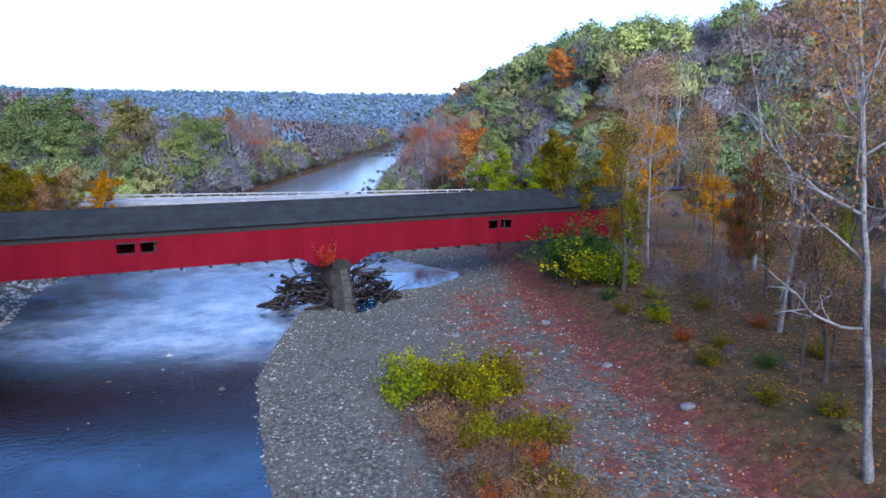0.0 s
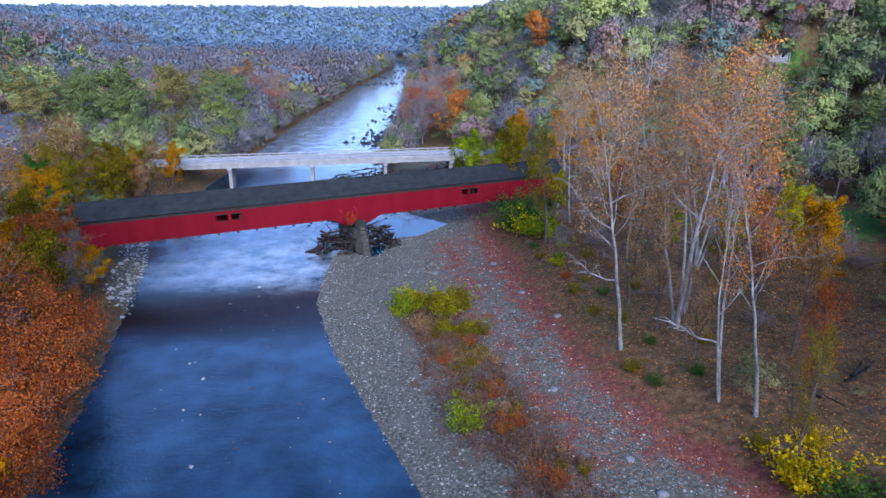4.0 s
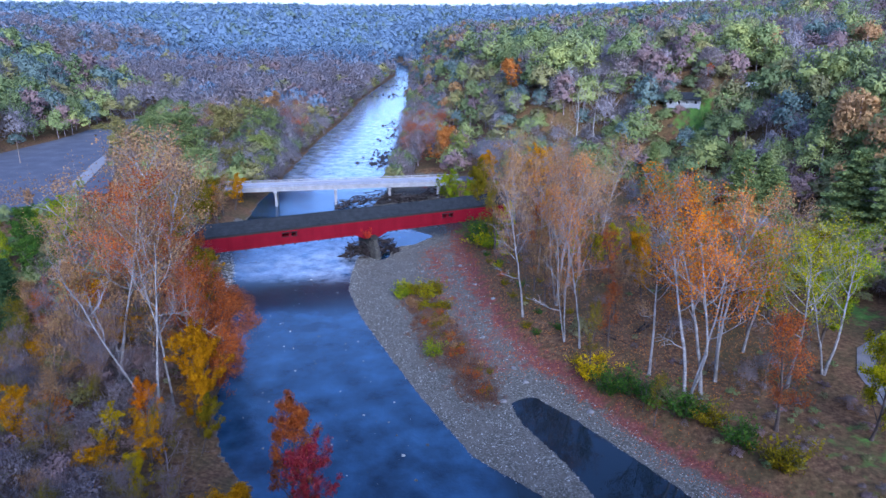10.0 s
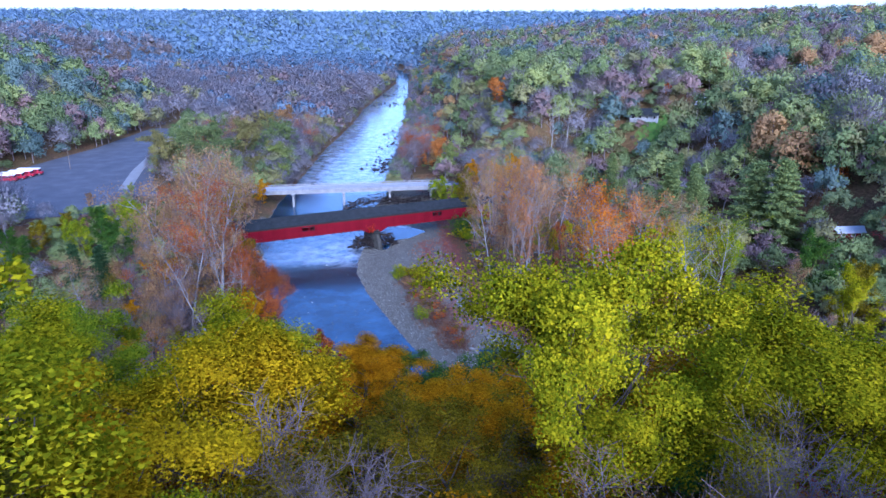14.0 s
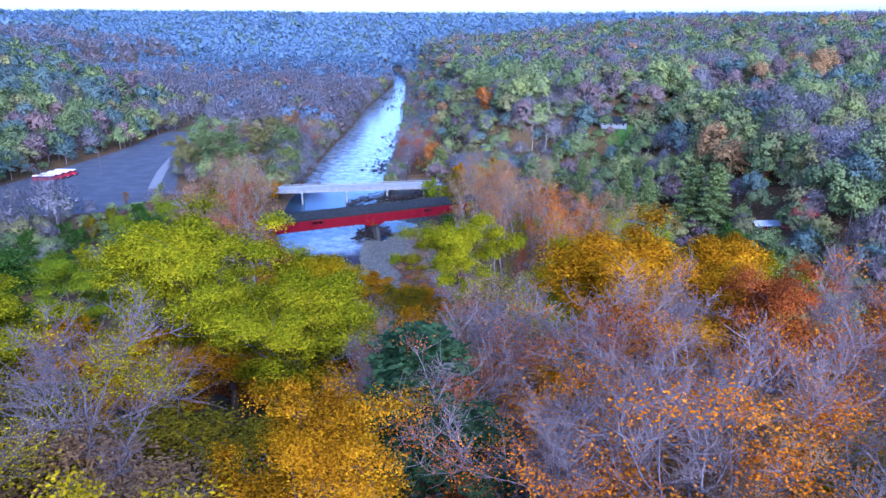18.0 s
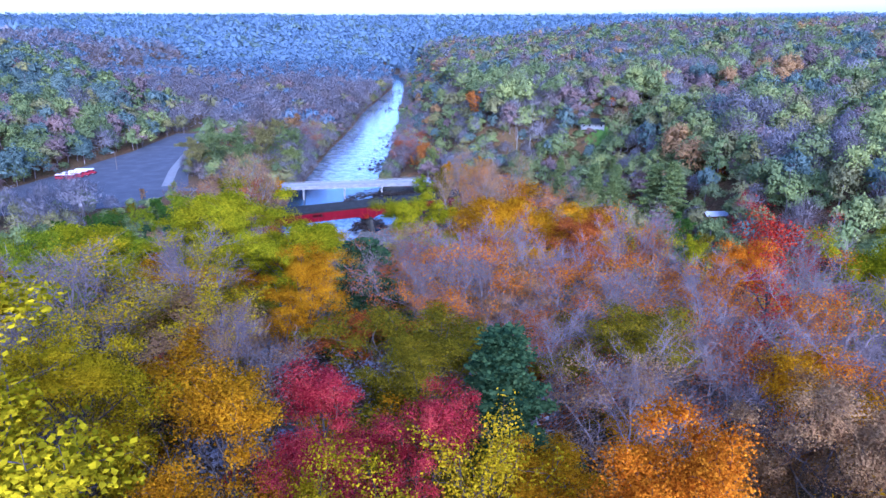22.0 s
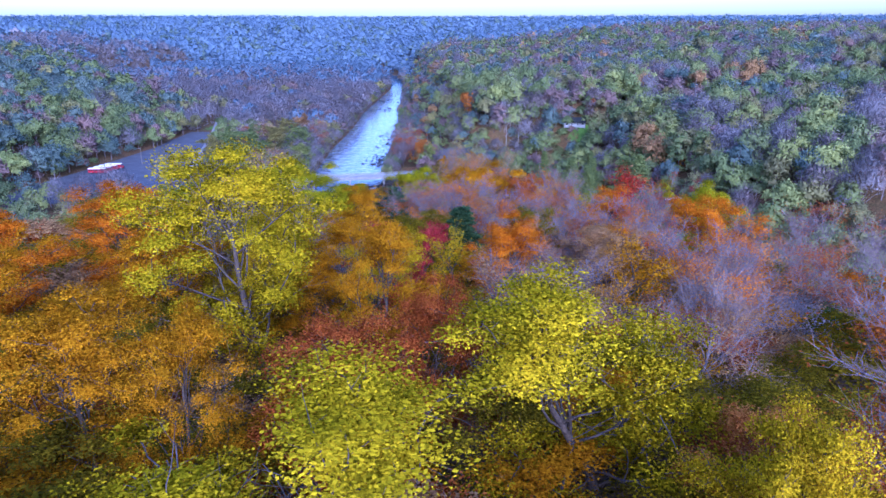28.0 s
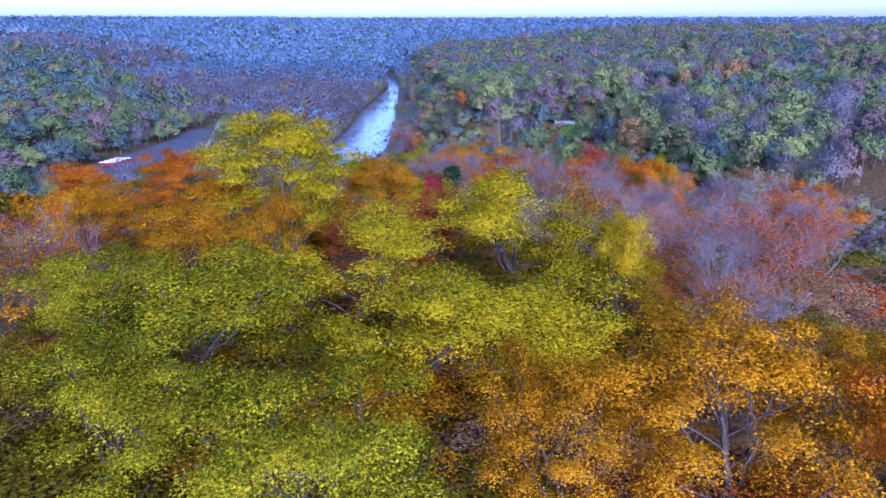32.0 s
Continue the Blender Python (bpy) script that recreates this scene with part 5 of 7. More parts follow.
# the bluff behind: trees whose crowns the path passes over (place, top above the water, crown width)
for x, y, kind, top, span, colour in [
    (8, -84, "dense", 46, 7, "green"), (0.5, -100, "dense", 54.5, 8, "ygreen"), (-14, -86, "dense", 50, 9, "lime"), (2, -107, "dense", 57, 9, "yellow"), (6.5, -96, "dense", 51, 6, "gold"), (13, -101, "dense", 53, 5, "gold"), (-12, -100, "dense", 54, 9, "ygreen"), (9, -112, "bare", 56.5, 8, "olive"), (14, -108, "airy", 54, 7, "olive"), (12, -98, "airy", 50, 8, "olive"), (22, -113, "bare", 57.5, 7, "olive"), (17, -117, "bare", 58, 7, "tan"), (8, -118, "airy", 58, 7, "ygreen"),
    (19.5, -107.5, "dense", 62, 9.5, "ygreen"), (27, -104, "dense", 57, 9, "ygreen"), (33, -96, "dense", 54, 11, "ygreen"), (37, -108, "dense", 60, 10, "gold"), (44, -98, "dense", 55, 12, "ygreen"), (-24, -96, "dense", 53, 12, "lime"), (28, -92, "dense", 51, 9, "gold"),
    (1, -122, "dense", 65, 11, "ygreen"), (7, -127, "dense", 63.5, 9, "ygreen"), (-7, -119, "dense", 63, 10, "ygreen"), (-11, -129, "dense", 64, 9, "ygreen"), (-20, -122, "dense", 62, 11, "green"), (30, -127, "dense", 65.5, 11, "gold"), (37, -119, "dense", 62, 11, "gold"), (24, -121, "airy", 61, 8, "ygreen"),
    (18, -131, "bare", 64.5, 9, "tan"), (16, -139, "bare", 66, 8, "rust"), (24, -137, "bare", 66.5, 9, "rust"), (13.5, -134, "bare", 63, 6, "tan"), (26, -148, "bare", 68.5, 9, "orange"), (21, -145, "bare", 67, 7, "orange"), (31, -141, "bare", 67, 9, "orange"), (20, -125, "bare", 62, 8, "tan"), (28, -133, "bare", 66, 8, "orange"),
    (36, -129, "airy", 65.5, 7, "rust"), (41, -133, "bare", 66, 8, "rust"), (44, -140, "airy", 66.5, 7, "orange"), (2, -141, "bare", 66.5, 9, "citron"), (13.2, -150.6, "airy", 68, 6, "gold"), (16, -140, "spruce", 65.6, 7.5, "spruce"), (8, -153, "thin", 67, 6, "yellow"), (11, -157, "bare", 67, 6, "tan"), (-8, -140, "airy", 66, 9, "lime"),
    (-3, -148, "bare", 68.5, 12, "yellow"), (6.5, -152.1, "thin", 62.5, 4, "scarlet"), (18.5, -169, "airy", 69, 5, "crimson"), (22, -170.5, "airy", 69.5, 4, "crimson"), (26, -164.5, "spruce", 69.5, 5, "spruce"), (21, -161, "airy", 68, 7, "olive"), (33, -156, "airy", 68, 8, "olive"), (37, -160, "bare", 68.5, 8, "rust"), (29, -157, "bare", 68, 8, "rust"),
    (48, -142, "thin", 68.5, 8, "scarlet"), (52, -137, "bare", 67, 8, "scarlet"), (59, -138, "dense", 66, 8, "ygreen"), (39, -131, "bare", 66.5, 9, "orange"), (0.5, -160, "bare", 70, 11, "citron"), (9, -167, "airy", 69.5, 8, "yellow"), (15, -172, "airy", 70, 7, "gold"), (18, -178, "airy", 71, 7, "yellow"), (21, -174, "airy", 69, 5, "crimson"),
    (28.5, -175.5, "airy", 72, 6, "orange"), (26, -171, "thin", 70, 5, "yellow"), (38, -176, "thin", 70.5, 8, "gold"), (34, -181, "bare", 71, 8, "tan"), (28.5, -193, "bare", 74, 7, "tan"), (24, -195, "airy", 74, 5, "rust"), (47, -177, "bare", 71.5, 11, "orange"), (54, -163, "airy", 70, 10, "orange"), (50, -171, "bare", 70, 10, "orange"),
    (12, -182.6, "airy", 78.2, 14, "citron"), (20, -186, "airy", 74, 7, "gold"), (33, -202, "airy", 77.0, 11.0, "citron"), (-7, -164, "airy", 70.5, 12, "orange"), (0, -176, "airy", 71.5, 9, "gold"), (22.5, -205, "airy", 75, 7, "rust"), (20, -214, "airy", 76.5, 12, "citron"), (26, -221, "airy", 77, 12, "citron"),
    (15, -206, "airy", 75.5, 6, "gold"), (6, -198, "airy", 74.5, 9, "gold"), (37, -212, "airy", 77, 5, "yellow"), (14, -223, "airy", 77.5, 10, "moss"), (8, -213, "airy", 75.5, 10, "moss"), (37.5, -230, "airy", 78, 8, "gold"), (44, -211, "bare", 77, 10, "rust"), (40, -221, "bare", 77.5, 6, "rust"), (31, -232, "airy", 77, 6, "gold"), (24, -231, "airy", 78, 8, "moss"), (16.5, -231, "airy", 77, 7, "moss"),
    (-2, -206, "bare", 75, 10, "rust"), (2, -216, "thin", 77, 8, "gold"), (53, -197, "bare", 75, 11, "rust"), (57, -184, "airy", 72.5, 10, "orange"), (9, -179, "airy", 71, 8, "yellow"), (41, -190, "bare", 73, 9, "tan"), (39, -166, "airy", 69, 8, "tan"), (47, -152, "bare", 68.5, 10, "orange"), (30, -213, "airy", 74, 6, "olive"), (44, -230, "airy", 78, 7, "orange"), (8, -226, "airy", 76, 7, "olive"),
    (27.5, -220, "airy", 74.5, 6, "gold"), (31, -217, "airy", 73.5, 6, "gold"), (28.5, -169.5, "airy", 67.5, 6, "gold"), (43, -162, "airy", 67, 7, "gold"), (27, -148, "airy", 65.5, 6, "tan"), (12, -212, "airy", 72.5, 7, "gold"), (38, -209, "airy", 73, 7, "copper"), (11, -172.5, "airy", 67, 7, "gold"), (29, -194.5, "airy", 70, 6, "copper"), (22, -226, "airy", 74, 6, "gold"), (34, -224, "airy", 74, 6, "gold"), (42, -224, "airy", 74.5, 7, "gold"),
    (13, -148.5, "low", 65, 7, "gold"), (18, -153, "low", 66, 7, "olive"), (9.5, -161, "low", 66.5, 7, "gold"), (22.5, -156, "low", 66, 7, "olive"), (32, -165, "bare", 69, 7, "tan"), (44, -160, "bare", 69, 9, "orange"), (40, -149, "bare", 67.5, 8, "orange"), (34, -148, "bare", 67.5, 8, "orange"), (-14, -150, "airy", 67, 10, "olive"), (-16, -175, "airy", 71, 11, "orange"), (-10, -190, "airy", 72.5, 10, "gold"), (64, -170, "bare", 70, 11, "rust"), (66, -150, "bare", 67, 11, "rust"),
]:
    g = height(x, y)
    plant(kind, x, y, colour, tall=top - g, span=span * (1.25 if kind in ("dense", "airy") else 1.15), group="trees on the bluff")


# single trees upstream that stand out of the woods
for x, y, kind, top, colour, w in [
    (-13, 186, "bare", 24, "rust", 1.5), (-8, 200, "bare", 26, "rust", 1.4), (-3, 178, "bank", 20, "copper", 1.2), (4, 170, "bank", 19, "lime", 1.1), (-14, 214, "bare", 22, "rust", 1.3),
    (-80, 212, "bank", 20, "green", 1.3), (-76, 232, "bank", 16, "lime", 1.2), (-94, 262, "ghost", 27, "tan", 1.2), (-98, 240, "bank", 24, "olive", 1.3), (-88, 250, "bank", 26, "tan", 1.2), (-78, 190, "bank", 13, "lime", 1.2),
    (-88, 176, "bank", 27, "olive", 1.3), (-100, 166, "bank", 29, "green", 1.4), (-82, 206, "bank", 24, "green", 1.3), (-70, 172, "bank", 19, "lime", 1.2), (-73, 222, "bare", 24, "rust", 1.3), (-76, 246, "bare", 25, "tan", 1.3), (-108, 190, "bare", 26, "rust", 1.4), (-94, 152, "bank", 24, "green", 1.3), (-112, 150, "bank", 27, "olive", 1.3), (-106, 214, "bare", 27, "tan", 1.4), (-66, 152, "bank", 13, "lime", 1.1), (-76, 150, "bank", 17, "olive", 1.1), (-118, 172, "bank", 27, "green", 1.3), (-96, 196, "thin", 26, "tan", 1.3), (-84, 168, "bank", 14, "green", 1.1), (-74, 160, "bank", 12, "lime", 1.1), (-104, 300, "ghost", 28, "tan", 1.2), (26, 216, "dense", 43, "copper", 0.9),
    (48, 176, "ghost", 40, "tan", 1.1), (56, 182, "ghost", 42, "tan", 1.1), (66, 128, "spruce", 22, "green", 1.1), (100, 186, "bank", 34, "rust", 1.2), (152, 62, "ghost", 41, "tan", 1.2), (158, 66, "ghost", 38, "tan", 1.1), (190, 60, "ghost", 44, "tan", 1.1), (96, 52, "spruce", 34, "spruce", 1.4),
    (92, 60, "spruce", 32, "spruce", 1.4), (118, 66, "bank", 30, "rust", 1.2), (112, 28, "bare", 30, "crimson", 1.3), (-120, 100, "bank", 12, "tan", 1.0), (-112, 112, "bank", 13, "lime", 1.0),
]:
    g = height(x, y)
    # greens are swapped for the copies that carry haze in their colour
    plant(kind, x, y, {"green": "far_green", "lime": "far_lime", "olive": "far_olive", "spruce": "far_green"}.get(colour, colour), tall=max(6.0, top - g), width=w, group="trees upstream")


# ---- the woods ----
def lobed(seed, slips, size, tufts=30, hull=0.8, twigs=0, dome=1.0, rough=0.4):
    """One crown of the woods in a unit of height and width: uneven boughs of leafy tufts over darker hearts, or a haze
    of twigs.
    Returns triangles with shading normals, tipped upward to lighten the crowns' undersides."""
    rng = np.random.default_rng(seed)
    n_b = 8 if tufts > 14 else 3
    az = np.arange(n_b) * 2.4 + seed + rng.uniform(-0.5, 0.5, n_b)
    off = 0.24 * np.sqrt(np.linspace(0.02, 1.0, n_b)) * rng.uniform(0.8, 1.2, n_b)
    boughs_ = np.stack([np.cos(az) * off, np.sin(az) * off, 0.74 * dome - off * rng.uniform(0.6, 1.9, n_b) + rng.normal(size=n_b) * 0.03], 1)
    wide_ = rng.uniform(0.12, 0.22, n_b) if n_b > 5 else rng.uniform(0.22, 0.30, n_b)
    tall_ = wide_ * rng.uniform(0.75, 1.2, n_b)
    middle, axes = np.array([0, 0, 0.48]), np.array([0.42, 0.42, 0.46])
    own = np.arange(tufts) % n_b
    d = rng.normal(size=(tufts, 3))
    d[:, 2] = np.abs(d[:, 2]) * 1.2 - 0.25
    d /= np.linalg.norm(d, axis=1, keepdims=True)
    heads = boughs_[own] + d * np.stack([wide_, wide_, tall_], 1)[own] * rng.uniform(0.7, 1.12, (tufts, 1))
    radius = rng.uniform(0.06, 0.13, tufts) * (1.0 if n_b > 5 else 1.5)
    tris, ways = [], []
    if hull:
        bv, bf = ICO, ICO_F
        for c, w_, h_ in zip(boughs_, wide_, tall_):
            bump_ = 1 + 0.16 * np.sin(bv[:, 0] * 6 + c[0] * 40) * np.sin(bv[:, 1] * 7 + c[1] * 40) + 0.14 * np.sin(bv[:, 2] * 9 + bv[:, 0] * 5 + c[0] * 30)
            p = bv * (bump_ * hull)[:, None] * np.array([w_, w_, h_]) + c
            out = (p - middle) / axes
            tris.append(p[bf]), ways.append((0.5 * bv + 0.6 * out + np.array([0, 0, 0.15 if rough > 0.08 else 0.7]))[bf])
    if slips:
        which = rng.integers(0, tufts, slips)
        d = rng.normal(size=(slips, 3))
        d[:, 2] = np.abs(d[:, 2]) * 1.1 - 0.45
        d /= np.linalg.norm(d, axis=1, keepdims=True)
        c = heads[which] + d * radius[which][:, None] * rng.uniform(0.1, 1.2, slips)[:, None]
        out = (c - middle) / axes
        out /= np.linalg.norm(out, axis=1, keepdims=True)
        nrm = 0.3 * d + 0.4 * out + rng.normal(size=(slips, 3)) * 0.6
        nrm /= np.linalg.norm(nrm, axis=1, keepdims=True)
        a = np.cross(nrm, rng.normal(size=(slips, 3)))
        a /= np.linalg.norm(a, axis=1, keepdims=True)
        b_ = np.cross(nrm, a)
        s = size * rng.uniform(0.55, 1.35, slips)[:, None]
        tri = np.stack([c + a * s, c - a * 0.6 * s + b_ * 0.8 * s, c - a * 0.6 * s - b_ * 0.8 * s], 1)
        tris.append(tri), ways.append(np.repeat((0.2 * d + 0.6 * out + rough * nrm + np.array([0, 0, 0.3 if rough > 0.08 else 0.7]))[:, None], 3, 1))
    if twigs:
        d = rng.normal(size=(twigs, 3))
        d[:, 2] = np.abs(d[:, 2]) * 1.2 - 0.3
        d /= np.linalg.norm(d, axis=1, keepdims=True)
        root = d * rng.uniform(0.15, 1, (twigs, 1)) ** 0.5 * axes * 0.92 + middle
        aim = d * 0.8 + rng.normal(size=(twigs, 3)) * 0.35 + np.array([0, 0, 0.65])
        aim /= np.linalg.norm(aim, axis=1, keepdims=True)
        tip = root + aim * rng.uniform(0.08, 0.19, (twigs, 1))
        n_l = max(4, twigs // 50)
        root[:n_l], tip[:n_l] = np.array([0, 0, 0.1]), tip[:n_l] * np.array([0.9, 0.9, 1.0])
        side = np.cross(tip - root, rng.normal(size=(twigs, 3)))
        side = side / np.linalg.norm(side, axis=1, keepdims=True) * size * 0.16
        tris.append(np.stack([root - side, root + side, tip], 1)), ways.append(np.repeat((d + np.array([0, 0, 0.5]))[:, None], 3, 1))
    tri, way = np.concatenate(tris), np.concatenate(ways)
    geo = np.cross(tri[:, 1] - tri[:, 0], tri[:, 2] - tri[:, 0])
    flip = (geo * way.mean(1)).sum(1) < 0
    tri[flip], way[flip] = tri[flip][:, ::-1], way[flip][:, ::-1]
    return np.concatenate([tri, way], 1)


def wood_leaf(name, *stops):
    """Foliage of the woods: colour varies slip by slip, and from tree to tree by the stored number."""
    # stops are brightened and greyed to stand for haze in the valley
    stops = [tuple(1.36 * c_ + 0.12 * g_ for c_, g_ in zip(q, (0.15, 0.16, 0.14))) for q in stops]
    m = material(name, stops, rough=0.9, scale=0.12, fine=0.7, bump=0, island=0.07, through_light=0.35, spec=0)
    n_, l_ = m.node_tree.nodes, m.node_tree.links
    at = n_.new("ShaderNodeAttribute")
    at.attribute_name = "tree"
    ramp_ = next(q for q in n_ if q.bl_idname == "ShaderNodeValToRGB")
    old = ramp_.inputs[0].links[0].from_socket
    ad = n_.new("ShaderNodeMath")
    ad.operation = "MULTIPLY_ADD"
    ad.inputs[1].default_value = 0.26
    sub = n_.new("ShaderNodeMath")
    sub.operation = "SUBTRACT"
    sub.inputs[1].default_value = 0.13
    l_.new(old, sub.inputs[0])
    l_.new(at.outputs["Fac"], ad.inputs[0]), l_.new(sub.outputs[0], ad.inputs[2]), l_.new(ad.outputs[0], ramp_.inputs[0])
    return m


# haze over the valley is put into these cool, greyed colours
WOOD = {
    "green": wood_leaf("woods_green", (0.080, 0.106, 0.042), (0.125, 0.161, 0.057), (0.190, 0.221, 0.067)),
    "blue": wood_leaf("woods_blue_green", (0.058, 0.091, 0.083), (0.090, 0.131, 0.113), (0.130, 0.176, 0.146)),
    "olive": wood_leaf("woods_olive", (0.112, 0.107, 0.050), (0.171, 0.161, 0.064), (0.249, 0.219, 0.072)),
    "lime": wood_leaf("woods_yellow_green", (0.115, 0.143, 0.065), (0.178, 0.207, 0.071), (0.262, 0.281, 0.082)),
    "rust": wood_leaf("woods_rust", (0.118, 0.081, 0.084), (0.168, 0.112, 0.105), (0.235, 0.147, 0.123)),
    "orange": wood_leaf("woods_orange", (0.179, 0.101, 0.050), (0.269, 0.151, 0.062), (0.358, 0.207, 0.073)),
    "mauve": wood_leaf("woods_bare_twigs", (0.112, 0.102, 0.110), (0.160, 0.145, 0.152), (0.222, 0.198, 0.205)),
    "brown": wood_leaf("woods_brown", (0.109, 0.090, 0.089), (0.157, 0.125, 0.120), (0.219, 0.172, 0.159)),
    # flat blue standing for haze on the farthest ridges
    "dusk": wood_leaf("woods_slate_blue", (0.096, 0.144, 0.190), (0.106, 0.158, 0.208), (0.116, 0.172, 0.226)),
}
CLUMPS = {}
# level: slips, their size, tufts, heart; twigs of the bare crowns
LEVELS = ((2100, 0.022, 60, 0, 800), (640, 0.036, 36, 0, 260), (230, 0.05, 16, 0, 70), (620, 0.034, 30, 0, 420), (2400, 0.0155, 44, 0, 900), (40, 0.06, 9, 0.66, 8))
for level, (n_slip, cs, n_tuft, core_, n_twig) in enumerate(LEVELS):
    soft_ = (0.3, 0.2, 0.1, 0.4, 0.4, 0.06)[level]
    for v in range(4):
        CLUMPS["leafy", level, v] = lobed(200 + v, n_slip, cs, n_tuft, core_, dome=(1.0, 1.12, 0.9, 1.05)[v], rough=soft_)
        CLUMPS["fan", level, v] = lobed(230 + v, int(n_slip * 0.45), cs * 0.8, n_tuft, core_ * 0.72, n_twig, dome=(1.0, 1.12, 0.9, 1.05)[v], rough=soft_)
POOLS = {k: [] for k in WOOD}
POLES = []


def forest(x, y, colour, tall, level, g):
    tri = CLUMPS["fan" if colour in ("mauve", "brown") else "leafy", level, int(RNG.integers(0, 4))]
    a = RNG.uniform(0, 6.28)
    ca, sa = math.cos(a), math.sin(a)
    w = tall * RNG.uniform(0.7, 1.05) * (1.0, 1.0, 1.1, 1.0, 1.0, 1.2)[level]
    p = np.stack([tri[..., 0] * ca - tri[..., 1] * sa, tri[..., 0] * sa + tri[..., 1] * ca, tri[..., 2]], -1)
    p[:, :3] = p[:, :3] * np.array([w, w, tall]) + np.array([x, y, g - 0.12 * tall])
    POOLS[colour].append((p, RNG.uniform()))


def sow(xs, ys, step, level):
    gxs, gys = np.meshgrid(np.arange(*xs, step), np.arange(*ys, step))
    px = (gxs + RNG.uniform(-0.45, 0.45, gxs.shape) * step).ravel()
    py = (gys + RNG.uniform(-0.45, 0.45, gxs.shape) * step).ravel()
    keep = (np.abs(px - 20) < 0.68 * (py + 265) + 30)
    px, py = px[keep], py[keep]
    h, gr, rd, lw = ground_plan(px, py)
    wet_d = np.minimum(to_line(px, py, LEFT_BANK)[0], np.minimum(to_line(px, py, RIGHT_BANK)[0], to_line(px, py, POOL)[0]))
    ring = LEFT_BANK + POOL[::-1] + RIGHT_BANK[::-1][1:]
    ok = ~inside(px, py, ring) & (wet_d > 1.5) & (to_line(px, py, ROAD)[0] > 8) & (lw < 0.35) & ~inside(px, py, LOT) & (to_line(px, py, [(-122, 128), (-152, 238), (-183, 348)])[0] > 6)
    dk, sk = to_line(px, py, LEAF_BANK)
    ok &= ~((sk > 0) & (py < 190) & (px > -30) & (px < 60))
    # the flats by the river are planted tree by tree
    ok &= ~((px > -128) & (px < 62) & (py < 132)) & ~((px > 50) & (px < 94) & (py < 42)) & (to_line(px, py, [(112, 38), (86, 27), (73, 12), (71.5, 2)])[0] > 6)
    ok &= ~((px > -122) & (px < -60) & (py > 120) & (py < 160))
    patch_ = waves(px * 0.5 + 40, py * 0.5)
    for x, y, g, q in zip(px[ok], py[ok], h[ok], patch_[ok]):
        if level < 2 and any((x - a) ** 2 + (y - c) ** 2 < 16 for a, c, r in UPSTREAM):
            continue
        if any((x - a) ** 2 + (y - c) ** 2 < r * r for a, c, r in CLEAR):
            continue
        r = 0.5 + (RNG.uniform() - 0.5) * 0.85 + 0.34 * q
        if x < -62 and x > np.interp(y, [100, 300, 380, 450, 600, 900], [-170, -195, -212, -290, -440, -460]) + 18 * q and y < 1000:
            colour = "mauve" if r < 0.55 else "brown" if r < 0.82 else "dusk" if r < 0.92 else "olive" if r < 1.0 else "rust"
            # more crowns take the haze colour with distance
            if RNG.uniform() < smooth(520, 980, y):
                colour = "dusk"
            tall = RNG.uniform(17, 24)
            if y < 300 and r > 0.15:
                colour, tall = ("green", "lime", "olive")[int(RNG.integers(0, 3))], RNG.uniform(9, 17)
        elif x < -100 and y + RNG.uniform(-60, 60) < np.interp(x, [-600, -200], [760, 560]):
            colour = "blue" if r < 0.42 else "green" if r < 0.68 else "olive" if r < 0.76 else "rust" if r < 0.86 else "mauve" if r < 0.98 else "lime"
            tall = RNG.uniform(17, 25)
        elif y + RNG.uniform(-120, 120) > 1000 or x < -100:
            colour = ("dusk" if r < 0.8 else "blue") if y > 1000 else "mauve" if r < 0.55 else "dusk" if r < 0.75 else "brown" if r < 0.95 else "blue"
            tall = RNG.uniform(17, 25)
        else:
            colour = "green" if r < 0.28 else "olive" if r < 0.38 else "blue" if r < 0.50 else "rust" if r < 0.60 else "mauve" if r < 0.76 else "brown" if r < 0.84 else "lime" if r < 0.98 else "orange"
            if y < 290 and colour in ("mauve", "blue", "brown") and RNG.uniform() < (0.6 if x < 62 else 0.3):
                colour = ("green", "olive", "lime", "lime")[int(RNG.integers(0, 4))]
            tall = RNG.uniform(17, 23) if x > foot(y) + 20 else RNG.uniform(11, 17)
        forest(x, y, colour, tall, level, g)
        if level == 0:
            POLES.append([x, y, g, 0.2, x + RNG.normal() * 0.5, y + RNG.normal() * 0.5, g + tall * 0.75, 0.07])


def foot(y):
    return float(np.interp(y, [0, 100, 150, 200, 450, 900], [100, 85, 78, 12, -26, -60]))


UPSTREAM = [(a, c, r) for a, c, r in PLANTED if c > 100]
CLEAR = [(88.5, 181.5, 6.5), (91, 173, 3), (115.5, 186, 6), (108.7, 41.5, 6), (107, 34, 5), (103, 62, 5), (102, 55, 4.5), (100, 174, 3), (-167, 167, 6), (90, 29, 4)]
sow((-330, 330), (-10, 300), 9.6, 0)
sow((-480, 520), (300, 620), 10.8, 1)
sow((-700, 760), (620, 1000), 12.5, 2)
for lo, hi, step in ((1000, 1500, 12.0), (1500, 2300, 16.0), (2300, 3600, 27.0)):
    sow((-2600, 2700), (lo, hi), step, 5)
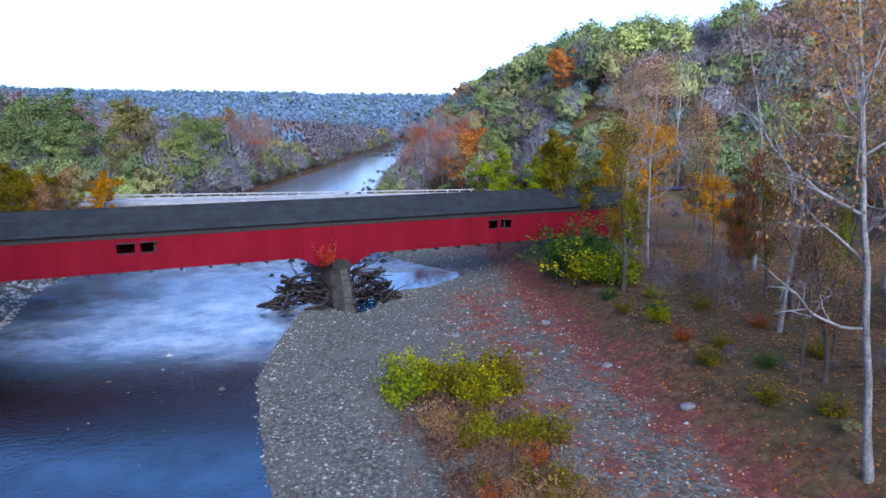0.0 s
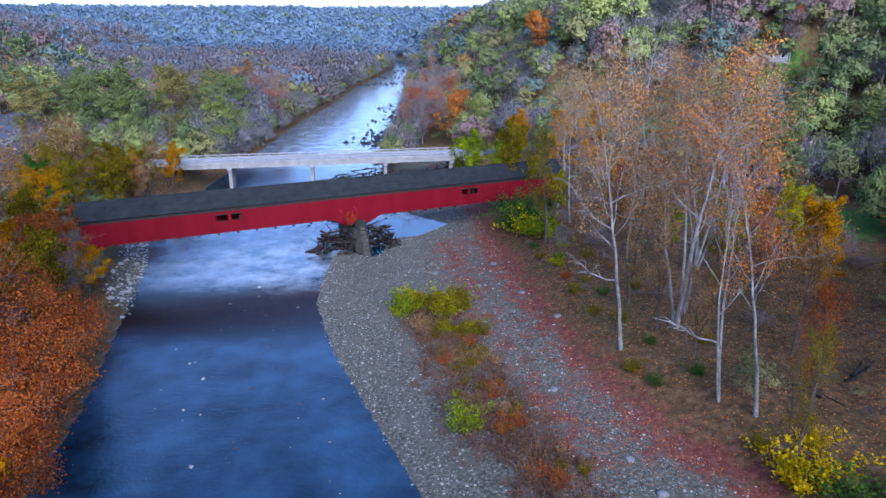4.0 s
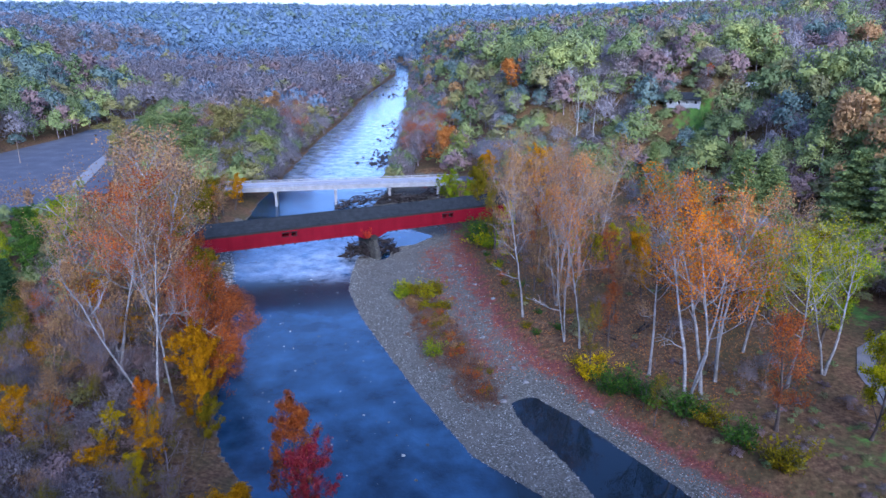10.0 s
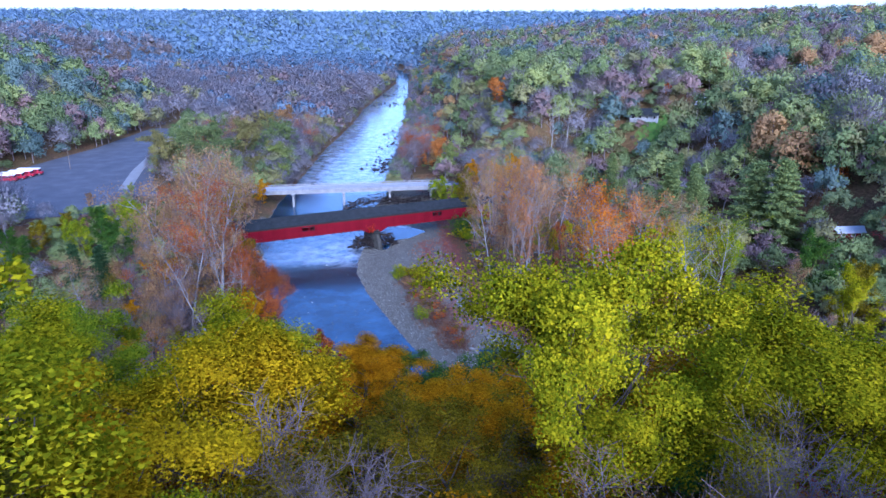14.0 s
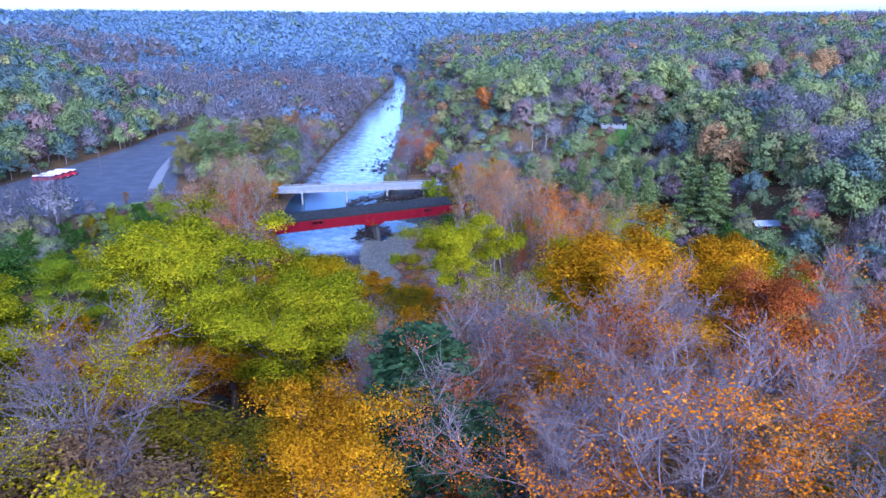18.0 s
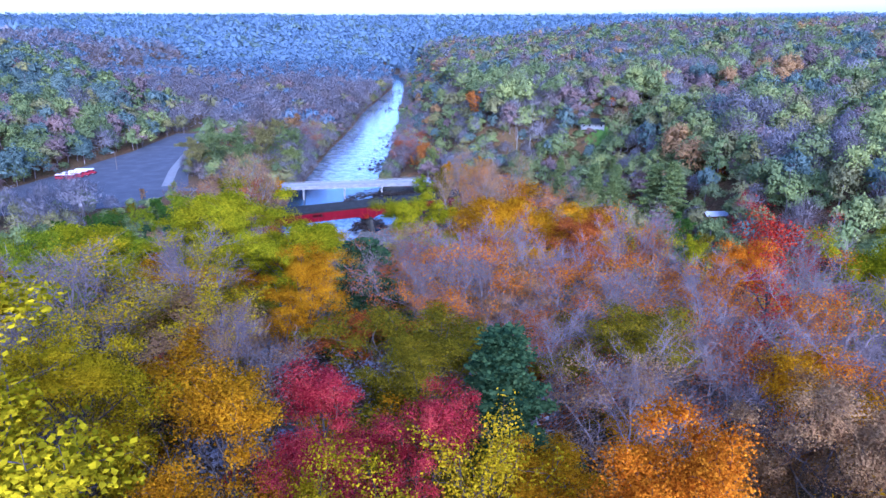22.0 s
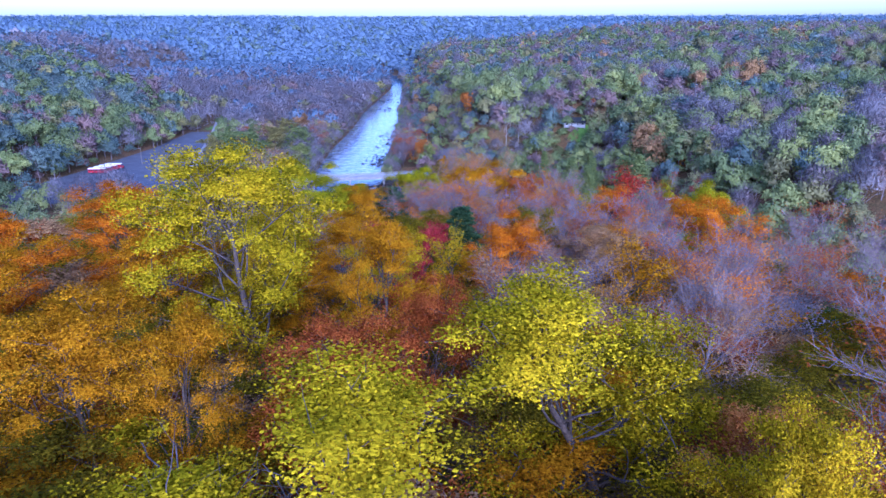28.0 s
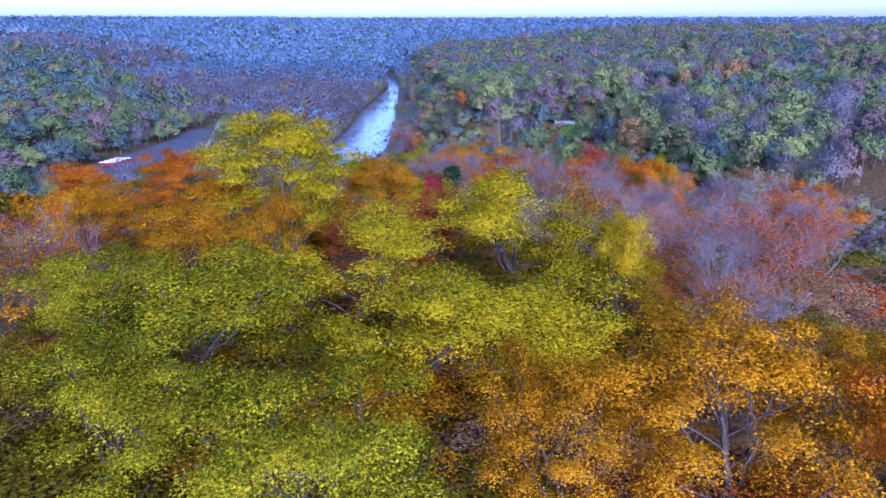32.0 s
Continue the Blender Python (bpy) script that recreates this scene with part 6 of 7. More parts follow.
# brush that leans over the banks upstream
for line, lo in ((LEFT_BANK, 1), (RIGHT_BANK, -1)):
    for (ax, ay), (bx, by) in zip(line[1:7], line[2:8]):
        k_n = int(math.hypot(bx - ax, by - ay) / (2.6 if by < 330 else 4.5))
        for k in range(k_n):
            f = (k + RNG.uniform()) / k_n
            x, y = ax + (bx - ax) * f - lo * RNG.uniform(0.5, 7), ay + (by - ay) * f
            if abs(y - 135) > 14:
                forest(x, y, ("green", "olive", "brown", "mauve", "mauve", "brown")[int(RNG.integers(0, 6))], RNG.uniform(8, 15), 0 if y < 300 else 1, height(x, y) - 0.5)
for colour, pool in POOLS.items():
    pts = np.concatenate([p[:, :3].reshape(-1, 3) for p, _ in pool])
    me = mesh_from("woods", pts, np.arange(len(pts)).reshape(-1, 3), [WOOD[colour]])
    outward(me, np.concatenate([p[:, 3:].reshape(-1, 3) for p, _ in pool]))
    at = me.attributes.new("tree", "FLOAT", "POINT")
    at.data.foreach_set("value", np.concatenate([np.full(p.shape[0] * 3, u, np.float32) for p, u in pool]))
    tagged(new("woodland", me), {"green": "green", "blue": "dark haze-tinted blue-green", "olive": "olive-brown", "lime": "yellow-green", "rust": "rust-brown", "orange": "orange", "mauve": "bare purple-grey", "brown": "bare brown", "dusk": "haze-blue"}[colour] + " trees of the wooded valley sides", "woods", kind="stuff")
v, f = tubes(POLES, 4)
tagged(new("tree_trunks", mesh_from("tree_trunks", v, f, [BARK["grey"]])), "grey trunks standing in the woods", "trunks", kind="stuff")


# ---- undergrowth ----
UNDER = {k: [] for k in ("fern", "amber", "honey", "tawny", "russet", "blue", "olive", "rust", "green", "lime", "brown", "orange", "mauve", "gold")}
WOOD["fern"] = LEAF["green"]
WOOD["amber"], WOOD["honey"], WOOD["tawny"], WOOD["russet"] = LEAF["olive"], LEAF["gold"], LEAF["tan"], LEAF["rust"]
WOOD["gold"] = wood_leaf("woods_golden", (0.18, 0.10, 0.015), (0.30, 0.18, 0.018), (0.42, 0.27, 0.02))


def low_tree(x, y, g, colour, tall, wide):
    near = y < -40 and abs(x - 20) < 44
    tri = CLUMPS["fan" if colour in ("brown", "mauve") else "leafy", 4 if near else 0 if y > -40 and not (-70 < x < -30 and y < 60 or 10 < x < 62 and y < 130) else 4, int(RNG.integers(0, 3))]
    if y < -40 and abs(x - 22) > 60:
        tri = CLUMPS["fan" if colour in ("brown", "mauve") else "leafy", 3, 0]
    a = RNG.uniform(0, 6.28)
    p = np.stack([tri[..., 0] * math.cos(a) - tri[..., 1] * math.sin(a), tri[..., 0] * math.sin(a) + tri[..., 1] * math.cos(a), tri[..., 2]], -1)
    p[:, :3] = p[:, :3] * np.array([wide, wide, tall]) + np.array([x, y, g - 0.1 * tall])
    UNDER[colour].append((p, RNG.uniform()))


# smaller trees that close the canopy of the bluff
ROOF = ([-262, -203, -177, -146, -128, -100, -70, -45], [73.5, 70.5, 66, 63, 60, 51, 37, 26])
low = []
taken = [(a, c) for a, c, r in PLANTED if c < -40]
for i in range(5200):
    x, y = RNG.uniform(-90, 150), RNG.uniform(-258, -50)
    e = -44 - 0.25 * max(0, x - 20) - 0.15 * max(0, -x - 30) - y
    if e < 8 or any((x - a) ** 2 + (y - c) ** 2 < 6 for a, c in taken) or any((x - a) ** 2 + (y - c) ** 2 < (17 if abs(x - np.interp(y, [-248, -120], [27, 15])) < 29 else 25) for a, c in low):
        continue
    low.append((x, y))
    g = height(x, y)
    colour = ("amber", "honey", "tawny", "amber", "honey", "russet", "amber", "honey", "tawny")[int(RNG.integers(0, 9))]
    if 12 < x < 62 and -168 < y < -116 and RNG.uniform() < 0.55:
        colour = "mauve"
    if x > 62 or y > -100:
        colour = ("green", "lime", "rust", "olive", "green", "olive")[int(RNG.integers(0, 6))]
        if abs(x - 20) < 50:
            colour = ("fern", "amber", "honey", "fern", "amber", "tawny")[int(RNG.integers(0, 6))]
    tall = float(max(5, min(15, np.interp(y, *ROOF) - g - RNG.uniform(0, 4))))
    if abs(x - np.interp(y, [-248, -120], [27, 15])) < 29 and colour != "mauve":
        plant("low", x, y, {"fern": "green", "amber": "olive", "honey": "gold", "tawny": "tan", "russet": "rust"}.get(colour, "olive"), tall=tall, span=RNG.uniform(8, 11), group="small trees on the bluff")
    else:
        low_tree(x, y, g, colour, tall, RNG.uniform(9, 13))
# thin grey-brown woodland on the flats
for i in range(420):
    x, y = (RNG.uniform(-135, -37), RNG.uniform(-50, 122)) if i % 4 else (RNG.uniform(-60, -34), RNG.uniform(-40, 60))
    if to_line(np.array([x]), np.array([y]), LEFT_BANK)[0][0] < 4 or x > np.interp(y, [-36, -21, -8, 5, 25, 48, 69], [-10, -21, -31, -37, -41, -48, -55]) or (x > -66 and 58 < y < 114) or abs(y - 118) < 9 and x > -130 or inside(np.array([x]), np.array([y]), LOT)[0]:
        continue
    low_tree(x, y, height(x, y), (("brown", "mauve", "rust", "olive", "brown", "mauve") if x > -66 else ("green", "lime", "olive", "green", "mauve", "lime"))[i % 6], RNG.uniform(4, 10), RNG.uniform(6, 11))
for i in range(70):
    x, y = RNG.uniform(14, 92), RNG.uniform(-16, 128)
    dk_, sk_ = to_line(np.array([x]), np.array([y]), LEAF_BANK)
    if sk_[0] > 0 or dk_[0] < 3 or (x - 70) ** 2 + (y - 80) ** 2 < 300 or (60 < x < 98 and -25 < y < 38):
        continue
    low_tree(x, y, height(x, y), ("brown", "mauve", "brown", "rust", "olive")[i % 5], RNG.uniform(2.5, 8), RNG.uniform(4, 7))
# green wood on the west bank above the road
for i in range(230):
    x, y = RNG.uniform(-128, -66), RNG.uniform(142, 212)
    q_ = np.array([x]), np.array([y])
    if to_line(*q_, ROAD)[0][0] < 8 or to_line(*q_, LEFT_BANK)[0][0] < 3 or inside(*q_, LOT)[0] or to_line(*q_, [(-122, 128), (-134, 165), (-152, 238)])[0][0] < 6:
        continue
    low_tree(x, y, height(x, y), ("green", "olive", "green", "brown", "lime", "mauve")[i % 6], RNG.uniform(7, 15), RNG.uniform(8, 13))
# the foot of the east hill, by the road and the houses
for i in range(900):
    x, y = RNG.uniform(14, 150), RNG.uniform(142, 262)
    q_ = np.array([x]), np.array([y])
    if to_line(*q_, ROAD)[0][0] < 9 or to_line(*q_, RIGHT_BANK)[0][0] < 3 or any((x - a) ** 2 + (y - c) ** 2 < r * r for a, c, r in CLEAR):
        continue
    low_tree(x, y, height(x, y), ("green", "mauve", "olive", "brown", "green", "blue", "mauve")[i % 7], RNG.uniform(7, 13), RNG.uniform(8, 13))
for x, y in ((84, 171), (94, 170), (80, 176), (98, 178), (89, 166)):
    low_tree(x, y, height(x, y), ("green", "olive")[x % 2], 7, 8)
# green wood beyond the east flats
for i in range(340):
    x, y = RNG.uniform(58, 150), RNG.uniform(-44, 128)
    if (x < 88 and y < 42) or any((x - a) ** 2 + (y - c) ** 2 < 0.8 * r * r for a, c, r in CLEAR):
        continue
    low_tree(x, y, height(x, y), ("green", "olive", "green", "green", "lime", "rust", "mauve")[i % 7], RNG.uniform(6, 14), RNG.uniform(8, 13))
# hems of the woods by the lot and the road
for line in (LOT + LOT[:1], [(46, 162), (85, 174), (130, 184), (180, 188)], [(46, 144), (85, 157), (130, 166), (180, 168)]):
    for (ax, ay), (bx, by) in zip(line[:-1], line[1:]):
        k_n = int(math.hypot(bx - ax, by - ay) / 5)
        for k in range(k_n):
            f = (k + RNG.uniform()) / k_n
            x, y = ax + (bx - ax) * f + RNG.uniform(-6, 6), ay + (by - ay) * f + RNG.uniform(-4, 4)
            q_ = np.array([x]), np.array([y])
            if inside(*q_, LOT)[0] or to_line(*q_, LOT + LOT[:1])[0][0] < 3.5 or to_line(*q_, ROAD)[0][0] < 6.5 or (x > -140 and x < -60):
                continue
            low_tree(x, y, height(x, y), ("green", "olive", "blue", "rust", "green", "lime")[int(RNG.integers(0, 6))], RNG.uniform(5, 10), RNG.uniform(7, 11))


def thicket(count, xs, ys, test, palette, tall):
    px, py = RNG.uniform(*xs, count), RNG.uniform(*ys, count)
    h, gr, rd, lw = ground_plan(px, py)
    ok = (h > 1.0) & (gr < 0.4) & (lw < 0.5) & (to_line(px, py, ROAD)[0] > 6) & ~inside(px, py, LOT) & test(px, py)
    for x, y, g in zip(px[ok], py[ok], h[ok]):
        colour = palette[int(RNG.integers(0, len(palette)))]
        tri = CLUMPS["leafy" if colour != "brown" else "fan", 3, int(RNG.integers(0, 3))].copy()
        a, t_ = RNG.uniform(0, 6.28), RNG.uniform(*tall)
        w = t_ * RNG.uniform(0.9, 1.6)
        p = np.stack([tri[..., 0] * math.cos(a) - tri[..., 1] * math.sin(a), tri[..., 0] * math.sin(a) + tri[..., 1] * math.cos(a), tri[..., 2]], -1)
        p[:, :3] = p[:, :3] * np.array([w, w, t_]) + np.array([x, y, g - 0.25 * t_])
        UNDER[colour].append((p, RNG.uniform()))


thicket(250, (-75, 125), (-262, -48), lambda x, y: (y > -100) | (np.abs(x - 20) > 45), ("olive", "rust", "olive", "orange", "green"), (1.2, 3.4))
thicket(260, (60, 135), (158, 205), lambda x, y: (x > 62), ("green", "olive", "green", "brown"), (1.6, 4.0))
thicket(420, (-96, -60), (146, 430), lambda x, y: to_line(x, y, LEFT_BANK)[0] < 16, ("green", "olive", "brown", "brown", "lime"), (2.0, 5.0))
thicket(300, (-20, 45), (150, 430), lambda x, y: to_line(x, y, RIGHT_BANK)[0] < 14, ("green", "olive", "brown", "rust"), (2.0, 5.0))
thicket(260, (42, 98), (-34, 16), lambda x, y: (to_line(x, y, LEAF_BANK)[0] > 2) & (to_line(x, y, [(86, 27), (73, 12), (71.5, 2), (72, -10)])[0] > 4.5), ("green", "olive", "brown", "brown", "rust"), (0.8, 2.6))
thicket(420, (-125, -30), (-45, 120), lambda x, y: (x < -36) & ~((x > -66) & (y > 40) & (y < 114)), ("olive", "brown", "green", "rust", "brown", "lime"), (1.0, 3.5))
thicket(120, (10, 62), (-14, 130), lambda x, y: to_line(x, y, LEAF_BANK)[0] > 3, ("olive", "brown", "green", "brown"), (0.6, 1.8))
for colour, pool in UNDER.items():
    if not pool:
        continue
    pts = np.concatenate([p[:, :3].reshape(-1, 3) for p, _ in pool])
    me = mesh_from("undergrowth", pts, np.arange(len(pts)).reshape(-1, 3), [WOOD[colour]])
    outward(me, np.concatenate([p[:, 3:].reshape(-1, 3) for p, _ in pool]))
    at = me.attributes.new("tree", "FLOAT", "POINT")
    at.data.foreach_set("value", np.concatenate([np.full(p.shape[0] * 3, u, np.float32) for p, u in pool]))
    tagged(new("undergrowth", me), "tangled undergrowth of saplings and brush on the forest floor", "undergrowth", kind="stuff")


# ---- driftwood ----
def log_pile(name, label, cx, cy, z, length, wide, tall, turn, count, seed, group=""):
    """A jam of logs, each a crooked tapered tube of its own."""
    rng = np.random.default_rng(seed)
    ob = empty(name, pose(cx, cy, z, 0, 0, turn), label, "driftwood", group)
    for i in range(count):
        f = rng.uniform(-0.5, 0.5)
        x, y = f * length, rng.normal() * wide * 0.3
        up = tall * max(0.05, 1 - (2 * f) ** 2) * rng.uniform(0, 0.8)
        az, ln, r = rng.normal() * 0.7 + (0 if rng.uniform() < 0.6 else 1.4), rng.uniform(1.6, 5.0), rng.uniform(0.05, 0.22)
        s, pts, _ = bend((x - math.cos(az) * ln / 2, y - math.sin(az) * ln / 2, up), (math.cos(az), math.sin(az), rng.normal() * 0.18), ln, r, r * 0.45, 5, rng, 0.09, 0)
        if rng.uniform() < 0.4:
            k = rng.integers(1, 4)
            s += bend(pts[k], rng.normal(size=3), ln * 0.3, r * 0.4, 0.02, 3, rng, 0.2, 0)[0]
        v, f_ = tubes(s, 6)
        o = new("log", mesh_from("log", v, f_, [DRIFT], smooth=True))
        o.parent = ob
    return ob


log_pile("driftwood_jam", "dark tangled driftwood logs jammed against the bridge pier", -21.0, 79.9, 0.3, 6.2, 4.6, 4.9, 20, 130, 301, "driftwood at the pier")
log_pile("driftwood_jam", "dark tangled driftwood logs jammed against the bridge pier", -14.2, 82.9, 0.4, 5.6, 4.4, 4.7, 30, 120, 302, "driftwood at the pier")
log_pile("driftwood_bank", "long dark bank of driftwood logs under the road bridge", -22, 133, 0.3, 27, 8.5, 4.2, 14, 260, 303)
log_pile("driftwood_bank", "long dark bank of driftwood logs under the road bridge", -3, 139.5, 0.6, 20, 7.5, 3.8, 14, 180, 304)
log_pile("fallen_branch", "pale fallen branch lying in leaf litter", 34, 25, 3.4, 3, 1.2, 0.6, 120, 4, 305)
log_pile("fallen_branch", "pale fallen branch lying in leaf litter", 42, 30, 3.6, 4, 1.2, 0.5, 40, 4, 306)

# low white limbs that reach over the leaf bank from the sycamores
for x, y, z, way, ln in [(19, 36, 15.5, (-1, -0.15, 0.25), 9.5), (19, 36, 12.0, (-0.9, 0.25, 0.15), 7), (41.3, 3, 12, (-1, -0.2, 0.3), 10), (25.7, 24.5, 9, (-1, 0.3, 0.35), 7), (-37.5, 2, 16, (1, 0.2, 0.3), 7), (-36.5, 9, 13, (1, -0.1, 0.3), 9), (-36.5, 9, 10, (1, 0.3, 0.2), 8), (58.5, 8, 14, (-1, 0.3, 0.5), 9)]:
    rng = np.random.default_rng(int(abs(x * 10) + z))
    best = min((o for o in scene.objects if o.name.startswith("sycamore_tree")), key=lambda o: (o.matrix_world.translation.x - x) ** 2 + (o.matrix_world.translation.y - y) ** 2)
    stem = next(o for o in scene.objects if o.parent == best and o.name.startswith("trunk"))
    ring_ = sorted((best.matrix_basis @ v.co for v in stem.data.vertices), key=lambda p: abs(p.z - z))[:8]
    x, y, z = (sum(p[k] for p in ring_) / 8 for k in range(3))
    s, pts, d = bend((x, y, z), way, ln, 0.095, 0.02, 12, rng, 0.19, -0.03)
    for k in (3, 4, 5, 6, 7, 8):
        t_s, t_p, _ = bend(pts[k], d + rng.normal(size=3) * 0.7, ln * 0.22, 0.045, 0.012, 4, rng, 0.25, 0.05)
        s += t_s
        for q in t_p[1:]:
            s += bend(q, d + rng.normal(size=3) * 0.9, ln * 0.09, 0.016, 0.006, 2, rng, 0.25, 0.05)[0]
    v, f_ = tubes(s, 5)
    me = mesh_from("low_limb", v, f_, [BARK["white"]], smooth=True)
    o = new("low_limb", me)
    o.parent = best
    o.matrix_parent_inverse = best.matrix_basis.inverted()


# ---- stones ----
def pebbles(name, label, places, sizes, mat, seed):
    """Many small uneven stones in one mesh."""
    rng = np.random.default_rng(seed)
    k = len(places)
    base = np.array([(1, 0, 0), (0.3, 0.95, 0), (-0.8, 0.6, 0), (-0.8, -0.6, 0), (0.3, -0.95, 0), (0, 0, 0.75), (0, 0, -0.6)])
    fc = np.array([(0, 1, 5), (1, 2, 5), (2, 3, 5), (3, 4, 5), (4, 0, 5)])
    v = base[None] * rng.uniform(0.7, 1.25, (k, 7, 3))
    a = rng.uniform(0, 6.28, k)
    c, s = np.cos(a)[:, None], np.sin(a)[:, None]
    v = np.stack([v[..., 0] * c - v[..., 1] * s, v[..., 0] * s + v[..., 1] * c, v[..., 2]], -1) * np.asarray(sizes)[:, None, None] + np.asarray(places)[:, None]
    f_ = (fc[None] + (np.arange(k) * 7)[:, None, None]).reshape(-1, 3)
    return tagged(new(name, mesh_from(name, v.reshape(-1, 3), f_, [mat])), label, "stones", kind="stuff")


px, py = RNG.uniform(-26, 48, 170000), RNG.uniform(-30, 128, 170000)
h, gr, rd, lw = ground_plan(px, py)
ok = (gr > 0.5) & (h > -0.06) & (RNG.uniform(size=170000) < 0.25 + 0.75 * np.exp(-h / 0.45))
px, py, h = px[ok][:44000], py[ok][:44000], h[ok][:44000]
pebbles("gravel", "grey and white river cobbles on the gravel bar", np.stack([px, py, h + 0.01], 1), RNG.gamma(3.0, 0.020, len(px)).clip(0.03, 0.19), STONE, 401)
px, py = RNG.uniform(-66, -42, 9000), RNG.uniform(40, 108, 9000)
h, gr, rd, lw = ground_plan(px, py)
ok = (gr > 0.35) & (h > -0.15) & (px < -44)
pebbles("bank_rocks", "pale tumbled rocks along the bank by the abutment", np.stack([px[ok], py[ok], h[ok]], 1)[:2200], RNG.gamma(3.0, 0.09, 2200).clip(0.08, 0.8)[: min(2200, int(ok.sum()))], STONE, 402)
px, py = [], []
for cx, cy, sx, sy, k in ((-31, 203, 5, 4, 60), (-29, 222, 5, 9, 70), (-34, 318, 5, 12, 60), (-33, 268, 3, 9, 40), (-62, 480, 14, 8, 90), (-66, 560, 10, 10, 70), (-66, 640, 8, 20, 70), (-23, 108, 6, 5, 50)):
    px += list(cx + RNG.normal(size=k) * sx)
    py += list(cy + RNG.normal(size=k) * sy)
pebbles("river_rocks", "dark rocks breaking the surface of the shallows", np.stack([px, py, np.full(len(px), 0.02)], 1), RNG.gamma(2.5, 0.22, len(px)).clip(0.15, 1.3), BLACK, 403)
px, py = RNG.uniform(-34, 4, 700), RNG.uniform(-20, 62, 700)
h, gr, rd, lw = ground_plan(px, py)
ok = (h < -0.3)
pebbles("stream_stones", "scattered pale stones and leaves at the water surface", np.stack([px[ok], py[ok], np.full(int(ok.sum()), 0.0)], 1)[:130], RNG.gamma(2, 0.06, 130).clip(0.04, 0.32)[: min(130, int(ok.sum()))], STONE, 404)
for x, y, r in ((13.5, 48.1, 0.5), (16.3, 18.5, 0.42), (9.6, 57, 0.4), (6, 70, 0.45), (18, 14, 0.45), (27.5, 5, 0.5), (3.5, 60, 0.35), (14, 8, 0.5), (11, 30, 0.4), (-3, 66, 0.35)):
    rng = np.random.default_rng(int(r * 1000 + x * 7))
    bm = bmesh.new()
    bmesh.ops.create_icosphere(bm, subdivisions=2, radius=r)
    for v in bm.verts:
        v.co = Vector((v.co.x * 1.3, v.co.y, v.co.z * 0.6)) * rng.uniform(0.85, 1.12)
    o = part("boulder", bm, BOULDER, smooth=True)
    o.matrix_world = pose(x, y, height(x, y) + 0.12 * r, 0, 0, x * 40)
    tagged(o, "pale flat boulder lying on the gravel bar", "boulder", "boulders on the bar")


# ---- fallen leaves ----
def fallen(name, label, xs, ys, n_try, keep, mat, size, seed, limit):
    rng = np.random.default_rng(seed)
    px, py = rng.uniform(*xs, n_try), rng.uniform(*ys, n_try)
    h, gr, rd, lw = ground_plan(px, py)
    ok = (rng.uniform(size=n_try) < keep(h, gr, rd, lw)) & (h > 0.05)
    pts = np.stack([px[ok], py[ok], h[ok] + 0.03], 1)[:limit]
    v, f_ = leaves(pts, size, rng, up=2.5)
    return tagged(new(name, mesh_from(name, v, f_, [mat])), label, "leaves", kind="stuff")


fallen("red_leaves", "red fallen leaves strewn over the gravel and bank", (-15, 50), (-22, 118), 90000, lambda h, g, r, w: np.clip(r * 1.4 - 0.25, 0, 1), LEAF["rust"], 0.2, 501, 9000)
fallen("brown_leaves", "tan and orange fallen leaves covering the woodland floor", (12, 60), (4, 115), 70000, lambda h, g, r, w: np.where((g < 0.4) & (w < 0.4), 0.4, 0), LEAF["copper"], 0.2, 502, 20000)

# ---- dry scrub along the middle of the bar ----
rng = np.random.default_rng(601)
f = rng.uniform(0, 1, 900)
cx = -4.6 + 16.0 * f + rng.normal(size=900) * (1.6 + 0.9 * np.sin(3.1 * f))
cy = 53 - 46 * f + rng.normal(size=900) * 1.8
ch, cg, _, _ = ground_plan(cx, cy)
tall_ = rng.uniform(0.35, 1.15, 900)
k = rng.integers(0, 900, 42000)
up_ = rng.uniform(0.1, 1, 42000)
pts = np.stack([cx[k] + rng.normal(size=42000) * 0.34, cy[k] + rng.normal(size=42000) * 0.34, ch[k] + up_ * tall_[k]], 1)
v, f_ = leaves(pts, 0.14, rng, up=0.3)
k = rng.integers(0, 900, 5000)
foot_ = np.stack([cx[k] + rng.normal(size=5000) * 0.2, cy[k] + rng.normal(size=5000) * 0.2, ch[k] - 0.05], 1)
head_ = foot_ + np.stack([rng.normal(size=5000) * 0.22, rng.normal(size=5000) * 0.22, tall_[k] * rng.uniform(0.7, 1.3, 5000)], 1)
v2, f2 = tubes(np.concatenate([foot_, np.full((5000, 1), 0.014), head_, np.full((5000, 1), 0.006)], 1), 3)
SCRUB = material("dry_scrub", [(0.075, 0.036, 0.026), (0.15, 0.070, 0.042), (0.25, 0.13, 0.062)], rough=0.9, scale=0.3, fine=2, bump=0, island=0.35, through_light=0.2, spec=0)
me = mesh_from("dry_scrub", np.vstack([v, v2]), np.vstack([f_, f2 + len(v)]), [SCRUB, BARK["twig"]], face_mats=np.concatenate([np.zeros(len(f_), int), np.ones(len(f2), int)]))
tagged(new("dry_scrub", me), "low purple-brown dry scrub on the gravel bar", "scrub", kind="stuff")

# ---- lane, truck and parked buses ----
tagged(ribbon("track", [(97, 31), (91, 30), (86, 27), (77, 20), (73, 12), (71.5, 2), (72, -10)], [height(x, y) + 0.1 for x, y in ((97, 31), (91, 30), (86, 27), (77, 20), (73, 12), (71.5, 2), (72, -10))], 3.0, TRACK, 0.06), "worn gravel track curving through the grass", "track")
GREYPAINT = material("dark_tyre_rubber", [(0.012, 0.012, 0.012), (0.025, 0.025, 0.025)], rough=0.8, scale=4, fine=20)


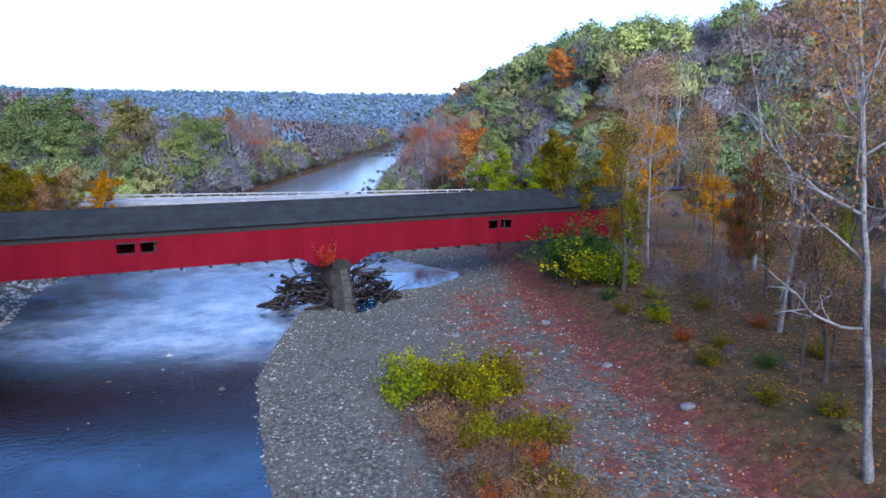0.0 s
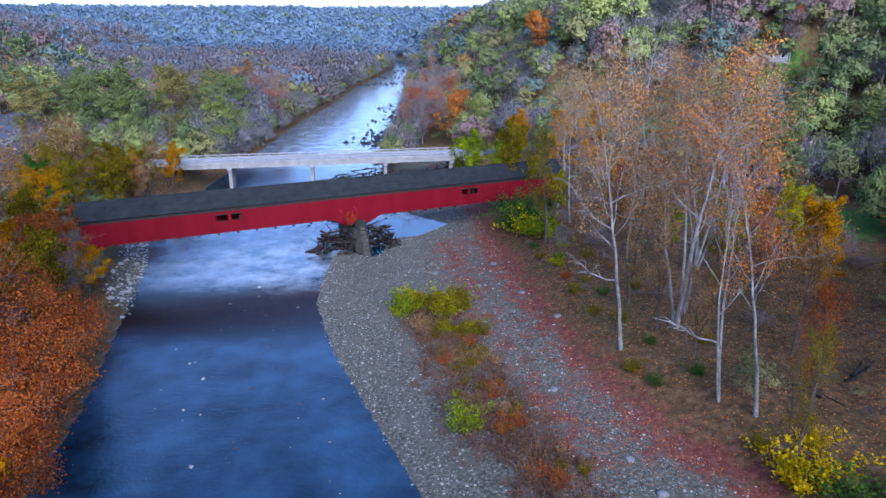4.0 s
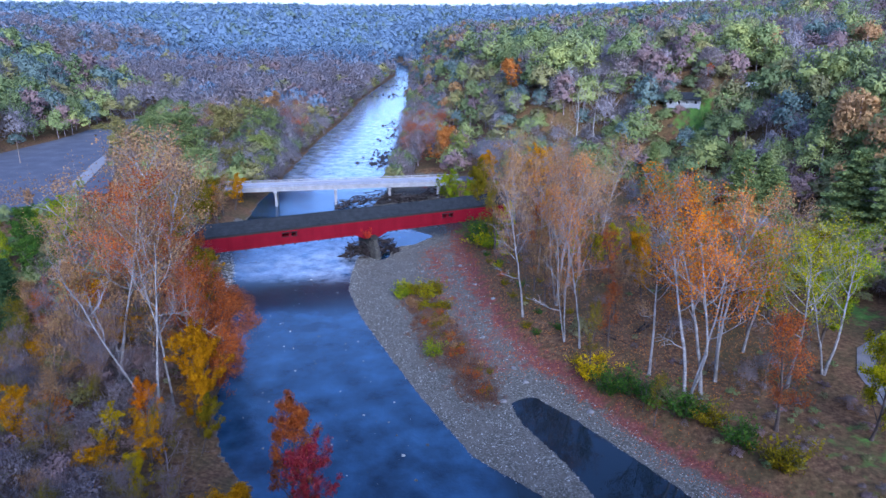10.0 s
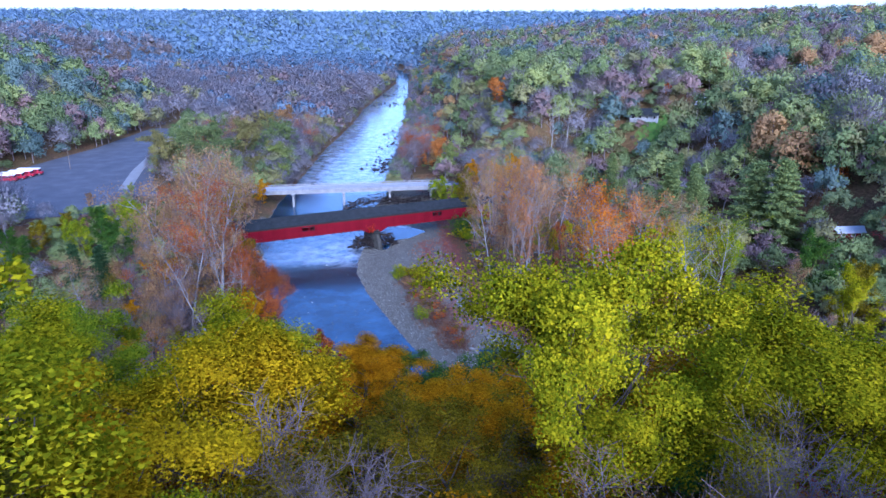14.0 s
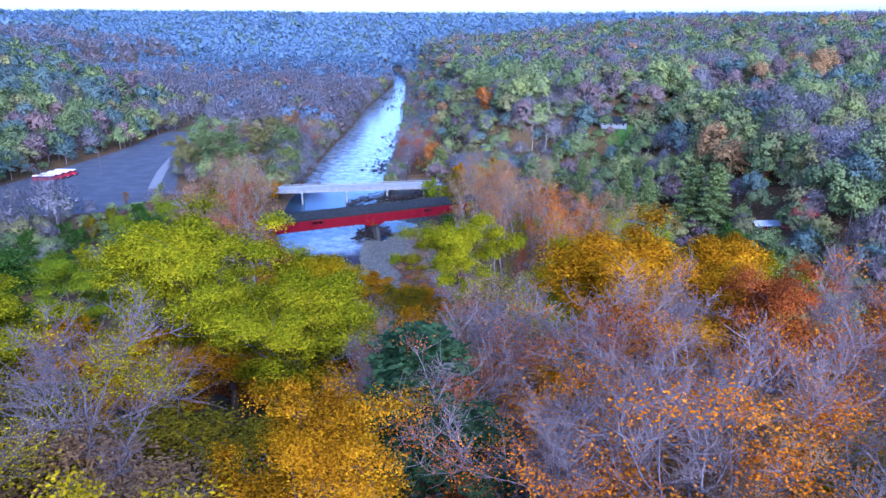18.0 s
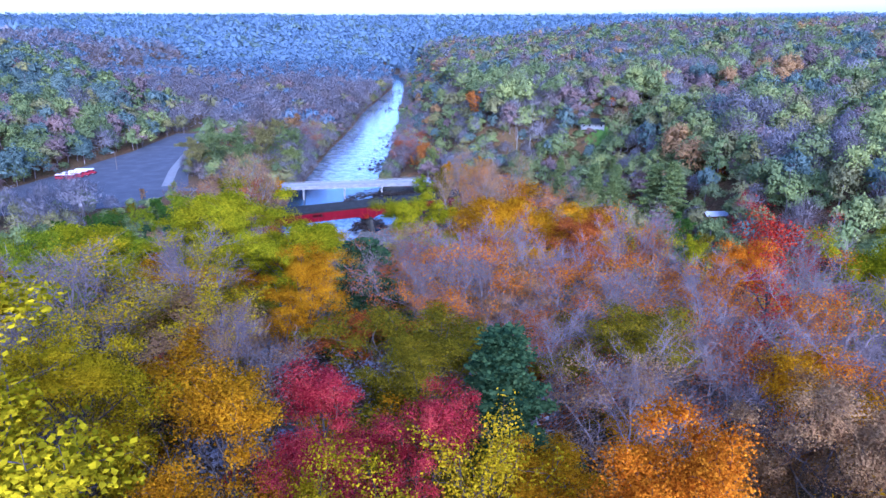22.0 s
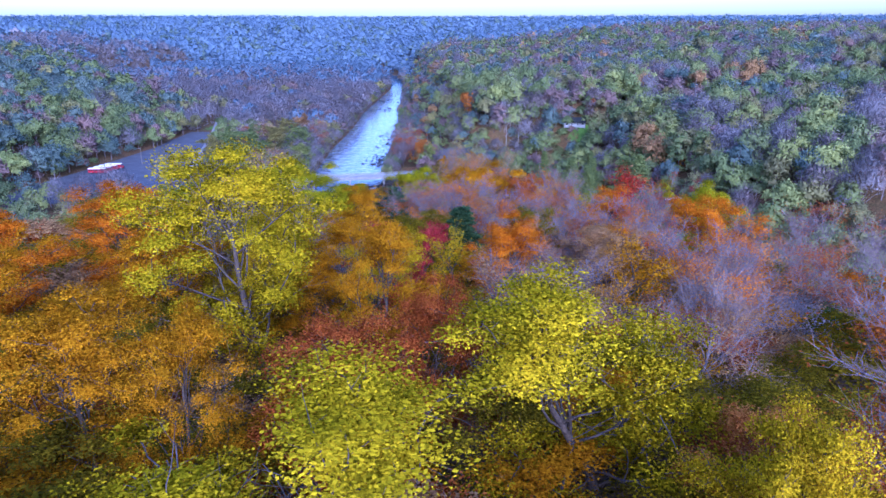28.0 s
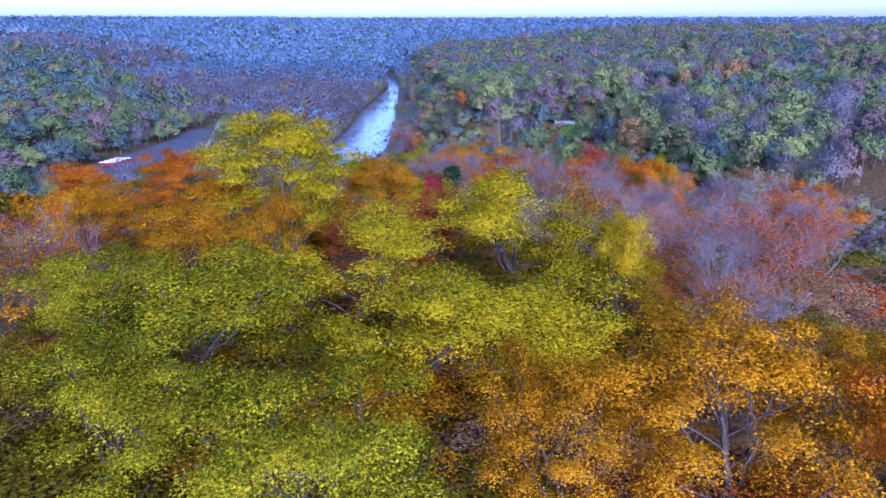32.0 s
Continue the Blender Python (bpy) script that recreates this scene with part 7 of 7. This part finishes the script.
def wheel(parent, x, y, r, w=0.24):
    bm = bmesh.new()
    bmesh.ops.create_cone(bm, cap_ends=True, segments=16, radius1=r, radius2=r, depth=w, matrix=Matrix.Rotation(radians(90), 4, "X"))
    bmesh.ops.bevel(bm, geom=[e for e in bm.edges if abs(e.verts[0].co.y - e.verts[1].co.y) < 1e-4], offset=0.04, segments=1, affect="EDGES")
    t_ = part("tyre", bm, GREYPAINT, parent)
    t_.location = (x, y, r)
    bm = bmesh.new()
    bmesh.ops.create_cone(bm, cap_ends=True, segments=12, radius1=r * 0.55, radius2=r * 0.5, depth=w + 0.02, matrix=Matrix.Rotation(radians(90), 4, "X"))
    part("rim", bm, STEEL, t_)


truck = empty("pickup_truck", pose(75.2, 9.6, height(75.2, 9.6) + 0.12, 0, 0, -82), "red pickup truck parked on the gravel track", "truck")
part("body", prism(bmesh.new(), [(-2.6, 0.45), (2.6, 0.45), (2.65, 0.95), (1.4, 1.05), (-0.9, 1.05), (-2.65, 1.05)], -0.92, 0.92), REDHULL, truck)
part("cab", prism(bmesh.new(), [(-0.85, 1.06), (1.35, 1.06), (0.65, 1.72), (-0.65, 1.74)], -0.80, 0.80), REDHULL, truck)
part("roof", box(bmesh.new(), -0.62, 0.62, -0.76, 0.76, 1.745, 1.79, 0.02), WHITE, truck, "pale roof")
part("windscreen", prism(bmesh.new(), [(1.34, 1.10), (1.38, 1.10), (0.72, 1.70), (0.68, 1.70)], -0.70, 0.70), GLASS, truck)
part("rear_window", prism(bmesh.new(), [(-0.88, 1.14), (-0.84, 1.14), (-0.68, 1.66), (-0.72, 1.66)], -0.66, 0.66), GLASS, truck)
part("cargo_bed", box(bmesh.new(), -2.5, -0.98, -0.75, 0.75, 1.052, 1.07), BLACK, truck, "dark open cargo bed")
for y in (-0.9, 0.8):
    part("bed_side", box(bmesh.new(), -2.6, -0.92, y, y + 0.1, 1.05, 1.28, 0.02), REDHULL, truck)
part("tailgate", box(bmesh.new(), -2.66, -2.58, -0.8, 0.8, 0.75, 1.28, 0.02), REDHULL, truck)
part("front_bumper", box(bmesh.new(), 2.6, 2.78, -0.9, 0.9, 0.42, 0.66, 0.03), STEEL, truck, "chrome bumper")
for y in (-0.72, 0.5):
    part("headlight", box(bmesh.new(), 2.62, 2.67, y, y + 0.22, 0.74, 0.9), WHITE, truck)
for x in (-1.7, 1.65):
    for y in (-0.82, 0.82):
        wheel(truck, x, y, 0.38)


def bus():
    ob = empty("bus", pose(0, 0, 0), "red bus with a white roof parked in a row", "bus", "buses in the car park")
    part("body", box(bmesh.new(), -5.0, 4.2, -1.15, 1.15, 0.55, 2.55, 0.12), REDHULL, ob)
    part("bonnet", box(bmesh.new(), 4.1, 5.3, -0.95, 0.95, 0.55, 1.5, 0.15), REDHULL, ob)
    bm = prism(bmesh.new(), [(-5.02, 2.56), (4.22, 2.56), (4.05, 2.86), (-4.85, 2.86)], -1.1, 1.1)
    part("roof", bm, WHITE, ob, "white roof")
    part("windscreen", box(bmesh.new(), 4.18, 4.23, -0.95, 0.95, 1.6, 2.4), GLASS, ob)
    for y in (-1.17, 1.13):
        for k in range(7):
            part("window", box(bmesh.new(), -4.6 + k * 1.2, -3.65 + k * 1.2, y, y + 0.04, 1.65, 2.3), GLASS, ob)
    for x in (-3.2, 4.3):
        for y in (-1.0, 1.0):
            wheel(ob, x, y, 0.48, 0.28)
    return ob


first = bus()
first.matrix_world = pose(-178.5, 141, 6.34, 0, 0, 3)
for k in range(1, 4):
    copy_thing(first, pose(-178.5 + 0.9 * k, 141 + 4.4 * k, 6.34, 0, 0, 3))
lamp_post = empty("light_pole", pose(-165, 166, 6.2), "tall grey light pole at the edge of the car park", "light pole")
bm = bmesh.new()
bmesh.ops.create_cone(bm, cap_ends=True, segments=10, radius1=0.14, radius2=0.09, depth=10, matrix=Matrix.Translation((0, 0, 5)))
part("pole", bm, TIMBER, lamp_post)
part("arm", box(bmesh.new(), -1.5, 0.05, -0.05, 0.05, 9.3, 9.4), STEEL, lamp_post)
part("lamp_head", box(bmesh.new(), -2.0, -1.4, -0.14, 0.14, 9.22, 9.42, 0.04), STEEL, lamp_post)
for x, y in ((-150, 262), (-141, 232), (60, 160)):
    pole = empty("utility_pole", pose(x, y, height(x, y)), "wooden utility pole beside the lane", "utility pole", "utility poles")
    bm = bmesh.new()
    bmesh.ops.create_cone(bm, cap_ends=True, segments=9, radius1=0.16, radius2=0.11, depth=9, matrix=Matrix.Translation((0, 0, 4.5)))
    part("pole", bm, TIMBER, pole)
    part("crossarm", box(bmesh.new(), -1.1, 1.1, -0.06, 0.06, 8.2, 8.35), TIMBER, pole)


# ---- houses ----
def house(x, y, z, turn, wide, deep, tall, rise, wall_mat, roof_mat, label, porch=False):
    ob = empty("house", pose(x, y, z, 0, 0, turn), label, "house", "houses among the trees")
    w, d = wide / 2, deep / 2
    wall = part("wall", prism(bmesh.new(), [(-d, -1.0), (d, -1.0), (d, tall), (0, tall + rise), (-d, tall)], -w, w), wall_mat, ob)
    wall.matrix_basis = pose(0, 0, 0, 0, 0, 90)
    for k in (-1, 1):
        bm = bmesh.new()
        a = [(-w - 0.4, k * (d + 0.4), tall - 0.25), (w + 0.4, k * (d + 0.4), tall - 0.25), (w + 0.4, 0, tall + rise + 0.08), (-w - 0.4, 0, tall + rise + 0.08)]
        v = [bm.verts.new(q) for q in a] + [bm.verts.new((q[0], q[1], q[2] + 0.15)) for q in a]
        for q in ((0, 1, 2, 3), (4, 5, 6, 7), (0, 1, 5, 4), (1, 2, 6, 5), (2, 3, 7, 6), (3, 0, 4, 7)):
            bm.faces.new([v[i] for i in q])
        bmesh.ops.recalc_face_normals(bm, faces=bm.faces)
        part("roof", bm, roof_mat, ob)
    n_win = max(2, int(wide / 2.6))
    for k in range(n_win):
        cx = -w + wide * (k + 0.5) / n_win
        fr = part("window", box(bmesh.new(), cx - 0.6, cx + 0.6, -d - 0.05, -d - 0.005, 0.9, 2.15), WHITE, ob)
        part("pane", box(bmesh.new(), cx - 0.5, cx + 0.5, -d - 0.07, -d - 0.052, 1.0, 2.05), GLASS, fr)
    if porch:
        part("porch_roof", prism(bmesh.new(), [(-w, 2.5), (w, 2.5), (w, 2.65), (-w, 2.65)], -d - 2.2, -d), roof_mat, ob)
        for k in range(6):
            cx = -w + 0.2 + (wide - 0.4) * k / 5
            part("porch_post", box(bmesh.new(), cx - 0.09, cx + 0.09, -d - 2.1, -d - 1.92, -0.6, 2.5), CLAPBOARD, ob)
        part("porch_rail", box(bmesh.new(), -w, w, -d - 2.06, -d - 1.98, 0.75, 0.9), CLAPBOARD, ob)
    return ob


house(88.5, 181.5, height(88.5, 181.5) + 0.4, -6, 12, 7, 3.0, 1.8, CLAPBOARD, SHINGLE, "low white house with a porch and dark roof", porch=True)
house(115.5, 186, height(115.5, 186) + 0.4, 60, 8, 6, 4.2, 2.4, CLAPBOARD, ROOFTIN, "pale gabled house half hidden by trees")
house(108.7, 41.5, height(108.7, 41.5) + 0.5, 8, 8, 4.5, 2.1, 0.7, RED, ROOFTIN, "small red shed with a pale tin roof")
house(103, 62, height(103, 62) + 0.4, -30, 5, 4, 2.3, 1.1, TIMBER, SHINGLE, "weathered grey wooden hut under trees")
